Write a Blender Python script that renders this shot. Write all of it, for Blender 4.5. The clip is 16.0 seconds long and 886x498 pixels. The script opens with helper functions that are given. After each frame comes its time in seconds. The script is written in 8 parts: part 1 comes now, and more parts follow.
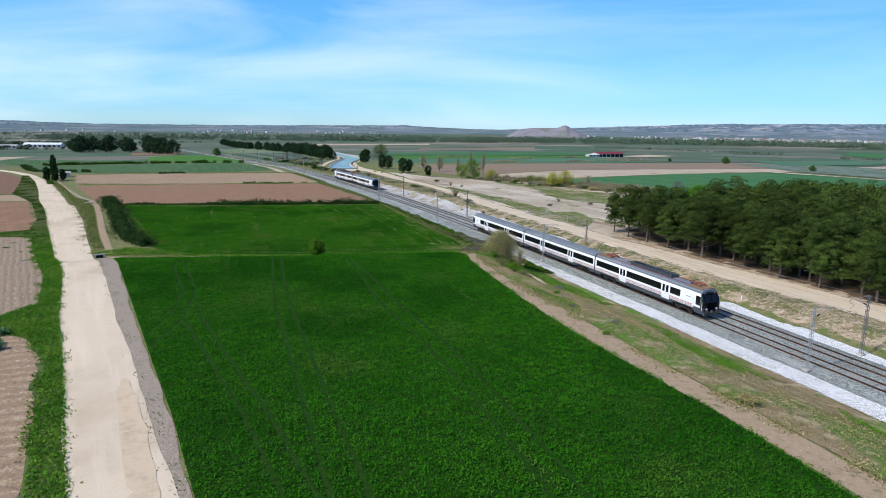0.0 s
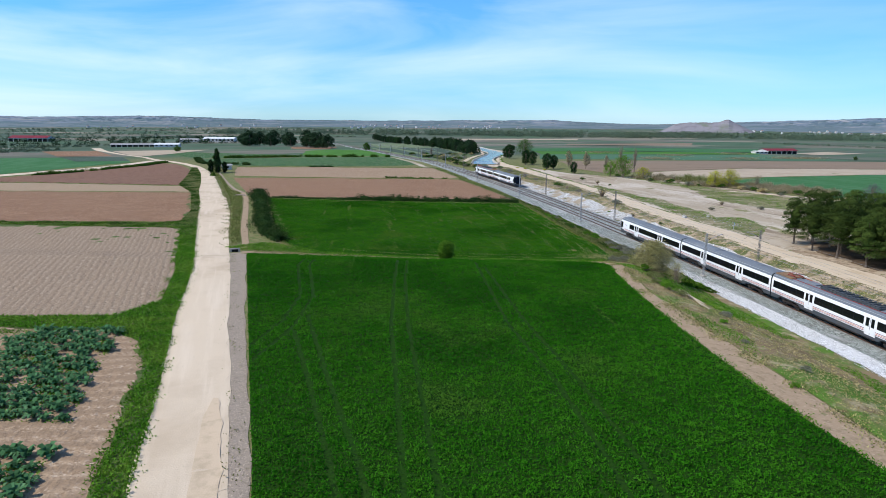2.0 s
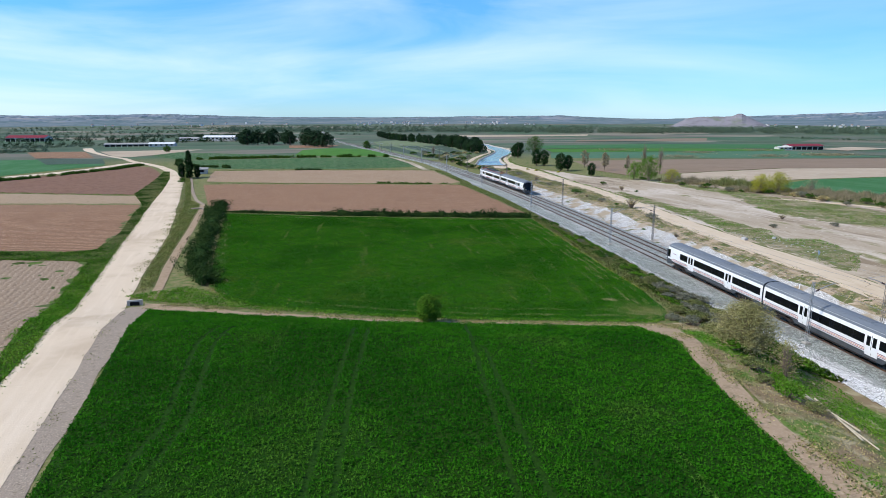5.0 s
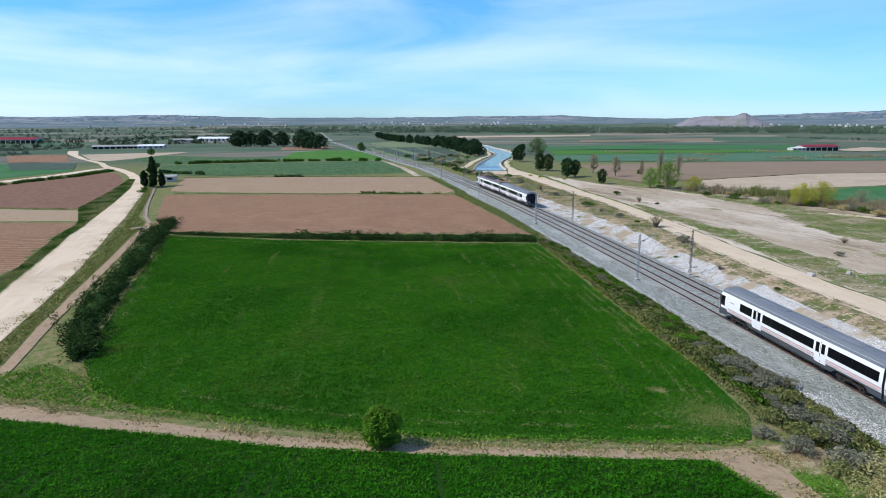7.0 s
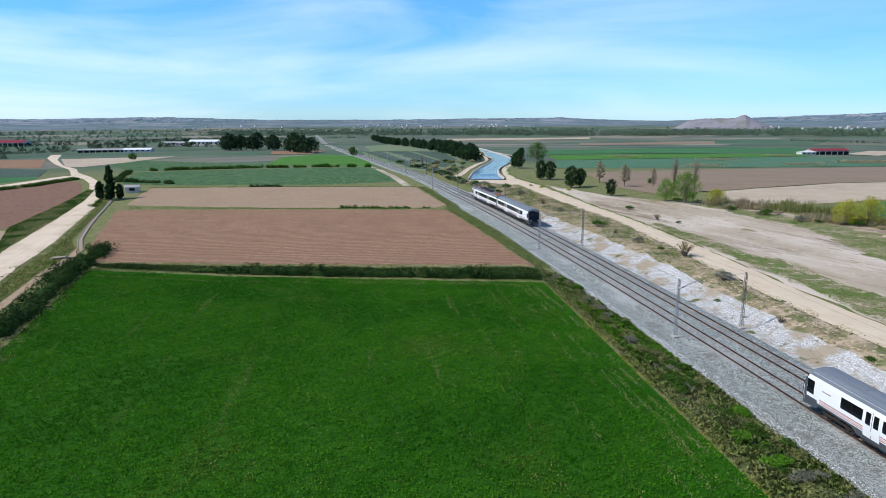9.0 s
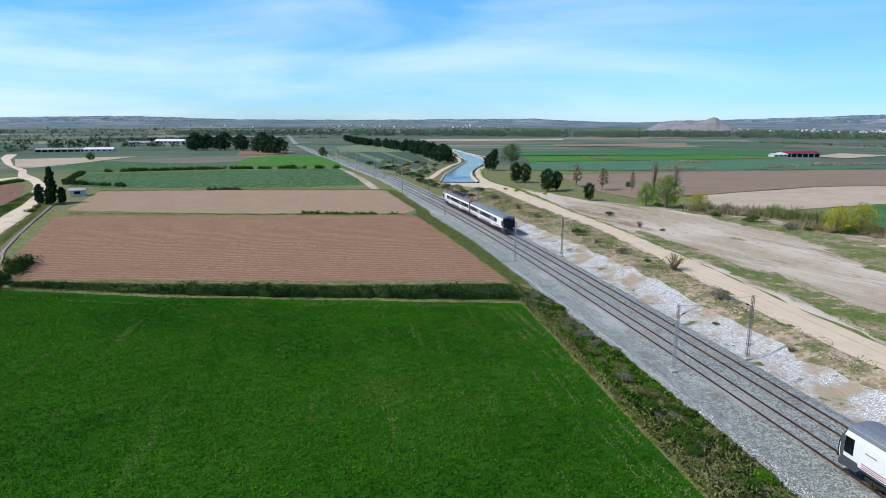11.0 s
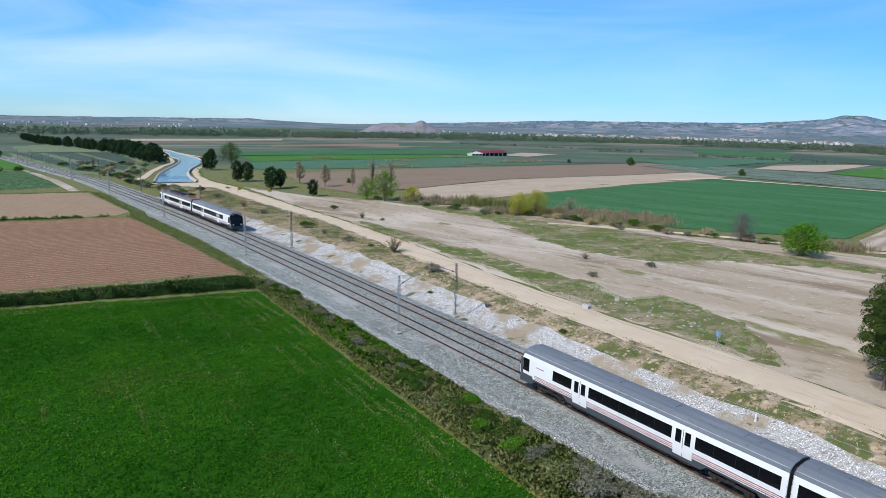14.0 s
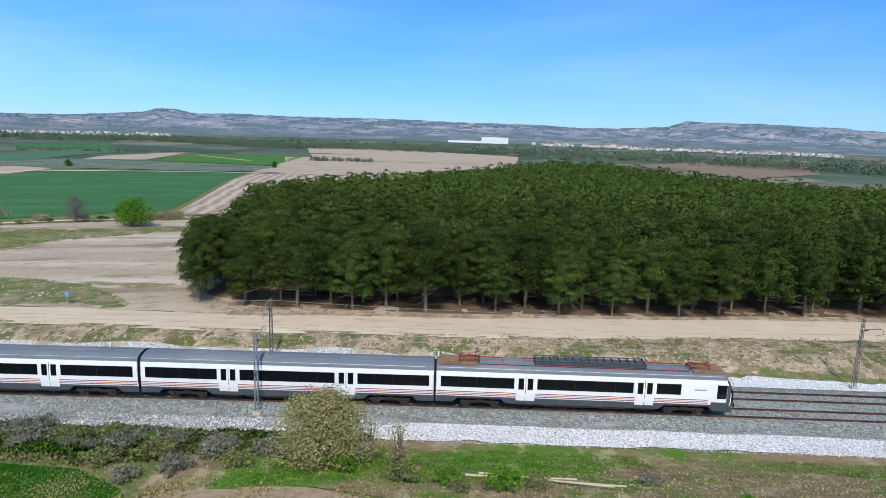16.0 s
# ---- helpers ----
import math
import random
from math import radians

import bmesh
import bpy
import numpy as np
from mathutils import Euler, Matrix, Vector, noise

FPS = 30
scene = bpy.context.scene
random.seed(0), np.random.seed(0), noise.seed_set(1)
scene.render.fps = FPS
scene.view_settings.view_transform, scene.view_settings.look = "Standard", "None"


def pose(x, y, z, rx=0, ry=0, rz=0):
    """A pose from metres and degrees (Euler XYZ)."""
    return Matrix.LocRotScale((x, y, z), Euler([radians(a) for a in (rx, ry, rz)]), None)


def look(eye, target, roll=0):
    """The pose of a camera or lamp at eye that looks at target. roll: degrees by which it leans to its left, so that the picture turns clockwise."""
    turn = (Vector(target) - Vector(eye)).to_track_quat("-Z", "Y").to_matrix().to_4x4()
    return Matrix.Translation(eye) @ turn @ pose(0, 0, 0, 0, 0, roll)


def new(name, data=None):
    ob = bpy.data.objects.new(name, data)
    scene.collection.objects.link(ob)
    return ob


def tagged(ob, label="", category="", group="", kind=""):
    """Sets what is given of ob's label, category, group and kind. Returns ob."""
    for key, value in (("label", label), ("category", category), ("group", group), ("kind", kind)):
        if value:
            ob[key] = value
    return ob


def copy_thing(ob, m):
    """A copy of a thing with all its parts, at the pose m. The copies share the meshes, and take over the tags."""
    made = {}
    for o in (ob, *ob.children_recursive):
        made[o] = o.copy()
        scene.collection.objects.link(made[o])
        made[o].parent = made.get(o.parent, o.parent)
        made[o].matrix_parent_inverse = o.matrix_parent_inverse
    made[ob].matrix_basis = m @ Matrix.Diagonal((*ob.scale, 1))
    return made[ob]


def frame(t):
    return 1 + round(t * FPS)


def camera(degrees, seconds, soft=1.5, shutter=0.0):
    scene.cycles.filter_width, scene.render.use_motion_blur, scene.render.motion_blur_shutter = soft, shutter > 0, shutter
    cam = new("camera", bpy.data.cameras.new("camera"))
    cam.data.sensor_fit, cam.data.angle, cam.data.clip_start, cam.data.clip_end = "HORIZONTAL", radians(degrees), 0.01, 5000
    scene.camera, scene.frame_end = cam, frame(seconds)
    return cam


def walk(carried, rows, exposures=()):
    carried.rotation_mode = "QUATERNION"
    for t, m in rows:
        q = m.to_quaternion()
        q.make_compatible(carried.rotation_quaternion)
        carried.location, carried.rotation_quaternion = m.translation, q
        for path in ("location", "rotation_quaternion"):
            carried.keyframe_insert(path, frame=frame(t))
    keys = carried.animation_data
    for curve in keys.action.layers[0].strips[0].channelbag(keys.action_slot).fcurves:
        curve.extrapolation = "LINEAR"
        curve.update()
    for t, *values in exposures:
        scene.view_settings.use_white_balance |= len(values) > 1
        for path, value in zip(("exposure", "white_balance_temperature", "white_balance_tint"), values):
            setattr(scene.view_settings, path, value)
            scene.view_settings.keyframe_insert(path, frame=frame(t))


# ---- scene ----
cam = camera(69.7, 16.0, soft=0.55)
PATH = [
    (0, (-0.726, 13.852, 26.444), (-0.403, 15.787, 26.052), 0.7),
    (0.5, (0.032, 15.68, 26.395), (0.038, 17.64, 25.997), 0.6),
    (1, (0.642, 17.869, 26.334), (0.561, 19.826, 25.933), 0.6),
    (1.5, (1.001, 20.628, 26.245), (0.895, 22.583, 25.838), 0.5),
    (2, (1.265, 24.231, 26.152), (1.144, 26.185, 25.741), 0.4),
    (2.5, (1.421, 28.513, 26.067), (1.293, 30.465, 25.651), 0.4),
    (3, (1.531, 33.465, 26.048), (1.397, 35.416, 25.629), 0.2),
    (3.5, (1.651, 39.023, 26.044), (1.514, 40.973, 25.624), 0.1),
    (4, (1.802, 45.2, 26.074), (1.661, 47.15, 25.653), 0.1),
    (6.5, (2.781, 78.906, 26.099), (2.629, 80.854, 25.676), -0.2),
    (7, (3.003, 85.715, 26.205), (2.852, 87.664, 25.783), -0.2),
    (7.5, (3.233, 92.251, 26.282), (3.083, 94.2, 25.859), -0.2),
    (8, (3.478, 98.701, 26.439), (3.329, 100.65, 26.017), -0.1),
    (8.5, (3.54, 104.878, 26.597), (3.394, 106.827, 26.174), -0.2),
    (9, (3.562, 110.041, 26.738), (3.416, 111.992, 26.322), -0.2),
    (11.5, (4.271, 122.995, 26.296), (4.283, 124.951, 25.882), 0.5),
    (12, (4.452, 123.491, 26.19), (4.578, 125.444, 25.777), 0.7),
    (12.5, (4.31, 122.638, 26.092), (4.545, 124.581, 25.681), 0.9),
    (13, (3.948, 120.844, 25.999), (4.292, 122.771, 25.591), 1.0),
    (13.5, (3.328, 118.323, 25.89), (3.805, 120.223, 25.485), 1.1),
    (14, (2.236, 115.336, 25.74), (2.998, 117.141, 25.34), 1.4),
    (14.5, (0.586, 112.271, 25.604), (1.735, 113.86, 25.211), 1.5),
    (15, (-1.876, 109.272, 25.345), (-0.358, 110.516, 24.961), 1.7),
    (15.5, (-4.949, 106.557, 24.966), (-3.177, 107.406, 24.592), 1.8),
    (16, (-8.403, 104.362, 24.62), (-6.479, 104.764, 24.25), 1.7),
]
walk(cam, [(t, look(eye, target, roll)) for t, eye, target, roll in PATH], exposures=((0, 0.03), (4, 0.06), (9, 0.06), (12.5, -0.01), (14.5, -0.05), (16, -0.05)))


# ---------------------------------------------------------------- light
SUN_EL, SUN_AZ = radians(47), math.atan2(-0.96, -0.27)   # azimuth measured from +y towards +x
sun_data = bpy.data.lights.new("sun", "SUN")
sun_data.energy, sun_data.angle, sun_data.color = 4.0, radians(0.53), (1.0, 0.955, 0.89)
sun = new("sun", sun_data)
sun_way = Vector((math.sin(SUN_AZ) * math.cos(SUN_EL), math.cos(SUN_AZ) * math.cos(SUN_EL), math.sin(SUN_EL)))
sun.matrix_world = look(sun_way * 200, (0, 0, 0))

world = bpy.data.worlds.new("world")
scene.world = world
world.use_nodes = True
wn, wl = world.node_tree.nodes, world.node_tree.links
wn.clear()
w_out, w_bg, w_sky = wn.new("ShaderNodeOutputWorld"), wn.new("ShaderNodeBackground"), wn.new("ShaderNodeTexSky")
w_sky.sky_type, w_sky.sun_disc = "NISHITA", False
w_sky.sun_elevation, w_sky.sun_rotation = SUN_EL, SUN_AZ
w_sky.altitude, w_sky.air_density, w_sky.dust_density, w_sky.ozone_density = 250, 0.75, 0.0, 3.5
w_bg.inputs["Strength"].default_value = 0.128
w_tc, w_map = wn.new("ShaderNodeTexCoord"), wn.new("ShaderNodeMapping")
w_map.inputs["Scale"].default_value = (1.1, 1.1, 7.0)
w_map.inputs["Rotation"].default_value = (0.0, 0.06, 0.4)
w_n = wn.new("ShaderNodeTexNoise")
w_n.inputs["Scale"].default_value, w_n.inputs["Detail"].default_value = 1.7, 7.0
w_n.inputs["Roughness"].default_value, w_n.inputs["Distortion"].default_value = 0.52, 0.5
w_r = wn.new("ShaderNodeValToRGB")
w_r.color_ramp.elements[0].position, w_r.color_ramp.elements[1].position = 0.40, 0.78
w_r.color_ramp.elements[1].color = (0.5, 0.5, 0.5, 1)
w_mix = wn.new("ShaderNodeMixRGB")
w_mix.inputs["Color2"].default_value = (7.0, 8.3, 9.2, 1)
wl.new(w_tc.outputs["Generated"], w_map.inputs["Vector"])
wl.new(w_map.outputs["Vector"], w_n.inputs["Vector"])
wl.new(w_n.outputs["Fac"], w_r.inputs["Fac"])
w_west, w_mul = wn.new("ShaderNodeMapRange"), wn.new("ShaderNodeMath")
w_west.inputs["From Min"].default_value, w_west.inputs["From Max"].default_value = -0.7, 0.9
w_west.inputs["To Min"].default_value, w_west.inputs["To Max"].default_value = 1.8, 0.3
w_mul.operation = "MULTIPLY"
w_tint = wn.new("ShaderNodeMixRGB")
w_tint.blend_type = "MULTIPLY"
w_tint.inputs["Fac"].default_value = 1.0
w_norm, w_sep, w_rise, w_blue = wn.new("ShaderNodeVectorMath"), wn.new("ShaderNodeSeparateXYZ"), wn.new("ShaderNodeMapRange"), wn.new("ShaderNodeMixRGB")
w_norm.operation = "NORMALIZE"
w_rise.inputs["From Min"].default_value, w_rise.inputs["From Max"].default_value = 0.0, 0.16
w_blue.inputs["Color1"].default_value, w_blue.inputs["Color2"].default_value = (0.52, 0.79, 1.10, 1), (0.60, 1.19, 1.57, 1)
wl.new(w_tc.outputs["Generated"], w_norm.inputs[0])
wl.new(w_norm.outputs["Vector"], w_sep.inputs["Vector"])
wl.new(w_sep.outputs["Z"], w_rise.inputs["Value"])
wl.new(w_sep.outputs["X"], w_west.inputs["Value"])
wl.new(w_west.outputs["Result"], w_mul.inputs[0])
wl.new(w_r.outputs["Color"], w_mul.inputs[1])
wl.new(w_mul.outputs["Value"], w_mix.inputs["Fac"])
wl.new(w_rise.outputs["Result"], w_blue.inputs["Fac"])
wl.new(w_blue.outputs["Color"], w_tint.inputs["Color2"])
wl.new(w_sky.outputs["Color"], w_tint.inputs["Color1"])
w_east, w_deep, w_east_mix = wn.new("ShaderNodeMapRange"), wn.new("ShaderNodeMixRGB"), wn.new("ShaderNodeMixRGB")
w_east.inputs["From Min"].default_value, w_east.inputs["From Max"].default_value = 0.3, 0.95
w_deep.inputs["Color1"].default_value, w_deep.inputs["Color2"].default_value = (1, 1, 1, 1), (0.74, 0.76, 0.93, 1)
w_east_mix.blend_type = "MULTIPLY"
w_east_mix.inputs["Fac"].default_value = 1.0
wl.new(w_sep.outputs["X"], w_east.inputs["Value"])
wl.new(w_east.outputs["Result"], w_deep.inputs["Fac"])
wl.new(w_tint.outputs["Color"], w_east_mix.inputs["Color1"])
wl.new(w_deep.outputs["Color"], w_east_mix.inputs["Color2"])
wl.new(w_east_mix.outputs["Color"], w_mix.inputs["Color1"])
wl.new(w_mix.outputs["Color"], w_bg.inputs["Color"])
wl.new(w_bg.outputs["Background"], w_out.inputs["Surface"])


# ---------------------------------------------------------------- helpers
def lerp(tab, v):
    if v <= tab[0][0]:
        return tab[0][1]
    for (a, p), (b, q) in zip(tab, tab[1:]):
        if v <= b:
            return p + (q - p) * (v - a) / (b - a)
    return tab[-1][1]


def ss(a, b, x):
    t = min(1, max(0, (x - a) / (b - a)))
    return t * t * (3 - 2 * t)


# middle line of the double track: y, x
RAIL = [(-120, 89), (20, 64.5), (95, 50.3), (131, 43.3), (187, 30.8), (238, 18.2), (270, 9.4), (300, 0.4), (350, -15.5),
        (435, -43), (552, -79), (784, -153), (1371, -330), (2000, -520), (5000, -1450)]


def railx(y):
    # the polyline, rounded at its bends
    return sum(lerp(RAIL, y + k) for k in (-24, -12, 0, 12, 24)) / 5


def height(x, y):
    """The lie of the land: two terraces on one side of the line, a low bank on the other, falling slowly to the river."""
    d = (x - railx(y)) * 0.975
    left = lerp([(118, 4.25), (131, 2.1), (205, 2.0), (222, 0.9), (300, 0.2), (2000, 0.2)], y)
    right = lerp([(60, 1.6), (170, 2.0), (220, 1.8), (300, 0.6), (2000, 0.2)], y)
    right += (0.5 - right) * ss(95, 170, x)
    if d < 0:
        z = left * ss(8.5, lerp([(112, 25), (132, 16.5), (205, 14.5), (225, 11.5)], y), -d)
    else:
        z = right * ss(6, 13, d)
    r = math.hypot(x - 10, y - 130)
    z += lerp([(260, 0), (1150, -26), (3000, -33), (1e5, -33)], r)
    if r < 400 and not -7.5 < d < 6.5:
        z += 0.12 * noise.noise((x * 0.13, y * 0.13, 1.3)) + 0.05 * noise.noise((x * 0.5, y * 0.5, 4.1))
    return z


def mesh_ob(name, bm, material, parent=None):
    me = bpy.data.meshes.new(name)
    bm.to_mesh(me)
    bm.free()
    me.materials.append(material)
    ob = new(name, me)
    ob.parent = parent
    return ob


DRESSED = {}


def dressed(me, material):
    """The mesh in this material: one copy of its data for each material that it is used with."""
    key = (me.name, material.name)
    if key not in DRESSED:
        DRESSED[key] = me.copy() if me.materials else me
        DRESSED[key].materials.clear()
        DRESSED[key].materials.append(material)
    return DRESSED[key]


def part(name, bm, material, parent, label=""):
    """One mesh under a thing or a part. bm: a bmesh, or a mesh made before."""
    if isinstance(bm, bmesh.types.BMesh):
        ob = mesh_ob(name, bm, material, parent)
    else:
        ob = new(name, dressed(bm, material))
        ob.parent = parent
    return tagged(ob, label)


def thing(name, label, category, group="", kind="", m=None):
    ob = new(name)
    ob.empty_display_size = 0.5
    if m is not None:
        ob.matrix_basis = m
    return tagged(ob, label, category, group, kind)


def structure(name, bm, material, label):
    return tagged(mesh_ob(name, bm, material), label, kind="structure")


def box(bm, x0, x1, y0, y1, z0, z1, bevel=0.0):
    vs = [bm.verts.new((x, y, z)) for x in (x0, x1) for y in (y0, y1) for z in (z0, z1)]
    fs = [bm.faces.new([vs[i] for i in q]) for q in ((0, 1, 3, 2), (4, 6, 7, 5), (0, 4, 5, 1), (2, 3, 7, 6), (0, 2, 6, 4), (1, 5, 7, 3))]
    if bevel:
        bmesh.ops.bevel(bm, geom=list({e for f in fs for e in f.edges}), offset=bevel, segments=2, affect="EDGES", profile=0.6)
    return vs


def boxed(*args, bevel=0.0):
    bm = bmesh.new()
    box(bm, *args, bevel=bevel)
    return bm


def tube(bm, pts, radii, sides=8, cap=True):
    """A tapered tube along points."""
    rings = []
    pts = [Vector(p) for p in pts]
    for i, p in enumerate(pts):
        way = (pts[min(i + 1, len(pts) - 1)] - pts[max(i - 1, 0)]).normalized()
        side = way.cross(Vector((0, 0, 1)) if abs(way.z) < 0.9 else Vector((1, 0, 0))).normalized()
        up = side.cross(way)
        r = radii[i] if isinstance(radii, (list, tuple)) else radii
        rings.append([bm.verts.new(p + r * (math.cos(a) * side + math.sin(a) * up)) for a in (2 * math.pi * k / sides for k in range(sides))])
    for a, b in zip(rings, rings[1:]):
        for k in range(sides):
            bm.faces.new((a[k], a[(k + 1) % sides], b[(k + 1) % sides], b[k]))
    if cap:
        bm.faces.new(rings[0][::-1])
        bm.faces.new(rings[-1])


def extrude(bm, section, path, closed=False, cap=False):
    """Sweeps a section of (side, up) along a path of (point, side direction)."""
    rings = [[bm.verts.new(Vector(p) + s * Vector(side) + Vector((0, 0, u))) for s, u in section] for p, side in path]
    n = len(section)
    for a, b in zip(rings, rings[1:]):
        for k in range(n if closed else n - 1):
            bm.faces.new((a[k], a[(k + 1) % n], b[(k + 1) % n], b[k]))
    if cap:
        bm.faces.new(rings[0][::-1])
        bm.faces.new(rings[-1])


def quads(name, verts, per=4, normals=None):
    """A mesh of separate polygons from an array of corners. normals: one for each corner, where clumps are to be shaded as rounded."""
    v = np.asarray(verts, dtype=np.float32).reshape(-1, 3)
    n = len(v) // per
    me = bpy.data.meshes.new(name)
    me.vertices.add(len(v))
    me.loops.add(len(v))
    me.polygons.add(n)
    me.vertices.foreach_set("co", v.ravel())
    me.loops.foreach_set("vertex_index", np.arange(len(v), dtype=np.int32))
    me.polygons.foreach_set("loop_start", np.arange(0, len(v), per, dtype=np.int32))
    me.update(calc_edges=True)
    me.validate()
    if normals is not None:
        me.normals_split_custom_set_from_vertices(np.asarray(normals, dtype=np.float32).reshape(-1, 3).tolist())
    return me


def leaves(rng, centres, radii, count, size, up=0.35, flat=1.0, long=1.5):
    """Corners of many small leaf blades gathered in clumps round the centres."""
    centres, radii = np.asarray(centres, float), np.asarray(radii, float)
    which = np.repeat(np.arange(len(centres)), count)
    n = len(which)
    out = rng.normal(size=(n, 3))
    out /= np.linalg.norm(out, axis=1)[:, None]
    pos = centres[which] + out * (radii[which] * rng.uniform(0.45, 1.0, n) ** 0.6)[:, None] * np.array((1, 1, flat))
    nor = out + rng.normal(scale=0.55, size=(n, 3)) + np.array((0, 0, up))
    nor /= np.linalg.norm(nor, axis=1)[:, None]
    a = np.cross(nor, rng.normal(size=(n, 3)))
    a /= np.linalg.norm(a, axis=1)[:, None]
    b = np.cross(nor, a)
    s = (size * rng.uniform(0.6, 1.35, n))[:, None]
    return np.stack((pos - a * s * long, pos - b * s * 0.6, pos + a * s * long, pos + b * s * 0.6), axis=1)


def inside(poly, x, y):
    """Which of the points lie in the polygon."""
    x, y = np.asarray(x), np.asarray(y)
    hit = np.zeros(x.shape, bool)
    for (x0, y0), (x1, y1) in zip(poly, poly[1:] + poly[:1]):
        if y0 != y1:
            hit ^= ((y0 > y) != (y1 > y)) & (x < (x1 - x0) * (y - y0) / (y1 - y0) + x0)
    return hit


def drape(poly, lift, step, rim=None):
    """A sheet over the polygon that follows the land. rim: its lift along the edge, where that is lower."""
    bm = bmesh.new()
    f = bm.faces.new([bm.verts.new((x, y, 0)) for x, y in poly])
    bmesh.ops.triangulate(bm, faces=[f])
    xs, ys = [p[0] for p in poly], [p[1] for p in poly]
    for axis, lo, hi in ((0, min(xs), max(xs)), (1, min(ys), max(ys))):
        k = math.ceil(lo / step) * step
        while k < hi:
            co, no = [0, 0, 0], [0, 0, 0]
            co[axis], no[axis] = k, 1
            bmesh.ops.bisect_plane(bm, geom=bm.verts[:] + bm.edges[:] + bm.faces[:], plane_co=co, plane_no=no)
            k += step
    for v in bm.verts:
        v.co.z = height(v.co.x, v.co.y) + (rim if rim is not None and v.is_boundary else lift)
    bmesh.ops.recalc_face_normals(bm, faces=bm.faces)
    if sum(f.normal.z for f in bm.faces) < 0:
        bmesh.ops.reverse_faces(bm, faces=bm.faces)
    return bm


# ---------------------------------------------------------------- materials
def material(name, base, rough=0.8, metal=0.0, vary=(), bump=0.0, bump_scale=10.0, furrow=None, spec=0.06, object_random=0.0, island=0.0, coords="Object"):
    """vary: rows of (colour, scale of its stains, lower and upper edge of the mask, detail[, stretch x, y, z]);
    furrow: (degrees, period in metres, colour, depth)."""
    m = bpy.data.materials.new(name)
    m.use_nodes = True
    nd, ln = m.node_tree.nodes, m.node_tree.links
    bsdf = nd["Principled BSDF"]
    bsdf.inputs["Roughness"].default_value, bsdf.inputs["Metallic"].default_value = rough, metal
    bsdf.inputs["Specular IOR Level"].default_value = spec
    tc = nd.new("ShaderNodeTexCoord")
    col = nd.new("ShaderNodeRGB")
    col.outputs[0].default_value = (*base, 1)
    last = col.outputs[0]
    heights = []
    for row in vary:
        c, scale, lo, hi, detail = row[:5]
        src = tc.outputs[coords]
        if len(row) > 5:
            if len(row) > 8:
                tn = nd.new("ShaderNodeMapping")
                tn.inputs["Rotation"].default_value = (0, 0, radians(row[8]))
                ln.new(src, tn.inputs["Vector"])
                src = tn.outputs["Vector"]
            mp = nd.new("ShaderNodeMapping")
            mp.inputs["Scale"].default_value = row[5:8]
            ln.new(src, mp.inputs["Vector"])
            src = mp.outputs["Vector"]
        nz = nd.new("ShaderNodeTexNoise")
        nz.inputs["Scale"].default_value, nz.inputs["Detail"].default_value = scale, detail
        nz.inputs["Roughness"].default_value = 0.6
        ln.new(src, nz.inputs["Vector"])
        mr = nd.new("ShaderNodeMapRange")
        mr.inputs["From Min"].default_value, mr.inputs["From Max"].default_value = lo, hi
        mr.interpolation_type = "SMOOTHSTEP"
        ln.new(nz.outputs["Fac"], mr.inputs["Value"])
        mx = nd.new("ShaderNodeMixRGB")
        mx.inputs["Color2"].default_value = (*c, 1)
        ln.new(mr.outputs["Result"], mx.inputs["Fac"])
        ln.new(last, mx.inputs["Color1"])
        last = mx.outputs["Color"]
    if furrow:
        turn, period, c, depth = furrow
        mp = nd.new("ShaderNodeMapping")
        mp.inputs["Rotation"].default_value = (0, 0, radians(turn))
        ln.new(tc.outputs["Object"], mp.inputs["Vector"])
        wv = nd.new("ShaderNodeTexWave")
        wv.wave_type, wv.bands_direction = "BANDS", "X"
        wv.inputs["Scale"].default_value = math.pi * 2 / period / 20
        wv.inputs["Distortion"].default_value, wv.inputs["Detail"].default_value = 3.2, 4
        wv.inputs["Detail Scale"].default_value = 1.2
        ln.new(mp.outputs["Vector"], wv.inputs["Vector"])
        mx = nd.new("ShaderNodeMixRGB")
        mx.inputs["Color2"].default_value = (*c, 1)
        ln.new(wv.outputs["Fac"], mx.inputs["Fac"])
        ln.new(last, mx.inputs["Color1"])
        last = mx.outputs["Color"]
        heights.append((wv.outputs["Fac"], depth))
    for amount, socket in ((object_random, "ShaderNodeObjectInfo"), (island, "ShaderNodeNewGeometry")):
        if amount:
            info = nd.new(socket)
            mr = nd.new("ShaderNodeMapRange")
            mr.inputs["To Min"].default_value, mr.inputs["To Max"].default_value = 1 - amount, 1 + amount
            ln.new(info.outputs["Random" if socket == "ShaderNodeObjectInfo" else "Random Per Island"], mr.inputs["Value"])
            hs = nd.new("ShaderNodeHueSaturation")
            ln.new(mr.outputs["Result"], hs.inputs["Value"])
            ln.new(last, hs.inputs["Color"])
            last = hs.outputs["Color"]
    ln.new(last, bsdf.inputs["Base Color"])
    if bump:
        nz = nd.new("ShaderNodeTexNoise")
        nz.inputs["Scale"].default_value, nz.inputs["Detail"].default_value = bump_scale, 5
        ln.new(tc.outputs[coords], nz.inputs["Vector"])
        heights.append((nz.outputs["Fac"], bump))
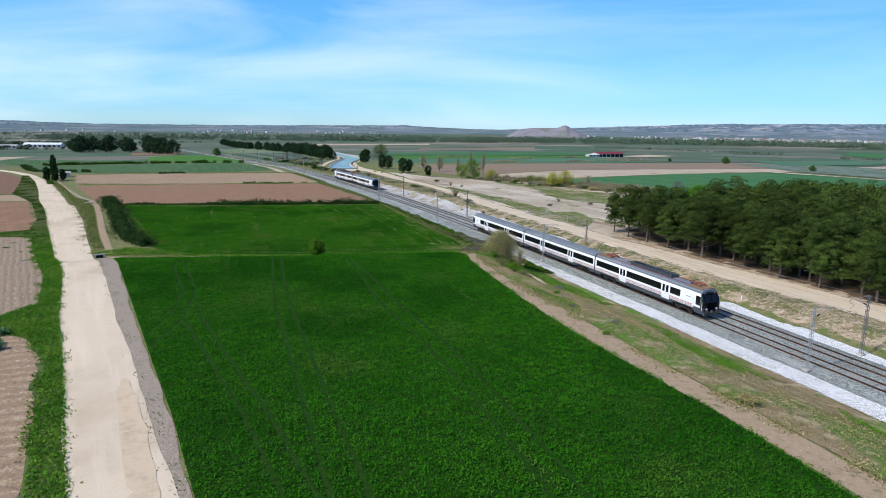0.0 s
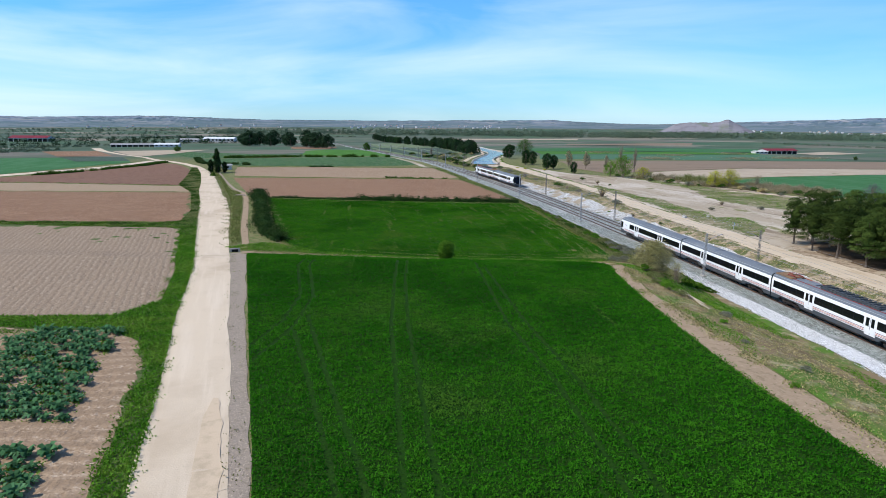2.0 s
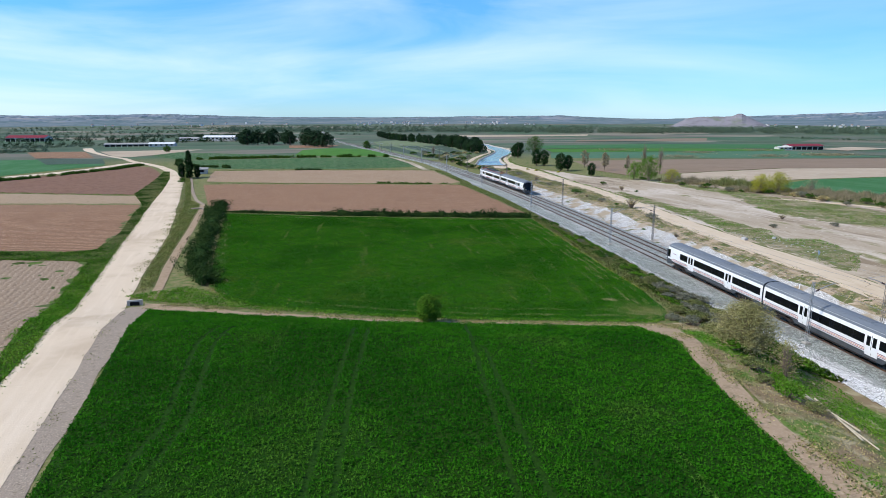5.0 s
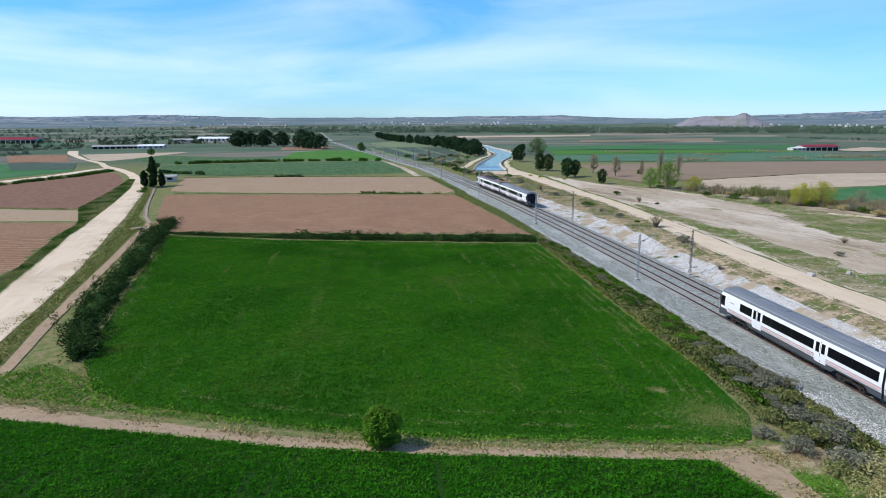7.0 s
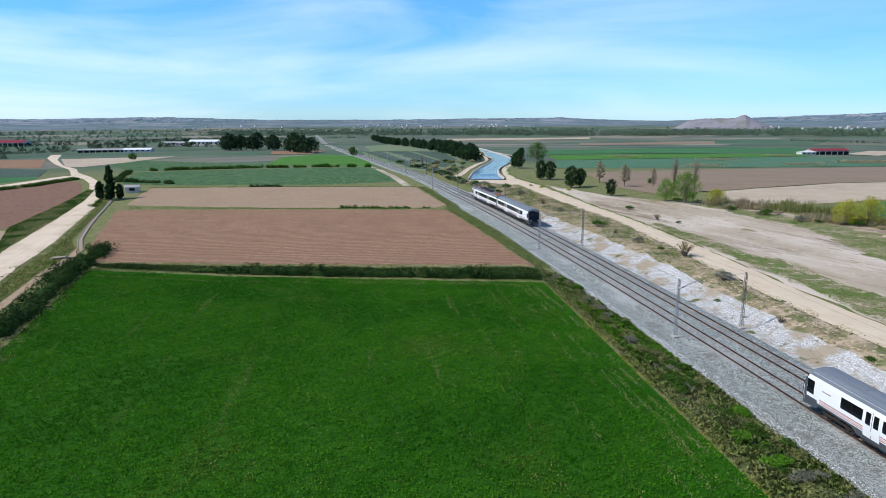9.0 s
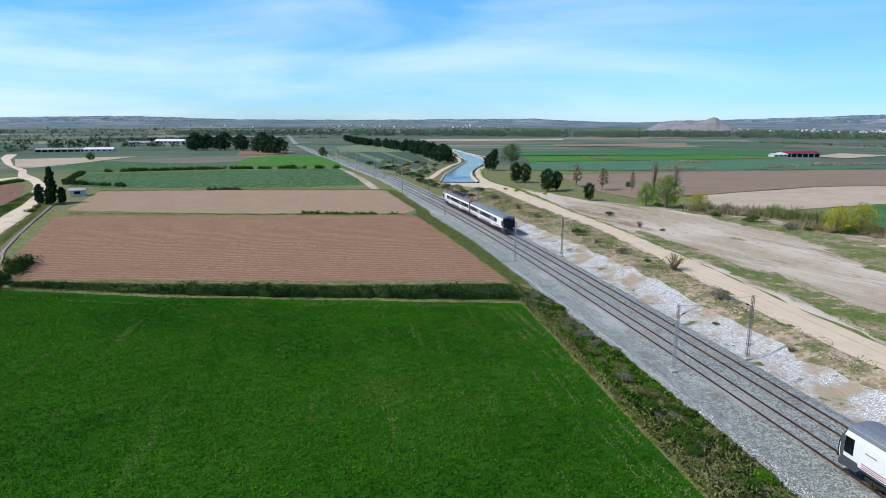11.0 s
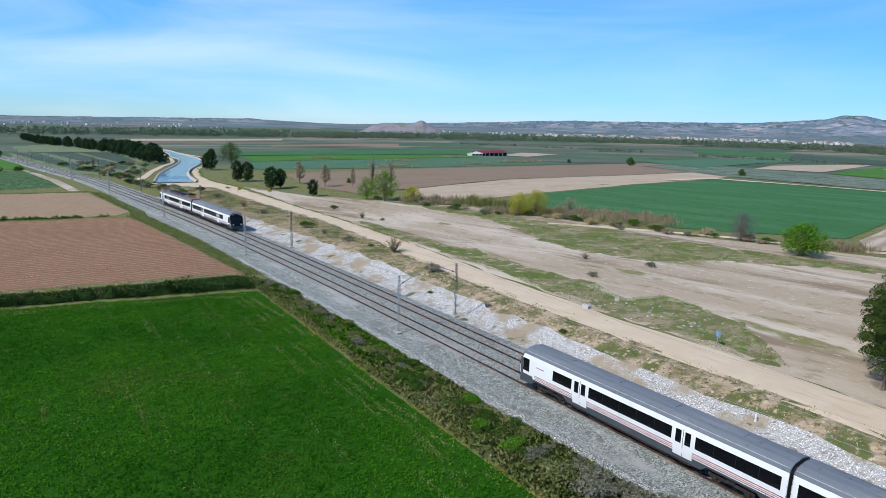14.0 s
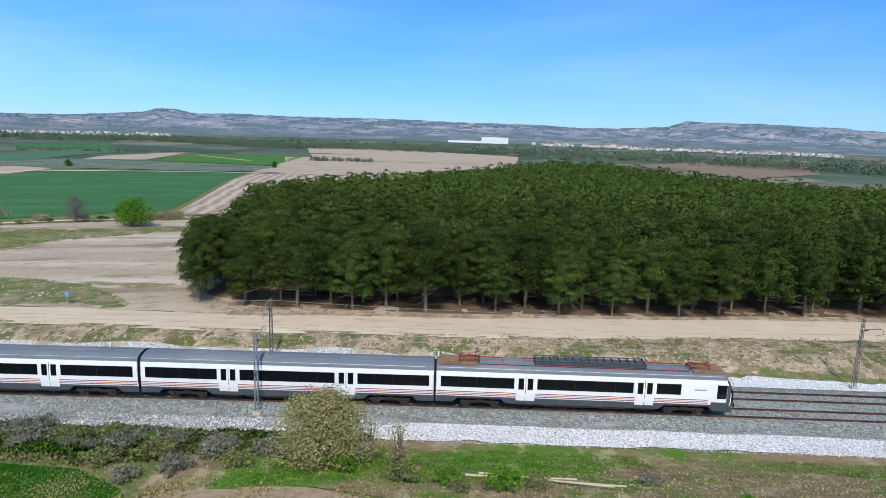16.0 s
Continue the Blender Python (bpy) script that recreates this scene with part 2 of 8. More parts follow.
    if heights:
        total = None
        for socket, depth in heights:
            mu = nd.new("ShaderNodeMath")
            mu.operation = "MULTIPLY"
            mu.inputs[1].default_value = depth
            ln.new(socket, mu.inputs[0])
            if total is None:
                total = mu.outputs[0]
            else:
                ad = nd.new("ShaderNodeMath")
                ln.new(total, ad.inputs[0])
                ln.new(mu.outputs[0], ad.inputs[1])
                total = ad.outputs[0]
        bp = nd.new("ShaderNodeBump")
        bp.inputs["Distance"].default_value = 1.0
        ln.new(total, bp.inputs["Height"])
        ln.new(bp.outputs["Normal"], bsdf.inputs["Normal"])
    return m


def leafy(name, base, other, island=0.45, rough=0.85, patches=(), through_light=0.3, plants=0.12):
    """Foliage: blades vary one by one and from plant to plant, and let some light through."""
    m = material(name, base, rough, vary=((other, 0.35, 0.4, 0.65, 3),) + patches, island=island, object_random=plants, spec=0.06)
    nd, ln = m.node_tree.nodes, m.node_tree.links
    bsdf, out = nd["Principled BSDF"], nd["Material Output"]
    tr, mx = nd.new("ShaderNodeBsdfTranslucent"), nd.new("ShaderNodeMixShader")
    mx.inputs["Fac"].default_value = through_light
    ln.new(bsdf.inputs["Base Color"].links[0].from_socket, tr.inputs["Color"])
    ln.new(bsdf.outputs["BSDF"], mx.inputs[1])
    ln.new(tr.outputs["BSDF"], mx.inputs[2])
    ln.new(mx.outputs["Shader"], out.inputs["Surface"])
    return m


def far_plain():
    """The open country: dry verge and grass close by, a quilt of fields farther off, tinted bluish for haze."""
    m = bpy.data.materials.new("open_country")
    m.use_nodes = True
    nd, ln = m.node_tree.nodes, m.node_tree.links
    bsdf = nd["Principled BSDF"]
    bsdf.inputs["Roughness"].default_value, bsdf.inputs["Specular IOR Level"].default_value = 0.95, 0.1
    tc = nd.new("ShaderNodeTexCoord")
    geo = nd.new("ShaderNodeVectorMath")
    geo.operation = "LENGTH"
    ln.new(tc.outputs["Object"], geo.inputs[0])

    def ramp(socket, rows, kind="CONSTANT"):
        r = nd.new("ShaderNodeValToRGB")
        r.color_ramp.interpolation = kind
        while len(r.color_ramp.elements) < len(rows):
            r.color_ramp.elements.new(0.5)
        for e, (p, c) in zip(r.color_ramp.elements, rows):
            e.position, e.color = p, (*c, 1)
        ln.new(socket, r.inputs["Fac"])
        return r.outputs["Color"]

    def mix(a, b, fac):
        x = nd.new("ShaderNodeMixRGB")
        ln.new(a, x.inputs["Color1"])
        ln.new(b, x.inputs["Color2"])
        ln.new(fac, x.inputs["Fac"])
        return x.outputs["Color"]

    def tex_noise(scale, detail=6):
        n = nd.new("ShaderNodeTexNoise")
        n.inputs["Scale"].default_value, n.inputs["Detail"].default_value = scale, detail
        ln.new(tc.outputs["Object"], n.inputs["Vector"])
        return n.outputs["Fac"]

    near = mix(ramp(tex_noise(0.9), [(0.36, (0.25, 0.205, 0.10)), (0.50, (0.155, 0.17, 0.05)), (0.62, (0.08, 0.145, 0.028))], "LINEAR"),
               ramp(tex_noise(5.0), [(0.35, (0.05, 0.08, 0.02)), (0.65, (0.30, 0.25, 0.14))], "LINEAR"),
               ramp(tex_noise(0.15), [(0.0, (0.3, 0.3, 0.3)), (1.0, (0.5, 0.5, 0.5))], "LINEAR"))
    mp = nd.new("ShaderNodeMapping")
    mp.inputs["Rotation"].default_value, mp.inputs["Scale"].default_value = (0, 0, 0.32), (0.0045, 0.0095, 0.0)
    ln.new(tc.outputs["Object"], mp.inputs["Vector"])
    vo = nd.new("ShaderNodeTexVoronoi")
    vo.distance, vo.inputs["Scale"].default_value, vo.inputs["Randomness"].default_value = "CHEBYCHEV", 1.0, 0.75
    ln.new(mp.outputs["Vector"], vo.inputs["Vector"])
    sep = nd.new("ShaderNodeSeparateColor")
    ln.new(vo.outputs["Color"], sep.inputs["Color"])
    # field colours leaning to blue, with the haze of distance painted in
    quilt = ramp(sep.outputs["Red"], [(0.0, (0.05, 0.115, 0.065)), (0.16, (0.08, 0.13, 0.085)), (0.30, (0.17, 0.15, 0.125)), (0.42, (0.05, 0.085, 0.065)),
                                      (0.56, (0.10, 0.12, 0.09)), (0.68, (0.04, 0.085, 0.05)), (0.82, (0.26, 0.225, 0.175)), (0.90, (0.085, 0.125, 0.085))])
    quilt = mix(quilt, ramp(tex_noise(0.02), [(0.3, (0.06, 0.10, 0.05)), (0.7, (0.24, 0.21, 0.14))], "LINEAR"),
                ramp(tex_noise(0.006), [(0.3, (0.1, 0.1, 0.1)), (0.7, (0.5, 0.5, 0.5))], "LINEAR"))
    mr = nd.new("ShaderNodeMapRange")
    mr.inputs["From Min"].default_value, mr.inputs["From Max"].default_value = 420, 560
    ln.new(geo.outputs["Value"], mr.inputs["Value"])
    both = mix(near, quilt, mr.outputs["Result"])
    ln.new(both, bsdf.inputs["Base Color"])
    bp = nd.new("ShaderNodeBump")
    bp.inputs["Distance"].default_value, bp.inputs["Strength"].default_value = 0.15, 0.6
    ln.new(tex_noise(4.0), bp.inputs["Height"])
    ln.new(bp.outputs["Normal"], bsdf.inputs["Normal"])
    return m




def clods(dark, light, scale):
    """Stains of clods and pale crumbs for earth."""
    return ((dark, scale * 0.42, 0.52, 0.64, 6), (light, scale * 0.5, 0.56, 0.68, 6), (dark, scale, 0.50, 0.62, 4), (light, scale * 1.35, 0.54, 0.66, 4))


M_PLAIN = far_plain()
M_ROAD = material("pale_gravel_road", (0.64, 0.515, 0.375), 0.95, vary=(
    ((0.52, 0.405, 0.285), 0.10, 0.45, 0.7, 4), ((0.69, 0.565, 0.425), 0.9, 0.45, 0.75, 5, 1.0, 0.06, 1, -21.8), ((0.42, 0.35, 0.26), 7.0, 0.6, 0.85, 4)), bump=0.03, bump_scale=9)
M_DIRT = material("sandy_dirt_road", (0.58, 0.465, 0.335), 0.95, vary=(
    ((0.62, 0.51, 0.37), 0.25, 0.4, 0.7, 5), ((0.44, 0.32, 0.20), 1.3, 0.52, 0.8, 5, 1, 0.15, 1, -13)), bump=0.03, bump_scale=8)
M_STAIN = material("damp_gravel", (0.59, 0.455, 0.315), 0.9, vary=(((0.48, 0.37, 0.25), 0.8, 0.45, 0.7, 5),), bump=0.02, bump_scale=9)
M_VERGE = material("stony_verge", (0.31, 0.25, 0.195), 0.95, vary=(
    ((0.46, 0.375, 0.285), 6, 0.5, 0.7, 4), ((0.20, 0.165, 0.11), 2.2, 0.5, 0.8, 5)), bump=0.08, bump_scale=7)
M_PATH = material("trodden_earth", (0.36, 0.26, 0.17), 0.95, vary=(
    ((0.24, 0.18, 0.11), 1.2, 0.45, 0.75, 6), ((0.48, 0.37, 0.26), 4, 0.5, 0.8, 5), ((0.12, 0.14, 0.04), 0.8, 0.62, 0.75, 5)), bump=0.08, bump_scale=5)
M_SOIL_RED = material("reddish_tilled_soil", (0.34, 0.20, 0.12), 0.95, vary=(
    ((0.29, 0.165, 0.098), 0.10, 0.42, 0.66, 5), ((0.38, 0.24, 0.155), 0.5, 0.5, 0.72, 5, 0.12, 1, 1, -10)) + clods((0.22, 0.125, 0.075), (0.47, 0.33, 0.23), 2.6),
    furrow=(80, 1.5, (0.215, 0.122, 0.073), 0.08), bump=0.2, bump_scale=2.4)
M_SOIL_PALE = material("pale_tilled_soil", (0.40, 0.285, 0.185), 0.95, vary=(
    ((0.34, 0.235, 0.15), 0.09, 0.42, 0.66, 5),) + clods((0.28, 0.19, 0.12), (0.52, 0.40, 0.29), 2.6),
    furrow=(82, 1.6, (0.29, 0.20, 0.128), 0.07), bump=0.18, bump_scale=2.4)
M_SOIL_GREY = material("greyish_furrowed_soil", (0.325, 0.24, 0.165), 0.95, vary=(
    ((0.31, 0.23, 0.155), 0.12, 0.42, 0.66, 5), ((0.30, 0.215, 0.145), 0.9, 0.52, 0.62, 4, 1, 0.05, 1, -22)) + clods((0.26, 0.185, 0.125), (0.48, 0.385, 0.285), 2.8),
    furrow=(-24, 0.9, (0.29, 0.212, 0.145), 0.035), bump=0.24, bump_scale=2.6)
M_SOIL_DARK = material("dark_red_ploughed_soil", (0.22, 0.125, 0.085), 0.95, vary=(
    ((0.17, 0.095, 0.065), 0.5, 0.4, 0.7, 5), ((0.31, 0.20, 0.14), 1.6, 0.52, 0.75, 5)), bump=0.30, bump_scale=1.6)
M_SOIL_FAR = material("brown_field_soil", (0.26, 0.19, 0.135), 0.95, vary=(
    ((0.21, 0.155, 0.105), 0.03, 0.4, 0.7, 5, 1, 3, 1), ((0.31, 0.24, 0.17), 0.25, 0.5, 0.8, 5)), furrow=(68, 3.0, (0.24, 0.175, 0.12), 0.0))
M_SAND_FAR = material("pale_fallow_soil", (0.45, 0.36, 0.26), 0.95, vary=(
    ((0.38, 0.30, 0.215), 0.03, 0.4, 0.7, 5, 1, 3, 1), ((0.50, 0.42, 0.32), 0.25, 0.5, 0.8, 5)))
M_STRIPE = material("fallow_with_pale_rows", (0.34, 0.26, 0.18), 0.95, vary=(((0.28, 0.21, 0.14), 0.05, 0.4, 0.7, 5),), furrow=(69, 4.2, (0.50, 0.42, 0.33), 0.03))
# green dimmed to carry the shade between the blades, as in the tramlines
M_CROP_GROUND = material("shade_dark_crop_ground", (0.015, 0.056, 0.004), 0.9, vary=(
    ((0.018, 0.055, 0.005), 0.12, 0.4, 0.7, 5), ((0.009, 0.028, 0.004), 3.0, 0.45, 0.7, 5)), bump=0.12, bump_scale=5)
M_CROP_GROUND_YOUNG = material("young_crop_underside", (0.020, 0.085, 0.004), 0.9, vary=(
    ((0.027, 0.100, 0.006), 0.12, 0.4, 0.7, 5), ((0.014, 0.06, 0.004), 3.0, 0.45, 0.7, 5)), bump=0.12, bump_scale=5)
M_CROP = leafy("green_crop_leaf", (0.030, 0.160, 0.005), (0.046, 0.188, 0.008), 0.16, patches=(((0.020, 0.120, 0.004), 0.06, 0.50, 0.62, 5), ((0.075, 0.185, 0.018), 0.07, 0.54, 0.72, 6), ((0.10, 0.20, 0.03), 0.35, 0.62, 0.72, 6, 1, 0.08, 1, -9)))
M_CROP_YOUNG = leafy("young_green_crop_leaf", (0.048, 0.205, 0.006), (0.080, 0.235, 0.010), 0.28, patches=(((0.030, 0.145, 0.004), 0.05, 0.48, 0.60, 5), ((0.12, 0.215, 0.022), 0.09, 0.54, 0.70, 6), ((0.20, 0.255, 0.055), 0.45, 0.60, 0.70, 7, 1, 0.10, 1, -11), ((0.30, 0.30, 0.10), 0.9, 0.66, 0.74, 7, 1, 0.14, 1, -11)))
M_GREEN_FAR = material("green_field", (0.048, 0.145, 0.05), 0.9, vary=(
    ((0.07, 0.170, 0.07), 0.025, 0.4, 0.65, 5, 1, 4, 1, 65), ((0.04, 0.105, 0.03), 0.4, 0.5, 0.8, 5)), bump=0.05, bump_scale=2)
M_GREEN_BLUE = material("bluish_green_field", (0.072, 0.165, 0.095), 0.9, vary=(
    ((0.095, 0.165, 0.095), 0.03, 0.4, 0.65, 5, 1, 4, 1, 65), ((0.06, 0.12, 0.055), 0.4, 0.5, 0.8, 5)), bump=0.05, bump_scale=2)
M_GREEN_VIVID = material("bright_green_field", (0.06, 0.165, 0.025), 0.9, vary=(
    ((0.08, 0.185, 0.035), 0.03, 0.4, 0.65, 5, 1, 4, 1, 65),), bump=0.05, bump_scale=2)
M_OLIVEFIELD = material("pale_olive_field", (0.155, 0.20, 0.105), 0.9, vary=(
    ((0.20, 0.225, 0.13), 0.03, 0.4, 0.65, 5, 1, 4, 1, 70), ((0.11, 0.16, 0.07), 0.3, 0.5, 0.7, 5)))
M_ORCHARD = material("dark_orchard_rows", (0.05, 0.085, 0.06), 0.9, vary=(
    ((0.075, 0.115, 0.08), 0.3, 0.45, 0.65, 5), ((0.03, 0.055, 0.04), 0.9, 0.5, 0.66, 4)), furrow=(-15, 3.2, (0.085, 0.11, 0.08), 0.05))
M_SAGE = material("grey_green_scrubland", (0.17, 0.21, 0.165), 0.95, vary=(
    ((0.09, 0.135, 0.085), 0.06, 0.46, 0.58, 7, 1, 2.5, 1, 60), ((0.28, 0.27, 0.20), 0.10, 0.54, 0.64, 7, 1, 2.5, 1, 60), ((0.07, 0.105, 0.06), 0.35, 0.52, 0.62, 6)))
M_ROWCROP = material("row_crop", (0.062, 0.15, 0.046), 0.9, vary=(
    ((0.020, 0.062, 0.020), 0.35, 0.48, 0.58, 7, 1, 2.2, 1, 8), ((0.18, 0.25, 0.13), 0.5, 0.56, 0.66, 7, 1, 2.2, 1, 8),
    ((0.20, 0.19, 0.11), 0.25, 0.5, 0.68, 5, 1, 3, 1, 8), ((0.035, 0.085, 0.033), 0.9, 0.48, 0.58, 4), ((0.17, 0.24, 0.13), 1.1, 0.55, 0.66, 4)), bump=0.5, bump_scale=0.9)
M_WASTE = material("dry_waste_ground", (0.40, 0.325, 0.235), 0.95, vary=(
    ((0.56, 0.48, 0.385), 0.10, 0.42, 0.66, 6, 1, 0.25, 1, -20), ((0.26, 0.20, 0.135), 0.14, 0.51, 0.63, 8, 1, 0.16, 1, -24), ((0.21, 0.20, 0.085), 0.09, 0.60, 0.68, 9, 1, 0.4, 1, -14),
    ((0.30, 0.235, 0.155), 0.8, 0.55, 0.72, 5, 1, 0.4, 1, -20), ((0.62, 0.55, 0.46), 2.0, 0.58, 0.72, 5, 1, 0.3, 1, -20)), bump=0.08, bump_scale=2.5)
M_WEEDY = material("weedy_dry_ground", (0.30, 0.25, 0.155), 0.95, vary=(
    ((0.15, 0.165, 0.065), 0.22, 0.42, 0.56, 9), ((0.10, 0.165, 0.035), 0.35, 0.56, 0.64, 8), ((0.42, 0.35, 0.25), 0.6, 0.56, 0.66, 6), ((0.14, 0.13, 0.055), 1.6, 0.54, 0.66, 5)), bump=0.15, bump_scale=2.5)
M_MARGIN = material("bare_brown_margin", (0.33, 0.245, 0.165), 0.95, vary=(
    ((0.45, 0.36, 0.26), 0.35, 0.45, 0.62, 6), ((0.20, 0.145, 0.09), 0.9, 0.5, 0.66, 6), ((0.16, 0.18, 0.06), 0.5, 0.60, 0.68, 6)), bump=0.08, bump_scale=3)
M_BANK = material("dry_grassy_bank", (0.42, 0.325, 0.225), 0.95, vary=(
    ((0.24, 0.20, 0.115), 0.5, 0.43, 0.57, 7), ((0.12, 0.14, 0.05), 0.28, 0.50, 0.60, 8), ((0.54, 0.43, 0.315), 1.6, 0.55, 0.68, 5), ((0.17, 0.125, 0.08), 2.2, 0.54, 0.64, 5), ((0.08, 0.10, 0.035), 1.1, 0.60, 0.67, 5)), bump=0.4, bump_scale=1.5)
M_GRASSBANK = material("rough_grass_bank", (0.26, 0.19, 0.11), 0.95, vary=(
    ((0.10, 0.19, 0.03), 0.10, 0.45, 0.58, 6), ((0.38, 0.32, 0.19), 0.5, 0.5, 0.66, 6), ((0.16, 0.115, 0.06), 0.22, 0.55, 0.7, 5)), bump=0.2, bump_scale=2.5)
M_FORESTFLOOR = material("needle_litter", (0.14, 0.095, 0.06), 0.95, vary=(((0.20, 0.14, 0.09), 0.5, 0.5, 0.7, 5), ((0.12, 0.08, 0.05), 2, 0.5, 0.7, 5)), bump=0.08, bump_scale=4)
M_BALLAST = material("grey_ballast", (0.36, 0.395, 0.355), 0.95, vary=(
    ((0.10, 0.105, 0.10), 7.4, 0.46, 0.58, 2), ((0.56, 0.58, 0.55), 8.2, 0.56, 0.63, 2), ((0.17, 0.155, 0.135), 0.3, 0.50, 0.80, 4), ((0.19, 0.20, 0.18), 2.6, 0.50, 0.62, 4), ((0.46, 0.46, 0.44), 1.9, 0.57, 0.68, 5), ((0.40, 0.40, 0.385), 0.30, 0.55, 0.70, 7, 1, 0.25, 1, -13)), bump=0.14, bump_scale=10)
M_BALLAST_WHITE = material("pale_fresh_ballast", (0.66, 0.655, 0.645), 0.95, vary=(
    ((0.36, 0.355, 0.34), 2.4, 0.53, 0.66, 5),
    ((0.33, 0.32, 0.31), 6.5, 0.5, 0.58, 2), ((0.93, 0.92, 0.91), 7.2, 0.52, 0.60, 2), ((0.50, 0.47, 0.44), 0.5, 0.55, 0.9, 5)), bump=0.06, bump_scale=9)
M_BALLAST_HEAP = material("dusty_heaped_ballast", (0.45, 0.44, 0.42), 0.95, vary=(
    ((0.22, 0.21, 0.195), 2.4, 0.52, 0.64, 5),
    ((0.30, 0.29, 0.275), 7.0, 0.5, 0.6, 3), ((0.86, 0.85, 0.82), 7.8, 0.55, 0.62, 2), ((0.36, 0.295, 0.21), 0.22, 0.46, 0.60, 8), ((0.13, 0.14, 0.055), 0.35, 0.60, 0.67, 8), ((0.26, 0.215, 0.15), 1.1, 0.55, 0.75, 6)), bump=0.07, bump_scale=7)
M_RAIL = material("rusty_rail_steel", (0.085, 0.055, 0.042), 0.55, 0.6, vary=(((0.22, 0.12, 0.075), 1.5, 0.4, 0.7, 4),))
M_RAILTOP = material("polished_rail_head", (0.17, 0.155, 0.145), 0.35, 0.9)
M_SLEEPER = material("concrete_sleeper", (0.31, 0.30, 0.28), 0.9, object_random=0.2, vary=(((0.23, 0.20, 0.165), 3, 0.45, 0.7, 4),), bump=0.02, bump_scale=20)
M_WATER = material("canal_water", (0.025, 0.055, 0.06), 0.12, spec=0.2, bump=0.03, bump_scale=1.4)
M_CONCRETE = material("weathered_concrete", (0.46, 0.43, 0.38), 0.9, vary=(((0.33, 0.30, 0.26), 0.6, 0.45, 0.7, 5), ((0.25, 0.22, 0.18), 3, 0.6, 0.8, 4)), bump=0.02, bump_scale=12)
M_STEEL = material("galvanised_steel", (0.42, 0.43, 0.44), 0.55, 0.55, vary=(((0.28, 0.28, 0.28), 3, 0.45, 0.7, 4),))
M_STEEL_DARK = material("weathered_dark_steel", (0.10, 0.085, 0.075), 0.7, 0.4, vary=(((0.17, 0.12, 0.09), 4, 0.5, 0.7, 4),))
M_WIRE = material("weathered_copper_wire", (0.30, 0.30, 0.29), 0.5, 0.5)
M_INSUL = material("dark_insulator", (0.10, 0.06, 0.05), 0.25)
M_BARK = material("grey_pine_bark", (0.15, 0.12, 0.095), 0.95, vary=(((0.23, 0.19, 0.155), 3, 0.45, 0.7, 5, 1, 1, 0.3), ((0.10, 0.075, 0.055), 8, 0.5, 0.7, 4)), bump=0.05, bump_scale=9)
M_TWIG = material("bare_twigs", (0.22, 0.17, 0.13), 0.95, object_random=0.15)
M_PINE = leafy("pine_needles", (0.036, 0.062, 0.012), (0.062, 0.091, 0.018), island=0.12, through_light=0.04, plants=0.34)
M_DARKCONE = leafy("dark_conifer_needles", (0.022, 0.055, 0.018), (0.036, 0.075, 0.022))
M_LEAF = leafy("fresh_green_leaves", (0.095, 0.225, 0.018), (0.145, 0.265, 0.028), through_light=0.35)
M_LEAF_DEEP = leafy("deep_green_leaves", (0.050, 0.115, 0.016), (0.08, 0.15, 0.022))
M_BRAMBLE = leafy("dark_bramble_leaves", (0.021, 0.050, 0.011), (0.042, 0.078, 0.017), through_light=0.12)
M_YELLOWLEAF = leafy("yellowish_spring_leaves", (0.36, 0.36, 0.03), (0.42, 0.38, 0.05))
M_CATKIN = leafy("pale_catkins", (0.30, 0.275, 0.11), (0.40, 0.345, 0.17), through_light=0.15)
M_GREYSHRUB = leafy("grey_saltbush_leaves", (0.205, 0.21, 0.145), (0.26, 0.245, 0.185))
M_PURPLETWIG = leafy("purplish_bare_twigs", (0.12, 0.105, 0.125), (0.17, 0.145, 0.16), through_light=0.05)
M_SCRUB = leafy("olive_scrub_leaves", (0.17, 0.195, 0.065), (0.26, 0.25, 0.10))
M_YELLOWWEED = leafy("yellowish_weeds", (0.28, 0.30, 0.04), (0.36, 0.34, 0.09))
M_REED = leafy("dry_reeds", (0.36, 0.295, 0.185), (0.27, 0.245, 0.13))
M_GRASS = leafy("verge_grass", (0.085, 0.225, 0.016), (0.155, 0.285, 0.03))
M_DRYGRASS = leafy("dry_grass", (0.46, 0.37, 0.18), (0.33, 0.31, 0.11))
M_CABBAGE = leafy("artichoke_leaves", (0.075, 0.185, 0.07), (0.14, 0.27, 0.125))
# leaf green lightened and greyed to imitate haze over the far belts
M_FARTREE = leafy("haze_pale_tree_leaves", (0.105, 0.15, 0.095), (0.14, 0.185, 0.12), through_light=0.15)
M_GROVE = leafy("dark_grove_leaves", (0.020, 0.046, 0.020), (0.034, 0.062, 0.028), through_light=0.15)
M_OLIVE = leafy("olive_green_grass", (0.185, 0.235, 0.07), (0.26, 0.275, 0.105))
M_VERGEGREEN = material("green_verge_ground", (0.10, 0.13, 0.045), 0.95, vary=(
    ((0.10, 0.16, 0.03), 0.35, 0.45, 0.66, 5), ((0.20, 0.17, 0.085), 0.6, 0.58, 0.7, 5), ((0.035, 0.075, 0.012), 2.0, 0.5, 0.7, 4)), bump=0.15, bump_scale=3)
M_OLIVEBANK = material("olive_scrub_bank", (0.24, 0.22, 0.10), 0.95, vary=(
    ((0.11, 0.165, 0.04), 0.16, 0.5, 0.62, 5), ((0.40, 0.31, 0.20), 0.35, 0.60, 0.68, 5), ((0.07, 0.07, 0.025), 1.5, 0.5, 0.66, 5)), bump=0.25, bump_scale=2.5)


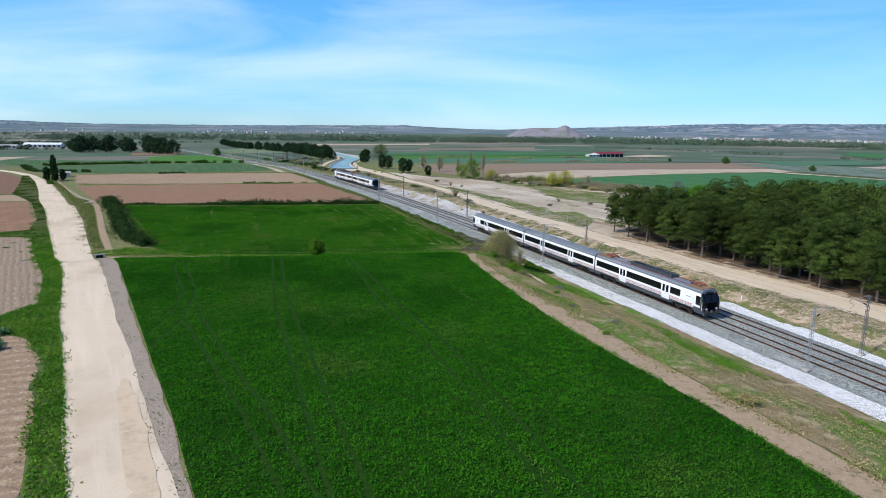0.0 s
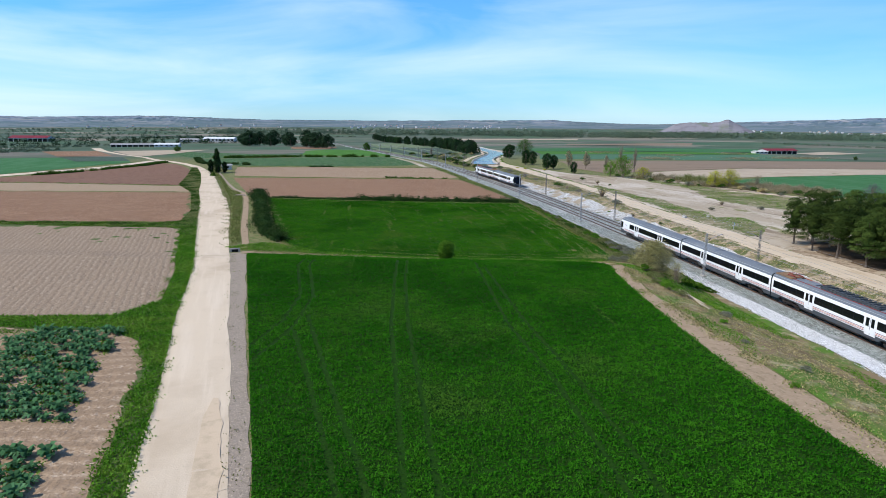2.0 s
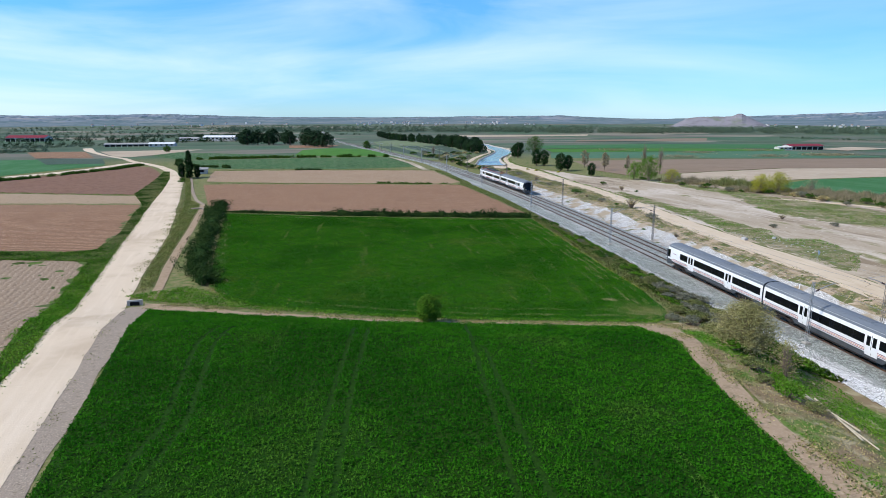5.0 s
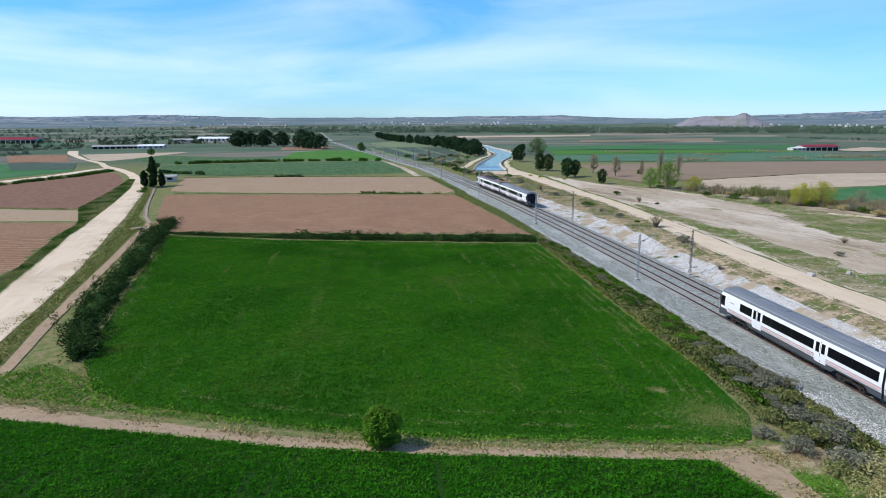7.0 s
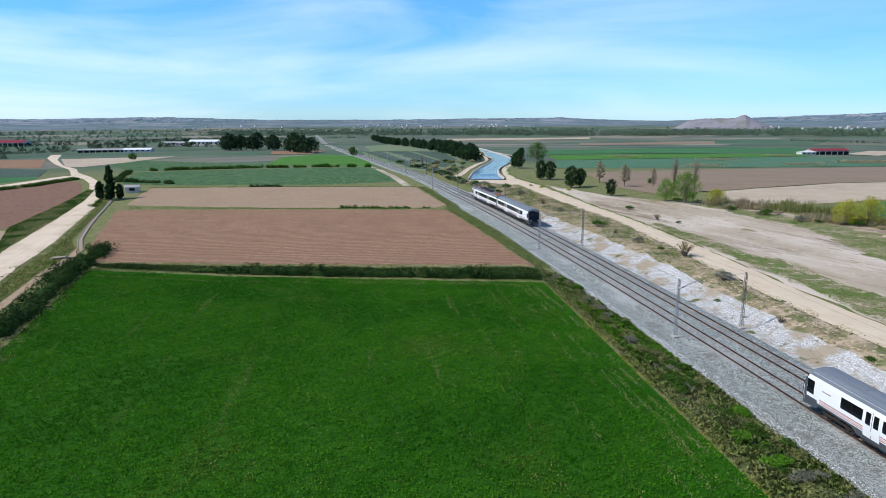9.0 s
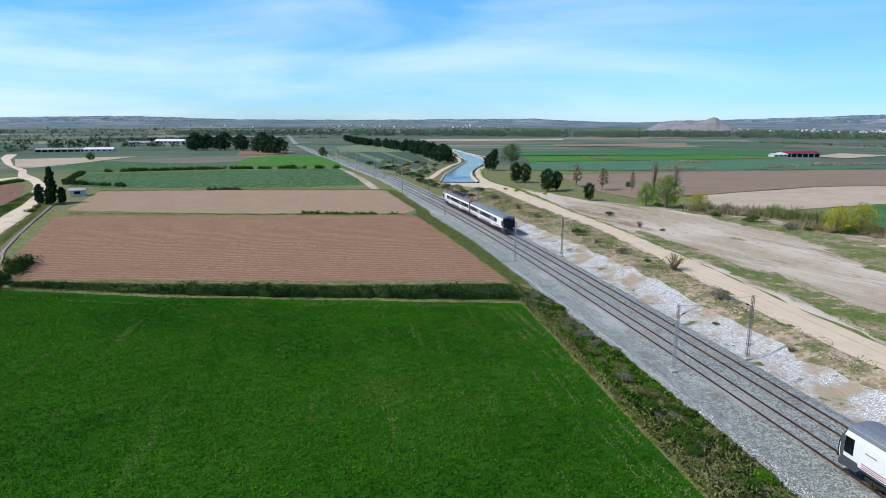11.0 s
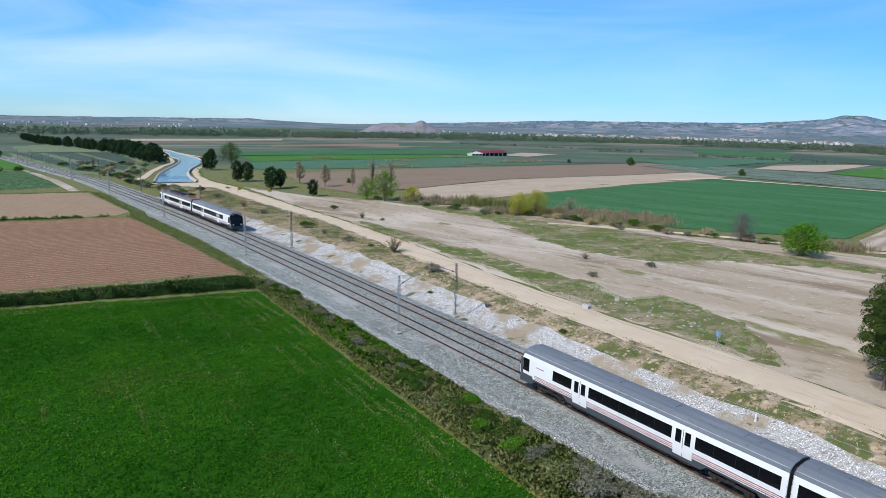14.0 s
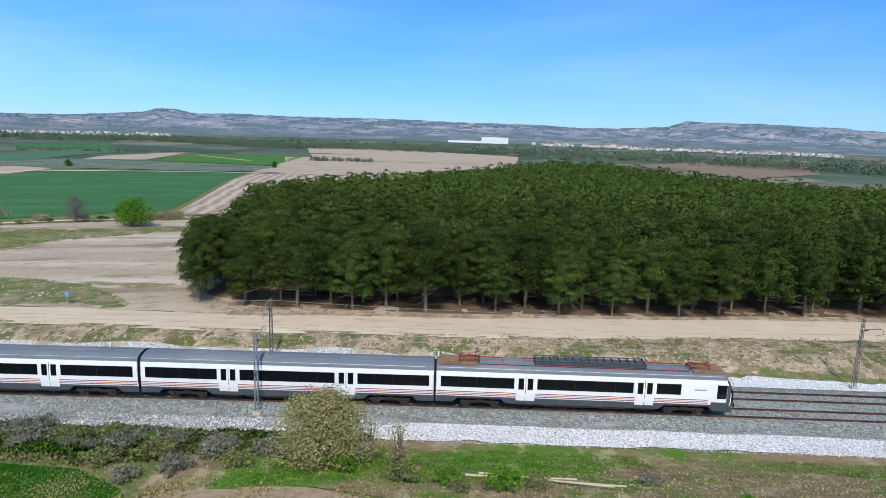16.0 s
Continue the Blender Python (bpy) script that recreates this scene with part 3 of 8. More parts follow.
# ---------------------------------------------------------------- ground
def spaced(lo, hi, fine, far_lo, far_hi):
    mid = [lo + fine * k for k in range(int((hi - lo) / fine) + 1)]
    up, step = [mid[-1]], fine
    while up[-1] < far_hi:
        step = min(step * 1.18, 160)
        up.append(up[-1] + step)
    down, step = [mid[0]], fine
    while down[-1] > far_lo:
        step = min(step * 1.18, 160)
        down.append(down[-1] - step)
    return down[:0:-1] + mid + up[1:]


gx, gy = spaced(-215, 130, 2.5, -4700, 4700), spaced(30, 412, 2.5, -4200, 4800)
gv = [(x, y, height(x, y)) for y in gy for x in gx]
nx = len(gx)
gf = [(j * nx + i, j * nx + i + 1, (j + 1) * nx + i + 1, (j + 1) * nx + i) for j in range(len(gy) - 1) for i in range(nx - 1)]
me = bpy.data.meshes.new("ground")
me.from_pydata(gv, [], gf)
me.polygons.foreach_set("use_smooth", [True] * len(gf))
me.materials.append(M_PLAIN)
tagged(new("ground", me), "flat open farmland of rough grass and patchwork fields", kind="structure")


def ragged(poly, step, amp, seed):
    """The polygon with its edges cut into steps and worn uneven."""
    out = []
    for (x0, y0), (x1, y1) in zip(poly, poly[1:] + poly[:1]):
        n = max(1, int(math.hypot(x1 - x0, y1 - y0) / step))
        for k in range(n):
            x, y = x0 + (x1 - x0) * k / n, y0 + (y1 - y0) * k / n
            out.append((x + amp * noise.noise((x * 0.22, y * 0.22, seed)), y + amp * noise.noise((x * 0.22, y * 0.22, seed + 9.5))))
    return out


def sheet(name, poly, mat, label, lift=0.06, step=2.5, worn=0.0, rim=None):
    if worn:
        poly = ragged(poly, 1.6, worn, lift * 90)
    return structure(name, drape(poly, lift, step, lift * 0.3 if worn >= 0.5 else rim), mat, label)



def rail_point(y, side):
    """A point beside the middle line of the railway and the direction to its right."""
    way = Vector((railx(y + 2) - railx(y - 2), 4, 0)).normalized()
    right = Vector((way.y, -way.x, 0))
    return Vector((railx(y), y, 0)) + right * side, right


# roads and tracks
ROAD_L = [(14, -60), (2, 0), (-8.5, 30), (-20.6, 60), (-24.3, 69.7), (-31.3, 86.6), (-41, 112.6), (-50.4, 133.1), (-58, 150.5), (-65.5, 167.5), (-77, 194.6), (-94, 228.9), (-100.6, 244.1), (-110.7, 268.4),
          (-122.3, 294), (-132, 312.5), (-142, 331), (-159, 357), (-178.5, 383), (-197, 402), (-237.5, 460), (-307, 545), (-401, 668), (-470, 770)]
ROAD_R = [(-462, 776), (-361, 625), (-284, 521), (-240, 470), (-212, 430), (-181.7, 394), (-158, 362.5), (-137, 331.5), (-121.2, 305), (-112.6, 288.5), (-103.9, 270), (-88, 236), (-79, 215.4), (-72.8, 203.5), (-62.1, 179.4), (-55.9, 163.5), (-50.6, 149.5),
          (-42.4, 129.5), (-33.8, 109), (-25.4, 87), (-19.9, 74), (-14.8, 60.5), (-2.5, 30), (8, 0), (20, -60)]
sheet("road_west", ROAD_L + ROAD_R, M_ROAD, "pale gravel farm road with worn wheel tracks", 0.09, worn=0.3, rim=0.066)
sheet("verge_stony", [(19, -60), (7, 0), (-3.2, 30), (-15.8, 61), (-20.9, 74.5), (-26.4, 87.5), (-34.8, 109.5), (-43.4, 131.5), (-40.5, 133), (-29.8, 104), (-18.6, 74), (-13.4, 60.7),
                      (-9.6, 50), (-2.5, 33), (10.5, 0), (22.5, -60)], M_VERGE, "stony grey verge beside the gravel road", 0.055, worn=0.35, rim=0.035)
DIRT_L = [(120, -120), (95, -30), (85, 20), (72.3, 68), (67.5, 85.5), (60, 111), (54.5, 135), (51.5, 150), (47.8, 168), (45.2, 182), (42.4, 196), (40.4, 210), (38.2, 231), (34.5, 262),
          (25.7, 300), (14.5, 348), (-7, 361), (-6.5, 366.5), (9.4, 366.5), (10.2, 378), (9.2, 391), (9.1, 428), (11.4, 467), (18.6, 526), (21.6, 579), (19.3, 632), (12, 680), (2, 760)]
DIRT_R = [(3.6, 763), (14.2, 682), (22.2, 634), (25, 579), (21.6, 524), (14.4, 466), (11.8, 428), (11.9, 393), (14.2, 372), (21, 352), (31, 306), (39.5, 262), (43.5, 236), (46, 213), (48, 198), (51.5, 178), (56.4, 157), (59, 143), (64, 125),
          (69.5, 105), (76, 84), (81, 64.7), (93, 20), (104, -30), (129, -120)]
sheet("road_east", DIRT_L + DIRT_R, M_DIRT, "sandy dirt road along the railway and the pine wood", 0.085, worn=0.3, rim=0.04)
sheet("track_field", [(-42, 133.5), (-38.6, 133), (-27.3, 130.8), (-14.2, 128.4), (0.4, 127.2), (18, 128), (21.4, 128.9), (22.7, 126.6), (22.4, 118), (22.9, 104), (25.4, 87.4), (27.4, 77.6), (29, 68),
                      (32.5, 50), (37, 25), (44, -30), (41, -30), (33.5, 25), (30.3, 44), (28.4, 57.4), (26.5, 65.6), (24.7, 74), (23.5, 82), (22.1, 94), (20.9, 109), (20.7, 118),
                      (18.5, 126.3), (0.5, 125.2), (-13.8, 126), (-24, 127.6), (-37, 129.3), (-40.5, 130.5)], M_PATH, "trodden earth path round the green field", 0.05, worn=0.35)
sheet("road_side_farm", [(-215, 200), (-206, 265), (-193.5, 325), (-193, 352), (-203, 404), (-197, 410), (-193, 392), (-184, 343), (-184, 322), (-196, 265), (-206, 200)], M_ROAD,
      "narrow pale farm road between fields", 0.11)

# tilled fields
sheet("field_red_near_line", [(-75.7, 227.6), (-101.5, 280.7), (-60, 284.5), (-9, 287), (0, 258), (11.3, 217.5), (-12.6, 216), (-37, 214.7), (-66, 214)], M_SOIL_RED, "reddish-brown tilled field with fine furrows", worn=0.5)
sheet("field_pale", [(-105, 291), (-121, 335), (-78, 341.5), (-24, 344), (-9.5, 298), (-12, 291), (-60, 288)], M_SOIL_PALE, "pale brown tilled field with fine furrows", worn=0.5)
sheet("field_furrowed", [(-190, 85), (-75, 86.8), (-53, 87.6), (-39, 89.2), (-36.8, 95), (-42.2, 109.4), (-51.2, 128.1), (-62.6, 153.6), (-65.5, 155.3), (-104, 154.5), (-190, 153)], M_SOIL_GREY, "greyish-brown field with tractor furrows", worn=0.5)
sheet("field_red_west", [(-230, 156.5), (-108, 159.2), (-71, 162.4), (-67.6, 164.5), (-72, 178.6), (-92, 222.5), (-94.5, 226.5), (-156, 222), (-230, 219)], M_SOIL_RED, "reddish-brown tilled field beside the gravel road", worn=0.5)
sheet("field_dark", [(-200, 250), (-165, 251.6), (-105.5, 249.6), (-117, 276.8), (-135.8, 316), (-152, 342), (-165, 361), (-177, 370), (-179, 330), (-183, 290)], M_SOIL_DARK, "dark red ploughed field of coarse clods", worn=0.5)
sheet("bank_pale_west", [(-230, 221), (-156, 224), (-96, 229), (-104.5, 246), (-165, 249.5), (-230, 246)], M_PATH, "dry pale field edge between tilled fields", 0.04)
sheet("field_bluegreen", [(-124, 345), (-143, 353), (-180, 428), (-110, 452), (-58, 459), (-34, 362), (-60, 350)], M_ROWCROP, "bluish-green row crop field", 0.08, 5)
sheet("field_bright_far", [(-133, 492), (-166, 622), (-151, 671), (-103, 635), (-62, 471)], M_GREEN_VIVID, "bright green crop field", 0.15, 10)
sheet("field_olive_far", [(-190, 440), (-118, 462), (-140, 500), (-230, 560), (-330, 640), (-250, 520)], M_ROWCROP, "olive-green field of low crop", 0.12, 10)
sheet("field_brown_far", [(-200, 690), (-160, 690), (-175, 800), (-235, 800)], M_SOIL_RED, "small reddish field among trees", 0.25, 20)
sheet("field_orchard_strip", [(-125, 738), (-40, 746), (-14.5, 548), (-13.5, 470), (-14, 398), (-24, 410), (-42, 440), (-72, 540)], M_OLIVEFIELD, "pale green grass strips between orchard plots", 0.13, 15)
for plot in ([(-119, 728), (-101, 726), (-25.6, 430), (-22, 418), (-36.5, 441)], [(-98, 740), (-77, 740), (-19.5, 480), (-20, 442)], [(-72, 740), (-46, 738), (-19, 545), (-18.4, 487)]):
    sheet("orchard_plot", plot, M_ORCHARD, "dark striped plot of young orchard", 0.22, 15)
sheet("field_olive_rail", [(-172, 999), (-160, 1190), (-42, 752), (-118, 746)], M_OLIVEFIELD, "pale olive-green field beside the railway", 0.25, 25)
sheet("field_dry_strip", [(-67, 474), (-59, 457), (-26, 348), (-29.5, 348)], M_WASTE, "dry pale strip between crop and railway", 0.13, 10)
sheet("field_stubble_west", [(-363, 633), (-278, 666), (-254, 538), (-250, 491), (-264, 495)], M_SAND_FAR, "pale stubble field beside the farm road", 0.2, 15)
sheet("field_red_far_west", [(-439, 639), (-381, 639), (-278, 492), (-321, 491.5)], M_SOIL_RED, "reddish tilled field beyond the farm road", 0.2, 15)
sheet("field_grey_west", [(-321, 491), (-256, 467), (-213, 401), (-248, 401)], M_ORCHARD, "dark grey-green plot beside the farm road", 0.2, 15)
sheet("field_green_west_far", [(-205, 255), (-203, 385), (-260, 470), (-420, 470), (-420, 255)], M_GREEN_FAR, "green crop field beside a farm road", 0.1, 10)

# fields towards the river
sheet("field_brown_east", [(45, 405), (120, 446), (196, 482), (400, 582), (450, 560), (335, 450), (240, 404), (144, 367), (82, 334), (58, 322), (48, 345)], M_SOIL_FAR, "wide brown ploughed field", 0.12, 10)
sheet("field_sand_east", [(82, 332), (144, 365), (240, 402), (335, 448), (372, 440), (267, 374), (166, 327), (125, 313), (86, 296), (72, 305)], M_SAND_FAR, "pale sandy fallow field", 0.12, 10)
sheet("field_green_east", [(98, 288), (125, 311), (166, 325), (267, 372), (316, 283), (143, 212), (112, 232)], M_GREEN_FAR, "broad deep-green crop field", 0.12, 10)
sheet("field_striped_east", [(133, 200), (145, 210), (317, 281), (304, 230), (340, 211), (260, 190), (170, 186)], M_STRIPE, "fallow field with pale parallel rows", 0.12, 10)
sheet("field_lightgreen_east", [(37.5, 441), (112, 457), (222, 505), (290, 545), (271, 668), (160, 600), (46, 538)], M_GREEN_BLUE, "pale bluish-green crop field", 0.15, 10)
sheet("field_darkgreen_east", [(48, 542), (160, 604), (271, 672), (300, 735), (180, 700), (49, 640)], M_GREEN_VIVID, "deep bright green crop field", 0.2, 15)
sheet("field_green_river", [(50, 660), (180, 712), (330, 780), (412, 995), (200, 900), (49, 760)], M_GREEN_FAR, "long green field towards the river", 0.3, 20)
sheet("field_sand_river", [(340, 216), (305, 233), (320, 284), (360, 298), (520, 360), (735, 465), (1230, 245), (560, 170)], M_SAND_FAR, "pale fallow land towards the river", 0.3, 20)
sheet("field_green_square", [(457, 449), (773, 615), (812, 472), (420, 321)], M_GREEN_VIVID, "dark green square field beside fallow land", 0.3, 20)
sheet("field_path_square", [(520, 398), (690, 560), (697, 557), (528, 396)], M_SAND_FAR, "pale track across the dark green field", 0.42, 20)
sheet("scrubland_east", [(430, 572), (457, 518), (430, 430), (424, 362), (390, 304), (318, 284), (306, 322), (300, 400), (318, 452), (340, 520)], M_SAGE, "grey-green scrubby strip between fields", 0.3, 20)
sheet("field_tan_east", [(446, 506), (557, 582), (878, 710), (846, 675), (474, 466)], M_SAND_FAR, "pale fallow wedge beside the green field", 0.35, 20)
sheet("field_track_back", [(222, 356), (264, 373), (288, 312), (300, 275), (315, 230), (319, 232), (305, 277), (292, 316), (270, 380), (222, 361)], M_ROAD, "pale farm track behind the green field", 0.35, 10)
sheet("field_teal_river", [(1064, 1210), (1143, 1030), (939, 883), (898, 995), (940, 1094)], M_GREEN_FAR, "dark green far field near the river", 0.5, 30)
sheet("plots_river", [(946, 884), (1146, 1030), (1097, 749), (815, 575), (905, 706)], M_ORCHARD, "grey-green far plots near the river", 0.5, 30)
sheet("field_brown_river", [(891, 116), (1286, -80), (1336, -343), (920, -205), (558, -35), (634, -13), (852, -19)], M_SOIL_FAR, "brown bare field behind the pine wood", 0.5, 30)
sheet("field_pale_river", [(628, 378), (634, 280), (701, 174), (1269, 224), (1500, 560), (1335, 700)], M_SAND_FAR, "pale fallow land beside the river", 0.55, 40)
sheet("field_pale_strip", [(-83, 1384), (210, 1483), (226, 1580), (-92, 1500)], M_SAND_FAR, "pale strip of far stubble", 0.5, 40)
sheet("field_brown_strip", [(131, 1065), (385, 1241), (427, 1369), (159, 1250)], M_SOIL_FAR, "far brown ploughed strip", 0.5, 40)
sheet("farmyard", [(334, 742), (345, 705), (470, 840), (450, 900)], M_SAND_FAR, "pale bare yard beside the barn", 0.4, 20)
sheet("field_bluegreen_river", [(380, 500), (600, 640), (900, 800), (900, 900), (430, 640)], M_GREEN_BLUE, "bluish-green far crop field", 0.4, 30)

# waste ground, banks and forest floor
sheet("waste_ground", [(31.6, 306), (40.2, 262), (44.2, 236), (46.6, 213), (48.6, 198), (52, 178), (56.6, 157), (59.3, 143.6), (63, 146), (90, 162), (126, 176), (130, 192), (119, 206), (106, 222), (92, 252), (80, 284), (66, 300), (42, 318), (24, 350)],
      M_WASTE, "dry waste ground with pale bare earth and weeds", 0.06, worn=1.2)

WEEDS_ROAD = [(52.5, 178), (50.2, 190), (49.4, 204), (47.4, 214), (44.6, 238), (41, 262), (43.5, 263), (48.5, 240), (50.5, 224), (55, 222), (55.5, 205), (60, 193), (58.8, 184), (65.3, 184), (66, 176), (65.5, 170), (61, 161.5), (58.4, 157.6), (56.6, 158), (54.5, 167)]
WEEDS_BACK = [(60, 300), (66, 286), (72, 262), (74, 247), (70.4, 228), (71.4, 215), (76, 206), (92.3, 197), (103.8, 190.5), (112, 183), (117, 184), (112, 193), (106, 204), (99, 218), (94, 236), (85, 252), (78, 276), (70, 296)]
sheet("weeds_by_road", WEEDS_ROAD, M_WEEDY, "patchy weeds and grass beside the dirt road", 0.085, worn=1.6)
sheet("weeds_by_fields", WEEDS_BACK, M_WEEDY, "patchy rough grass between waste ground and fields", 0.09, worn=2.4)
sheet("forest_margin", [(59, 147), (58.6, 143), (63.5, 125), (69.0, 105), (75.5, 84), (80.5, 64.7), (92.5, 20), (100, 20), (87, 66), (76, 97), (70, 120), (66, 138), (66, 152), (62, 152)], M_MARGIN, "bare brown margin between the dirt road and the pines", 0.06, worn=0.9)
stain = []
for side in (1, -1):
    for k in range(25):
        t = (k if side > 0 else 24 - k) / 24
        w = lerp([(0, 0.2), (0.2, 0.75), (0.6, 1.0), (1, 0.9)], t) + 0.22 * noise.noise((t * 9, side * 5, 0.3)) + 0.1 * noise.noise((t * 31, side * 5, 0.9))
        stain.append((-19.4 + 7.4 * t + side * w, 69.6 - 20.4 * t))
sheet("road_stain", stain, M_STAIN, "damp tan patch worn into the gravel road", 0.108)
for piece in ([(-8.5, 30), (-20.6, 60), (-24.3, 69.7), (-30.2, 84), (-36, 84), (-32.3, 82), (-28.2, 75.3), (-24.9, 65.9), (-21.4, 56.2), (-18, 47), (-11.5, 30)],
              [(-30.2, 84), (-31.3, 86.6), (-41, 112.6), (-42.2, 109.4), (-36.8, 95), (-39, 89.2), (-53, 87.6), (-75, 86.8), (-75, 84)],
              [(-41, 112.6), (-50.4, 133.1), (-58, 150.5), (-65.5, 167.5), (-67.6, 164.5), (-71, 162.4), (-108, 159.2), (-108, 154.6), (-65.5, 155.3), (-62.6, 153.6), (-51.2, 128.1), (-42.2, 109.4)],
              [(-65.5, 167.5), (-77, 194.6), (-92.7, 228.6), (-96, 229), (-94.5, 226.5), (-92, 222.5), (-72, 178.6), (-67.6, 164.5)],
              [(-92.7, 228.6), (-105.8, 259.7), (-122.9, 297.8), (-138.5, 328.2), (-141, 327), (-137.5, 319.7), (-121, 278.8), (-110, 249.6), (-104.5, 246), (-96, 229)]):
    sheet("verge_green", piece, M_VERGEGREEN, "green grassy verge beside the gravel road", 0.045)
OLIVE_IN, OLIVE_OUT = [tuple(rail_point(y, -8.1)[0].xy) for y in range(121, 214, 4)], [(tuple(rail_point(y, -lerp([(121, 9), (127, 14.5), (134, 16), (170, 15.4), (212, 13)], y))[0].xy)) for y in range(213, 119, -4)]
sheet("bank_olive", OLIVE_IN + OLIVE_OUT, M_OLIVEBANK, "olive scrubby bank beside the railway", 0.045)
sheet("field_path_east", [(86, 248), (95, 239), (108, 227), (121, 212.5), (133, 199.5), (152, 187), (190, 184), (190, 182), (151, 184.6), (131.5, 197.4), (119.5, 210), (106.5, 224.6), (93.5, 236.6), (84.5, 245.6)], M_ROAD, "narrow pale farm track along the field edge", 0.1)
sheet("bank_east", [(x + 0.7, y) for x, y in DIRT_L[:15]] + [(14.8, 347), (-2, 358), (1, 352), (6.5, 310), (16.5, 270), (25.5, 238), (38.5, 187), (51.2, 131), (58.5, 95), (72, 20), (97, -120)], M_BANK, "dry grassy bank of eroded earth beside the track", 0.05)
sheet("bank_west", [(22.6, 129.6), (22.6, 118), (23.1, 102), (25.8, 87.4), (27.6, 77.6), (29.2, 68), (32.7, 50), (37.2, 25), (45, -30), (69, -30), (56.5, 20), (42, 95), (34.8, 131)],
      M_GRASSBANK, "sloping rough grass between field and railway", 0.05)
FOREST = [(62, 153), (82, 161), (106, 168), (150, 182), (178, 170), (205, 148), (262, 112), (240, 80), (222, 50), (215, 0), (200, -60), (118, -60), (96, 20), (83, 66), (73, 97), (67, 120), (63, 138)]
sheet("forest_floor", [(66, 152)] + FOREST[1:-3] + [(71, 105), (66, 125), (63, 143)], M_FORESTFLOOR, "brown needle litter under the pines", 0.07, 5)


# ---------------------------------------------------------------- railway
def along(y0, y1, step, grow=1.0):
    ys = [y0]
    while ys[-1] < y1:
        ys.append(min(y1, ys[-1] + step))
        if ys[-1] > 330:
            step *= grow
    return ys


def land(y):
    p = rail_point(y, 0)[0]
    return height(p.x, p.y)


TRACK_Y = along(-110, 1900, 4, 1.1)


def sweep(section, side, ys, closed=False, cap=False):
    bm = bmesh.new()
    rows = []
    for y in ys:
        p, right = rail_point(y, side)
        rows.append((p + Vector((0, 0, land(y))), right))
    extrude(bm, section, rows, closed, cap)
    return bm


structure("ballast_bed", sweep([(-5.0, 0.06), (-4.3, 0.2), (-3.6, 0.34), (3.6, 0.34), (4.3, 0.2), (5.0, 0.06)], 0, TRACK_Y), M_BALLAST, "grey crushed-stone ballast of the double track")
white_in = [tuple(rail_point(y, lerp([(118, -5.7), (131, -7.9)], y) + 0.35 * noise.noise((y * 0.7, 0, 4)) + 0.4 * noise.noise((y * 0.12, 3, 4)))[0].xy) for y in range(-110, 134, 2)]
white_out = [tuple(rail_point(y, lerp([(124, -8.7), (143, -8.1)], y) + 0.25 * noise.noise((y * 0.5, 0, 7)))[0].xy) for y in range(133, -111, -2)]
sheet("ballast_shoulder_west", white_in + white_out, M_BALLAST_WHITE, "white fresh ballast shoulder beside the track", 0.165, 4)
structure("ballast_shoulder_grey", sweep([(-8.2, 0.02), (-7.2, 0.12), (-6.2, 0.14), (-4.9, 0.13)], 0, along(-110, 330, 4)), M_BALLAST, "grey ballast shoulder beside the track")
rng = np.random.default_rng(17)
for name, y0, y1, d0, d1, n, mat, label in (("ballast_stones_pale", 58, 140, -8.9, -5.6, 9500, M_BALLAST_WHITE, "loose pale ballast stones on the shoulder"), ("ballast_stones_grey", 70, 180, -8.4, -3.6, 9500, M_BALLAST, "loose grey ballast stones beside the track"),
                                             ("ballast_stones_margin", 138, 236, -8.3, -6.9, 5200, M_BALLAST_WHITE, "pale ballast stones along the foot of the shoulder"), ("ballast_stones_blend", 122, 146, -8.0, -5.4, 1500, M_BALLAST_WHITE, "pale ballast stones strewn over grey ballast"), ("ballast_stones_heap", 150, 260, 5.2, 9.6, 8000, M_BALLAST_HEAP, "loose stones on the heaped ballast")):
    tri = []
    for k in range(n):
        t = rng.uniform()
        if name.endswith("blend"):
            t = t * t
        y, d = y0 + (y1 - y0) * t, rng.uniform(d0, d1)
        p = rail_point(y, d)[0]
        s, a, z = rng.uniform(0.035, 0.085), rng.uniform(0, 6.3), (height(p.x, p.y) + 0.12 if d > 0 else lerp([(-8.9, 0.14), (-7.6, 0.155), (-4.9, 0.13), (-3.6, 0.34)], d))
        c = [(p.x + s * math.cos(a + q), p.y + s * math.sin(a + q), z) for q in (0, 2.1, 4.2)]
        top = (p.x + rng.uniform(-0.4, 0.4) * s, p.y + rng.uniform(-0.4, 0.4) * s, z + s * rng.uniform(0.7, 1.3))
        tri += [c[0], c[1], top, c[1], c[2], top, c[2], c[0], top]
    tagged(part(name, quads(name, tri, 3), mat, None), label, "ballast", kind="stuff")
heap_in = [tuple(rail_point(y, 4.8)[0].xy) for y in range(100, 330, 6)]
heap_out = [tuple(rail_point(y, lerp([(100, 8.3), (120, 9.4), (150, 9.4), (168, 9.4), (185, 9.8), (200, 9.8), (220, 10.6), (260, 10.6), (330, 10)], y) + 1.6 * noise.noise((y * 0.23, 0, 2)))[0].xy) for y in range(329, 99, -3)]
sheet("ballast_heap_east", heap_in + heap_out, M_BALLAST_HEAP, "pale ballast heaped on the bank along the track", 0.10)
structure("ballast_shoulder_east_low", sweep([(4.9, 0.12), (6.0, 0.15), (7.2, 0.2), (8.2, 0.24)], 0, along(-110, 150, 4)), M_BALLAST_WHITE, "pale ballast shoulder along the track")

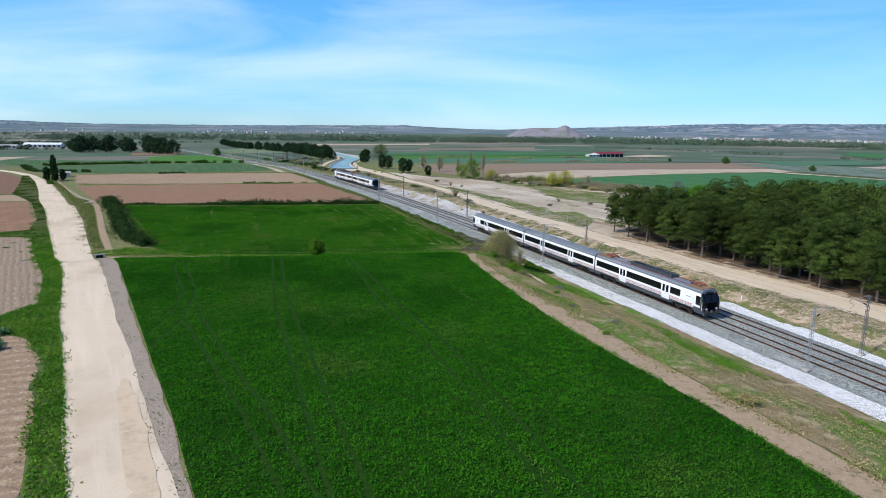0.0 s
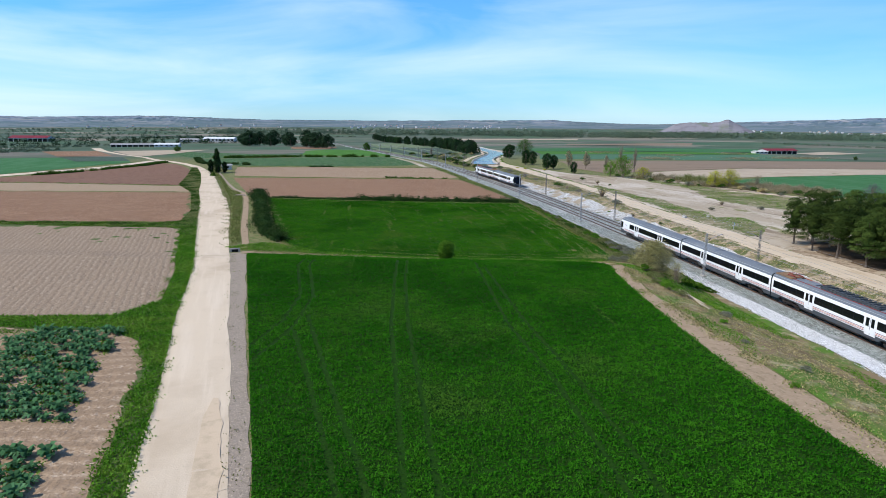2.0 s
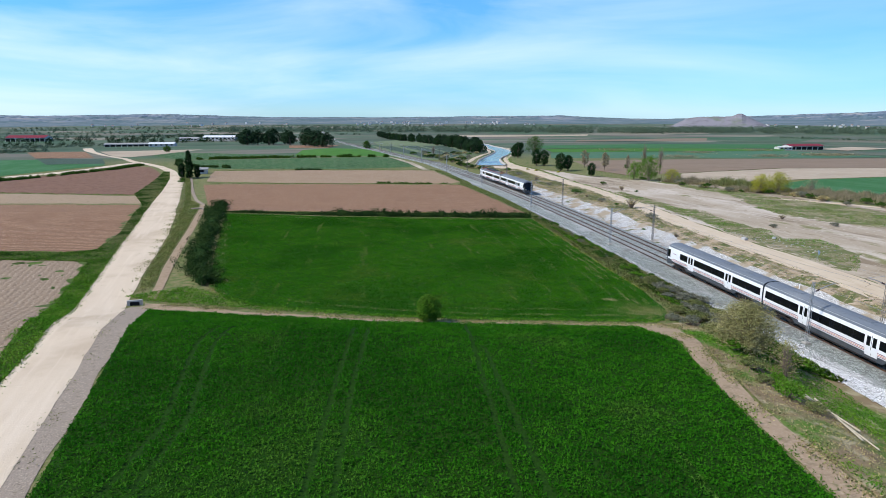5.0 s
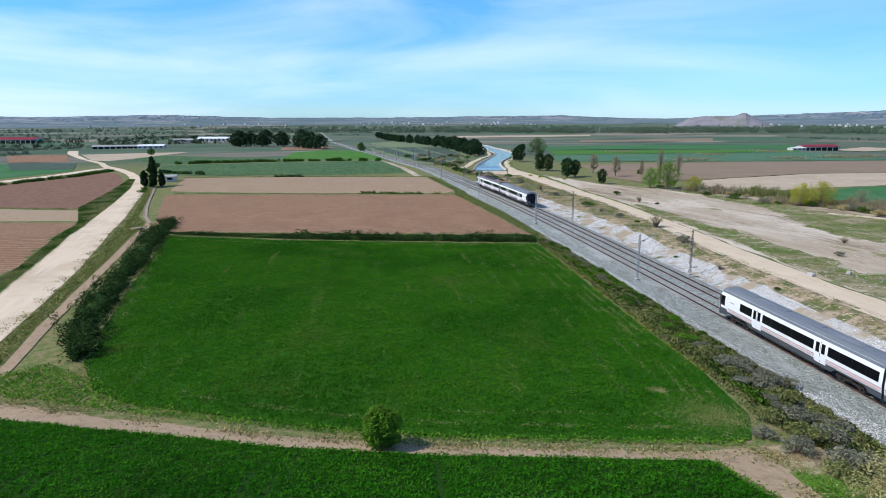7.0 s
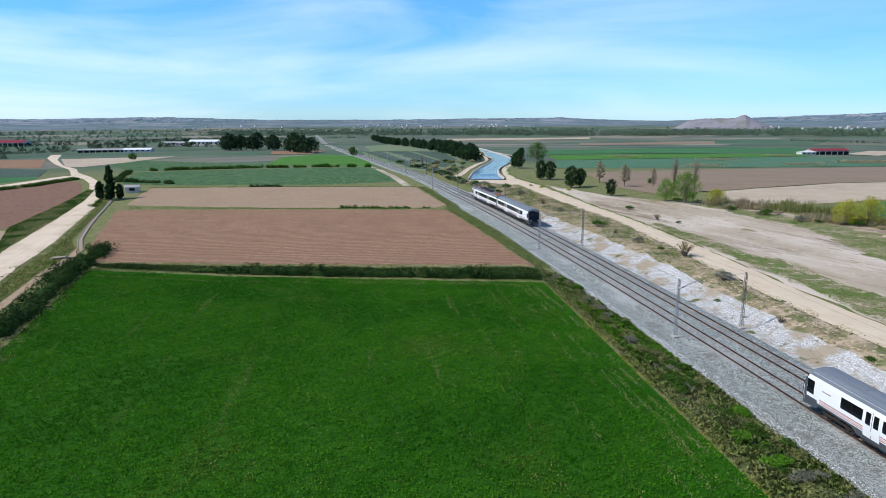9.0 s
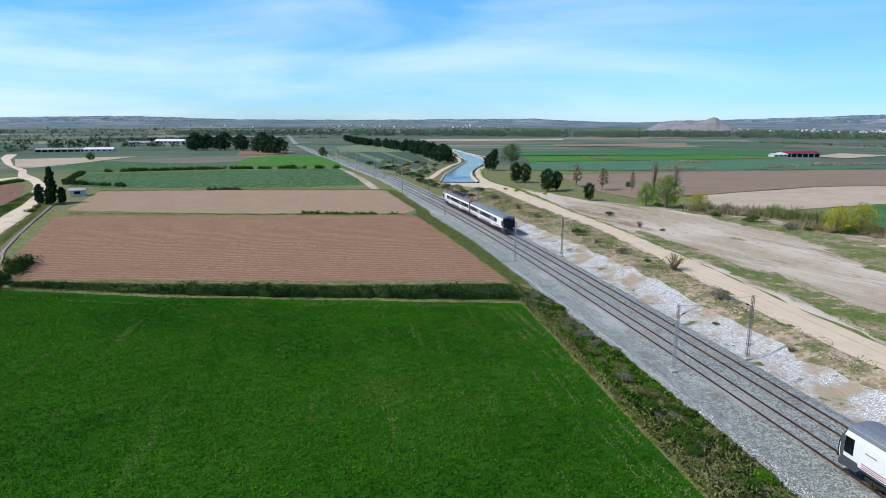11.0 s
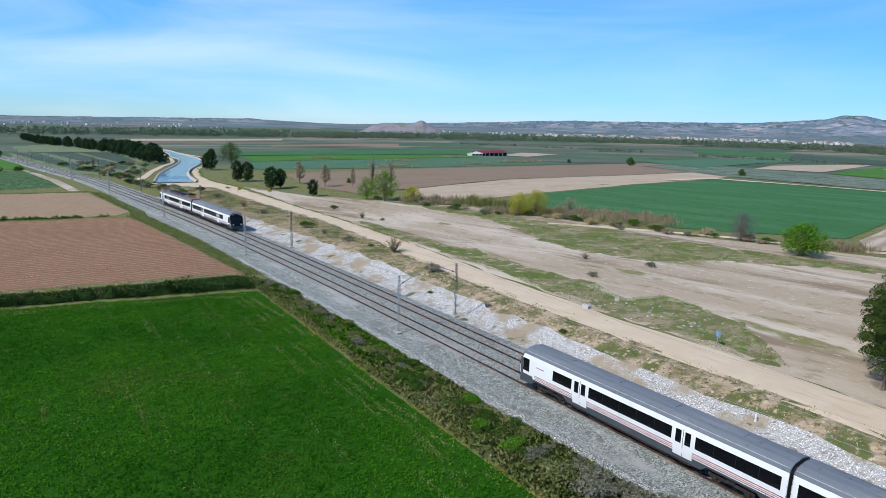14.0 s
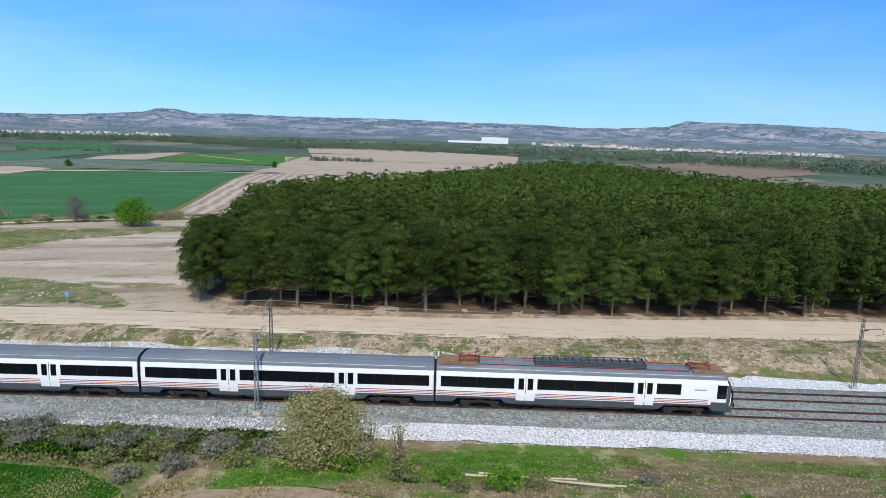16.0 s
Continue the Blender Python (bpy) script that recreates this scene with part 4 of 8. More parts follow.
RAIL_SECTION = [(-0.07, 0), (0.07, 0), (0.07, 0.02), (0.012, 0.04), (0.012, 0.11), (0.036, 0.12), (0.036, 0.16), (-0.036, 0.16), (-0.036, 0.12), (-0.012, 0.11), (-0.012, 0.04), (-0.07, 0.02)]
SLEEPER_MESH = bpy.data.meshes.new("sleeper")
bm = bmesh.new()
for x0, x1, w0, w1 in ((-1.3, -0.5, 0.15, 0.12), (-0.5, 0.5, 0.12, 0.09), (0.5, 1.3, 0.15, 0.12)):
    top = 0.2 if abs(x0 + x1) > 0.1 else 0.16
    vs = box(bm, x0, x1, -w0, w0, 0.0, top)
    for v in vs:
        if v.co.z > 0.1:
            v.co.y *= w1 / w0
bm.to_mesh(SLEEPER_MESH)
bm.free()
SLEEPER_MESH.materials.append(M_SLEEPER)
for side, word in ((-1.95, "west"), (1.95, "east")):
    track = thing("railway_track", "rusty steel rails on concrete sleepers in grey ballast", "railway track", "tracks of the double line", "structure")
    for off in (-0.836, 0.836):
        rail = part("rail", sweep([(s, u + 0.36) for s, u in RAIL_SECTION], side + off, TRACK_Y, True), M_RAIL, track)
        part("rail_head", sweep([(s, u + 0.36) for s, u in ((-0.03, 0.161), (-0.03, 0.164), (0.03, 0.164), (0.03, 0.161))], side + off, along(-110, 500, 4, 1.1)), M_RAILTOP, rail, "polished running surface of the rail")
    far_bm = bmesh.new()
    y, k = 56.0, 0
    while y < 330:
        p, right = rail_point(y, side)
        m = Matrix.Translation(p + Vector((0, 0, 0.17 + land(y)))) @ Matrix.Rotation(math.atan2(right.y, right.x), 4, "Z")
        if 84 < y < 174:
            ob = new("sleeper", SLEEPER_MESH)
            ob.parent = track
            ob.matrix_basis = m
        else:
            vs = [far_bm.verts.new(m @ Vector((x, w, z))) for x in (-1.3, 1.3) for w in (-0.13, 0.13) for z in (0.0, 0.19)]
            for q in ((4, 6, 7, 5), (0, 1, 3, 2), (0, 4, 5, 1), (2, 3, 7, 6), (1, 5, 7, 3)):
                far_bm.faces.new([vs[i] for i in q])
        y += 0.6
    tagged(part("far_sleepers", far_bm, M_SLEEPER, track), kind="stuff")


# ---------------------------------------------------------------- trains
M_WHITE = material("white_train_paint", (0.80, 0.80, 0.79), 0.35, spec=0.5, vary=(((0.70, 0.69, 0.67), 0.6, 0.5, 0.8, 4, 1, 1, 0.3), ((0.62, 0.60, 0.57), 2.0, 0.62, 0.85, 5, 3, 1, 0.4)))
M_SKIRT = material("dark_grey_train_paint", (0.075, 0.085, 0.095), 0.5, vary=(((0.13, 0.12, 0.11), 0.9, 0.5, 0.8, 4),))
M_ROOF = material("grey_blue_train_roof", (0.155, 0.175, 0.20), 0.55, vary=(((0.22, 0.235, 0.25), 0.5, 0.45, 0.75, 4, 0.2, 1, 1), ((0.10, 0.105, 0.11), 2.5, 0.55, 0.8, 5)))
M_ROOF_RUST = material("brown_stained_roof", (0.26, 0.155, 0.085), 0.8, vary=(((0.17, 0.12, 0.085), 0.8, 0.45, 0.7, 5), ((0.33, 0.21, 0.13), 3, 0.5, 0.75, 4)))
M_GLASS = material("black_tinted_glass", (0.006, 0.007, 0.009), 0.06, spec=0.3)
M_RED = material("red_paint", (0.30, 0.04, 0.035), 0.6, vary=(((0.10, 0.05, 0.04), 3, 0.5, 0.7, 4),))
M_ORANGE = material("orange_stripe_paint", (0.62, 0.20, 0.06), 0.45)
M_PURPLE = material("plum_stripe_paint", (0.20, 0.05, 0.10), 0.45)
M_UNDER = material("grimy_underframe", (0.035, 0.03, 0.028), 0.85, vary=(((0.09, 0.07, 0.055), 2.5, 0.5, 0.75, 4),))
M_TYRE = material("worn_wheel_steel", (0.16, 0.14, 0.125), 0.5, 0.7)
M_LAMP = material("clear_headlight", (0.75, 0.74, 0.70), 0.15, spec=0.7)
M_RUBBER = material("black_rubber", (0.02, 0.02, 0.02), 0.8)
M_LETTER = material("plum_lettering", (0.34, 0.22, 0.29), 0.5)
M_PALEGREY = material("pale_grey_lettering", (0.5, 0.5, 0.5), 0.6)

CAR_L, CAR_H = 25.7, 1.42
SIDE = [(1.36, 1.02), (1.43, 1.5), (1.45, 2.2), (1.43, 3.0), (1.37, 3.42)]
LOWER = [(1.30, 0.62), (1.36, 1.02)]
TOP = [(1.37, 3.42), (1.30, 3.62), (1.12, 3.80), (0.75, 3.94), (0.0, 4.02)]


def side_at(z):
    return lerp([(u, s) for s, u in LOWER[:1] + SIDE], z)


def strip(bm, x0, x1, z0, z1, out, hand, steps=3):
    """A thin curved panel on a car's side wall: with its edges, standing proud by out."""
    for a, b in ((0, 1),):
        rows = []
        for k in range(steps + 1):
            z = z0 + (z1 - z0) * k / steps
            s = side_at(z)
            rows.append([bm.verts.new((x, hand * w, z)) for x in (x0, x1) for w in (s + out, s - 0.02)])
        for p, q in zip(rows, rows[1:]):
            bm.faces.new((p[0], p[2], q[2], q[0]))
            bm.faces.new((p[1], p[0], q[0], q[1]))
            bm.faces.new((p[2], p[3], q[3], q[2]))
        bm.faces.new((rows[0][0], rows[0][1], rows[0][3], rows[0][2]))
        bm.faces.new((rows[-1][0], rows[-1][2], rows[-1][3], rows[-1][1]))
    return bm


def shell(section, x0, x1, nose):
    """Both walls of a section from end to end; nose: how far each height is drawn in at the front."""
    bm = bmesh.new()
    for hand in (1, -1):
        rows = [[bm.verts.new((x + (nose(z) if x == x1 else 0.0), hand * s, z)) for s, z in section] for x in (x0, -6, 0, 6, x1)]
        for p, q in zip(rows, rows[1:]):
            for k in range(len(section) - 1):
                bm.faces.new((p[k], q[k], q[k + 1], p[k + 1]))
    bmesh.ops.remove_doubles(bm, verts=bm.verts, dist=1e-4)
    bmesh.ops.recalc_face_normals(bm, faces=bm.faces)
    return bm


def end_wall(x, section, hollow=None):
    bm = bmesh.new()
    ring = [(s, z) for s, z in section] + [(-s, z) for s, z in section[::-1] if s > 1e-3]
    a = [bm.verts.new((x, s, z)) for s, z in ring]
    b = [bm.verts.new((x - 0.06, s, z)) for s, z in ring]
    bm.faces.new(a)
    bm.faces.new(b[::-1])
    for k in range(len(a)):
        bm.faces.new((a[k], b[k], b[(k + 1) % len(a)], a[(k + 1) % len(a)]))
    bmesh.ops.recalc_face_normals(bm, faces=bm.faces)
    return bm


def bogie(car, x):
    frame_bm = bmesh.new()
    for hand in (1, -1):
        box(frame_bm, x - 1.75, x + 1.75, hand * 1.02 - 0.09, hand * 1.02 + 0.09, 0.42, 0.66, bevel=0.03)
        for k in (-1.25, 1.25):
            box(frame_bm, x + k - 0.22, x + k + 0.22, hand * 1.06 - 0.12, hand * 1.06 + 0.12, 0.28, 0.62, bevel=0.03)
        box(frame_bm, x - 0.35, x + 0.35, hand * 1.05 - 0.12, hand * 1.05 + 0.12, 0.5, 0.86, bevel=0.04)
    box(frame_bm, x - 0.3, x + 0.3, -1.0, 1.0, 0.4, 0.8)
    b = part("bogie", frame_bm, M_UNDER, car, "grimy dark bogie frame")
    for k in (-1.25, 1.25):
        bm = bmesh.new()
        tube(bm, [(x + k, -0.95, 0.44), (x + k, 0.95, 0.44)], 0.07, 8)
        for hand in (1, -1):
            tube(bm, [(x + k, hand * 0.78, 0.44), (x + k, hand * 0.90, 0.44)], [0.45, 0.44], 18)
        part("wheelset", bm, M_TYRE, b, "worn steel wheels on an axle")


def pantograph(car, x, way):
    bm = bmesh.new()
    tube(bm, [(x - 0.9, -0.55, 4.22), (x + 0.9, -0.55, 4.22), (x + 0.9, 0.55, 4.22), (x - 0.9, 0.55, 4.22), (x - 0.9, -0.5, 4.22)], 0.04, 6)
    p = part("pantograph", bm, M_RED, car, "folded red pantograph on the roof")
    for hand in (-0.55, 0.55):
        bm = bmesh.new()
        tube(bm, [(x + way * 0.8, hand, 4.24), (x - way * 0.9, hand * 0.8, 4.42), (x + way * 0.7, hand * 0.9, 4.56)], [0.04, 0.035, 0.022], 6)
        part("folding_arm", bm, M_RED, p, "folded red arm")
    bm = bmesh.new()
    tube(bm, [(x - way * 0.9, -0.46, 4.42), (x - way * 0.88, 0.46, 4.42)], 0.03, 6)
    part("cross_bar", bm, M_RED, p)
    bm = bmesh.new()
    k, q = x + way * 0.55, x + way * 0.85
    tube(bm, [(k, -0.85, 4.50), (k, -0.6, 4.58), (k, 0.6, 4.58), (k, 0.85, 4.50), (q, 0.85, 4.50), (q, 0.6, 4.58), (q, -0.6, 4.58), (q, -0.85, 4.50), (k, -0.84, 4.50)], 0.03, 6)
    part("collector_head", bm, M_STEEL_DARK, p, "dark collector head")
    for k in (-0.85, 0.85):
        for hand in (-0.5, 0.5):
            bm = bmesh.new()
            tube(bm, [(x + k, hand, 3.9), (x + k, hand, 4.02), (x + k, hand, 4.06), (x + k, hand, 4.2)], [0.05, 0.09, 0.05, 0.05], 8)
            part("insulator", bm, M_INSUL, p, "brown roof insulator")


def car(label, cab, motor, group):
    """One rail car along x, front at +x, standing on the rail heads. cab: 1 at the front, 0 none; motor: with roof gear."""
    c = thing("rail_car", label, "rail car", group)
    x0, x1 = -CAR_L / 2, CAR_L / 2
    nose = (lambda z: -0.55 * ss(2.0, 3.9, z) - 0.25 * ss(1.4, 0.6, z)) if cab else (lambda z: 0.0)
    part("side_wall", shell(SIDE, x0, x1, nose), M_WHITE, c, "white painted side walls")
    for a, b, u, v in ((x0, x0 + 1.5, 0.0, 0.5), (x0 + 6.2, x1 - 6.2, 0.6, 0.6), (x1 - 1.5, x1 + (nose(0.8) if cab else 0), 0.5, 0.0)):
        for hand in (1, -1):
            bm = bmesh.new()
            vs = [bm.verts.new((x, hand * s, z)) for x, s, z in ((a, 1.31, 0.58), (b, 1.31, 0.58), (b + v, 1.375, 1.06), (a - u, 1.375, 1.06))]
            ws = [bm.verts.new(q.co - Vector((0, hand * 0.05, 0))) for q in vs]
            bm.faces.new(vs if hand < 0 else vs[::-1])
            bm.faces.new(ws[::-1] if hand < 0 else ws)
            for i in range(4):
                bm.faces.new((vs[i], ws[i], ws[(i + 1) % 4], vs[(i + 1) % 4]))
            part("skirt", bm, M_SKIRT, c, "dark grey lower panel")
    bm = bmesh.new()
    for hand in (1, -1):
        strip(bm, x0 + 0.02, x1 - (0.5 if cab else 0.02), 1.0, 1.17, 0.004, hand, 1)
    part("sill_band", bm, M_SKIRT, c, "dark grey band under the white walls")
    part("floor", boxed(x0, x1 - (0.6 if cab else 0), -1.3, 1.3, 0.92, 1.02), M_UNDER, c, "dark underfloor")
    part("roof", shell(TOP, x0, x1, nose), M_ROOF, c, "grey-blue curved roof")
    whole = LOWER + SIDE[1:] + TOP[1:]
    part("end_wall", end_wall(x0 + 0.06, whole), M_SKIRT, c, "dark rear end wall")
    doors = (-5.15, 5.15) if not motor else (-5.0, 5.35)
    half = 0.82
    ends = [x0 + 0.25, doors[0] - half, doors[0] + half, doors[1] - half, doors[1] + half, (x1 - 4.2 if cab else x1 - 0.25)]
    for hand in (1, -1):
        for a, b in ((0, 1), (2, 3), (4, 5)):
            w = part("window_band", strip(bmesh.new(), ends[a] + 0.18, ends[b] - 0.18, 2.02, 2.98, 0.012, hand), M_GLASS, c, "black tinted window band")
            n = max(2, round((ends[b] - ends[a]) / 1.7))
            for k in range(1, n):
                x = ends[a] + (ends[b] - ends[a]) * k / n
                part("window_joint", strip(bmesh.new(), x - 0.02, x + 0.02, 2.04, 2.96, 0.018, hand, 1), M_RUBBER, w)
        for d in doors:
            dr = part("door", strip(bmesh.new(), d - half, d + half, 0.92, 3.18, 0.03, hand, 4), M_WHITE, c, "white double passenger door")
            for k in (-0.40, 0.40):
                part("door_window", strip(bmesh.new(), d + k - 0.24, d + k + 0.24, 1.98, 3.0, 0.042, hand), M_GLASS, dr, "tall dark door window")
            part("door_seam", strip(bmesh.new(), d - 0.02, d + 0.02, 0.95, 3.15, 0.038, hand), M_RUBBER, dr)
            part("door_step", boxed(d - half, d + half, hand * 1.30 - 0.14, hand * 1.30 + 0.14, 0.55, 0.62), M_UNDER, dr)
        far = x1 - (2.0 if cab else 0.1)
        for z, mat, word in ((1.60, M_PURPLE, "plum"), (1.45, M_ORANGE, "orange"), (1.30, M_PURPLE, "plum")):
            stops = [x0 + 0.1, doors[0] - half, doors[0] + half, doors[1] - half, doors[1] + half, far]
            bm = bmesh.new()
            for a, b in ((0, 1), (2, 3), (4, 5)):
                strip(bm, stops[a], stops[b], z - 0.034, z + 0.034, 0.006, hand, 1)
            part("stripe", bm, mat, c, word + " stripe along the side")
        bm = bmesh.new()
        for a, b in ((x0 + 6.2, doors[0] - half - 0.3), (doors[0] + half + 0.6, doors[1] - half - 0.6)):
            if b - a > 1:
                box(bm, a, b, hand * 0.95 - 0.3, hand * 0.95 + 0.3, 0.38, 0.74, bevel=0.05)
        part("underfloor_box", bm, M_UNDER, c, "dark underfloor equipment boxes")
        bm = bmesh.new()
        for k in range(5):
            strip(bm, x0 + 0.45 + k * 0.2, x0 + 0.58 + k * 0.2, 1.17, 1.25, 0.006, hand, 1)
        part("number_bars", bm, M_PALEGREY, c, "pale illegible marking bars")
    if cab:
        for hand in (1, -1):
            bm = strip(bmesh.new(), x1 - 3.2, x1 - 2.2, 2.46, 2.56, 0.006, hand, 1)
            part("emblem", bm, M_LETTER, c, "small pale emblem bar")
    for x in (x0 + 3.9, x1 - 3.9):
        bogie(c, x)
    bm = bmesh.new()
    for hand in (1, -1):
        tube(bm, [(x0 + 0.1, hand * 1.24, 3.70), (x1 - 0.8, hand * 1.24, 3.70)], 0.03, 6)
    part("rain_gutter", bm, M_STEEL, c, "thin roof gutter rails")
    if not cab:
        part("end_wall", end_wall(x1, whole), M_SKIRT, c, "dark end wall")
    bm = bmesh.new()
    n_rib = 5
    for k in range(n_rib):
        x = x0 - 0.01 - 0.05 * k
        for a in (0,):
            s = 1.30 if k % 2 else 1.18
            ring = [(-s, 0.95), (s, 0.95), (s, 3.4), (0.7, 3.72), (-0.7, 3.72), (-s, 3.4)]
            vs = [bm.verts.new((x, p, q)) for p, q in ring]
            ws = [bm.verts.new((x - 0.05, p * 0.96, q)) for p, q in ring]
            bm.faces.new(vs)
            bm.faces.new(ws[::-1])
            for i in range(6):
                bm.faces.new((vs[i], ws[i], ws[(i + 1) % 6], vs[(i + 1) % 6]))
    part("gangway_bellows", bm, M_RUBBER, c, "black rubber gangway bellows")
    if cab:
        cab_front(c, x1, nose, whole)
    if motor:
        part("roof_deck", boxed(x1 - 3.3, x1 - 0.62, -1.05, 1.05, 3.86, 4.05, bevel=0.04), M_ROOF_RUST, c, "brown stained roof deck")
        part("roof_deck", boxed(x0 + 0.2, x0 + 3.6, -1.05, 1.05, 3.86, 4.05, bevel=0.04), M_ROOF_RUST, c, "brown stained roof deck")
        pantograph(c, x1 - 2.6, -1)
        pantograph(c, x0 + 2.9, 1)
        grid = bmesh.new()
        box(grid, -4.2, 5.6, -0.66, 0.66, 3.98, 4.26, bevel=0.05)
        for k in range(15):
            x = -4.1 + k * 0.685
            box(grid, x - 0.04, x + 0.04, -0.72, 0.72, 4.0, 4.40)
        for hand in (-0.68, 0.68):
            tube(grid, [(-4.2, hand, 4.40), (5.6, hand, 4.40)], 0.05, 6)
            tube(grid, [(-3.9, hand, 4.2), (5.4, hand, 4.2)], 0.03, 6)
        part("resistor_grid", grid, M_SKIRT, c, "long dark roof resistor grid")
        pipes = bmesh.new()
        for hand in (-0.85, 0.85, 1.0):
            tube(pipes, [(x0 + 3.4, hand, 3.98), (x1 - 3.6, hand, 3.98)], 0.03, 6)
        part("roof_cable", pipes, M_RED, c, "reddish roof conduit")
        part("roof_box", boxed(-7.0, -5.2, -0.5, 0.5, 3.9, 4.18, bevel=0.06), M_ROOF, c, "grey roof equipment box")
    else:
        for x in (-8.2, -2.7, 2.7, 8.2):
            part("roof_vent", boxed(x - 0.9, x + 0.9, -0.35, 0.35, 3.92, 4.06, bevel=0.05), M_ROOF, c, "low roof ventilator")
    return c


def cab_front(c, x1, nose, whole):
    """A raked driving cab: black windscreen mask, lamps, buffer beam and side window."""
    bm = bmesh.new()
    rings = []
    for bulge, scale in ((0.0, 1.0), (0.22, 0.93), (0.30, 0.6)):
        ring = []
        for s, z in whole:
            ring.append((s, z))
        full = ring + [(-s, z) for s, z in ring[::-1] if s > 1e-3]
        rings.append([bm.verts.new((x1 + nose(z) + bulge * (1 - 0.4 * ss(2.4, 4.0, z)), s * scale, 2.2 + (z - 2.2) * (1 if bulge < 0.1 else 0.97 if bulge < 0.25 else 0.8))) for s, z in full])
    for a, b in zip(rings, rings[1:]):
        for k in range(len(a)):
            bm.faces.new((a[k], a[(k + 1) % len(a)], b[(k + 1) % len(a)], b[k]))
    bm.faces.new(rings[-1])
    bmesh.ops.recalc_face_normals(bm, faces=bm.faces)
    brow, apron = bm.copy(), bm.copy()
    for piece, lo, hi in ((bm, 1.75, 3.42), (brow, 3.42, 9.0), (apron, -9.0, 1.75)):
        bmesh.ops.delete(piece, geom=[f for f in piece.faces if not lo < f.calc_center_median().z <= hi], context="FACES")
    front = part("cab_front", bm, M_GLASS, c, "glossy black cab front")
    part("cab_brow", brow, M_ROOF, c, "grey-blue roof edge over the cab")
    part("cab_apron", apron, M_SKIRT, c, "dark grey lower cab front")
    bm = bmesh.new()
    for s0, s1 in ((-1.1, -0.06), (0.06, 1.1)):
        vs = [bm.verts.new((x1 + nose(z) + 0.315 - 0.4 * 0.3 * ss(2.4, 4.0, z), s, z)) for s, z in ((s0, 2.25), (s1, 2.25), (s1, 3.25), (s0, 3.25))]
        bm.faces.new(vs)
    part("windscreen", bm, M_GLASS, front, "dark split windscreen")
    for hand in (-1, 1):
        bm = bmesh.new()
        tube(bm, [(x1 + 0.16, hand * 0.86, 1.38), (x1 + 0.31, hand * 0.86, 1.38)], 0.13, 14)
        part("headlight", bm, M_LAMP, front, "round clear headlight")
        bm = bmesh.new()
        tube(bm, [(x1 - 0.1, hand * 0.87, 1.02), (x1 + 0.45, hand * 0.87, 1.02), (x1 + 0.46, hand * 0.87, 1.02), (x1 + 0.52, hand * 0.87, 1.02)], [0.09, 0.09, 0.24, 0.24], 14)
        part("buffer", bm, M_STEEL_DARK, front, "round dark buffer")
        bm = bmesh.new()
        strip(bm, x1 - 1.25, x1 - 0.42, 1.75, 3.0, 0.014, hand)
        part("cab_side_window", bm, M_GLASS, c, "dark cab side window")
        part("nose_skirt", strip(bmesh.new(), x1 - 1.7, x1 - 0.12, 1.0, 1.42, 0.010, hand, 2), M_SKIRT, c, "dark grey panel at the nose")
        part("cab_pillar", strip(bmesh.new(), x1 - 0.40, x1 - 0.08, 1.42, 3.0, 0.016, hand, 3), M_SKIRT, c, "dark corner pillar of the cab")
    bm = bmesh.new()
    box(bm, x1 - 0.2, x1 + 0.24, -1.2, 1.2, 0.42, 0.9, bevel=0.06)
    box(bm, x1 + 0.1, x1 + 0.5, -0.14, 0.14, 0.86, 1.14, bevel=0.03)
    beam = part("buffer_beam", bm, M_SKIRT, front, "dark buffer beam with coupler")
    part("destination_sign", boxed(x1 - 0.30, x1 - 0.12, -0.5, 0.5, 3.36, 3.58, bevel=0.02), M_RUBBER, front, "dark destination display")


def on_track(y, side, back=False):
    p, right = rail_point(y, side)
    turn = math.atan2(-right.x, right.y) if False else math.atan2(right.x, -right.y)
    return Matrix.Translation(p + Vector((0, 0, 0.524 + land(y)))) @ Matrix.Rotation(turn + (math.pi if back else 0), 4, "Z")


G3 = "cars of the three-car train"
PITCH = 26.05 * math.cos(radians(13))
front_y = 90.7
motor_car = car("white and grey motor car with black windows and roof pantographs", 1, True, G3)
motor_car.matrix_basis = on_track(front_y + PITCH * 0.5, -1.95, True)
middle_car = car("white and grey passenger car with black window bands", 0, False, G3)
middle_car.matrix_basis = on_track(front_y + PITCH * 1.5, -1.95, True)
tail_car = car("white and grey trailing car with a black cab front", 1, False, G3)
tail_car.matrix_basis = on_track(front_y + PITCH * 2.5, -1.95)
G2 = "cars of the two-car train"
tail_y = 259.5
near_car = copy_thing(tail_car, on_track(tail_y + PITCH * 0.5, 1.95, True))
tagged(near_car, group=G2)
far_car = copy_thing(motor_car, on_track(tail_y + PITCH * 1.5, 1.95))
tagged(far_car, group=G2)


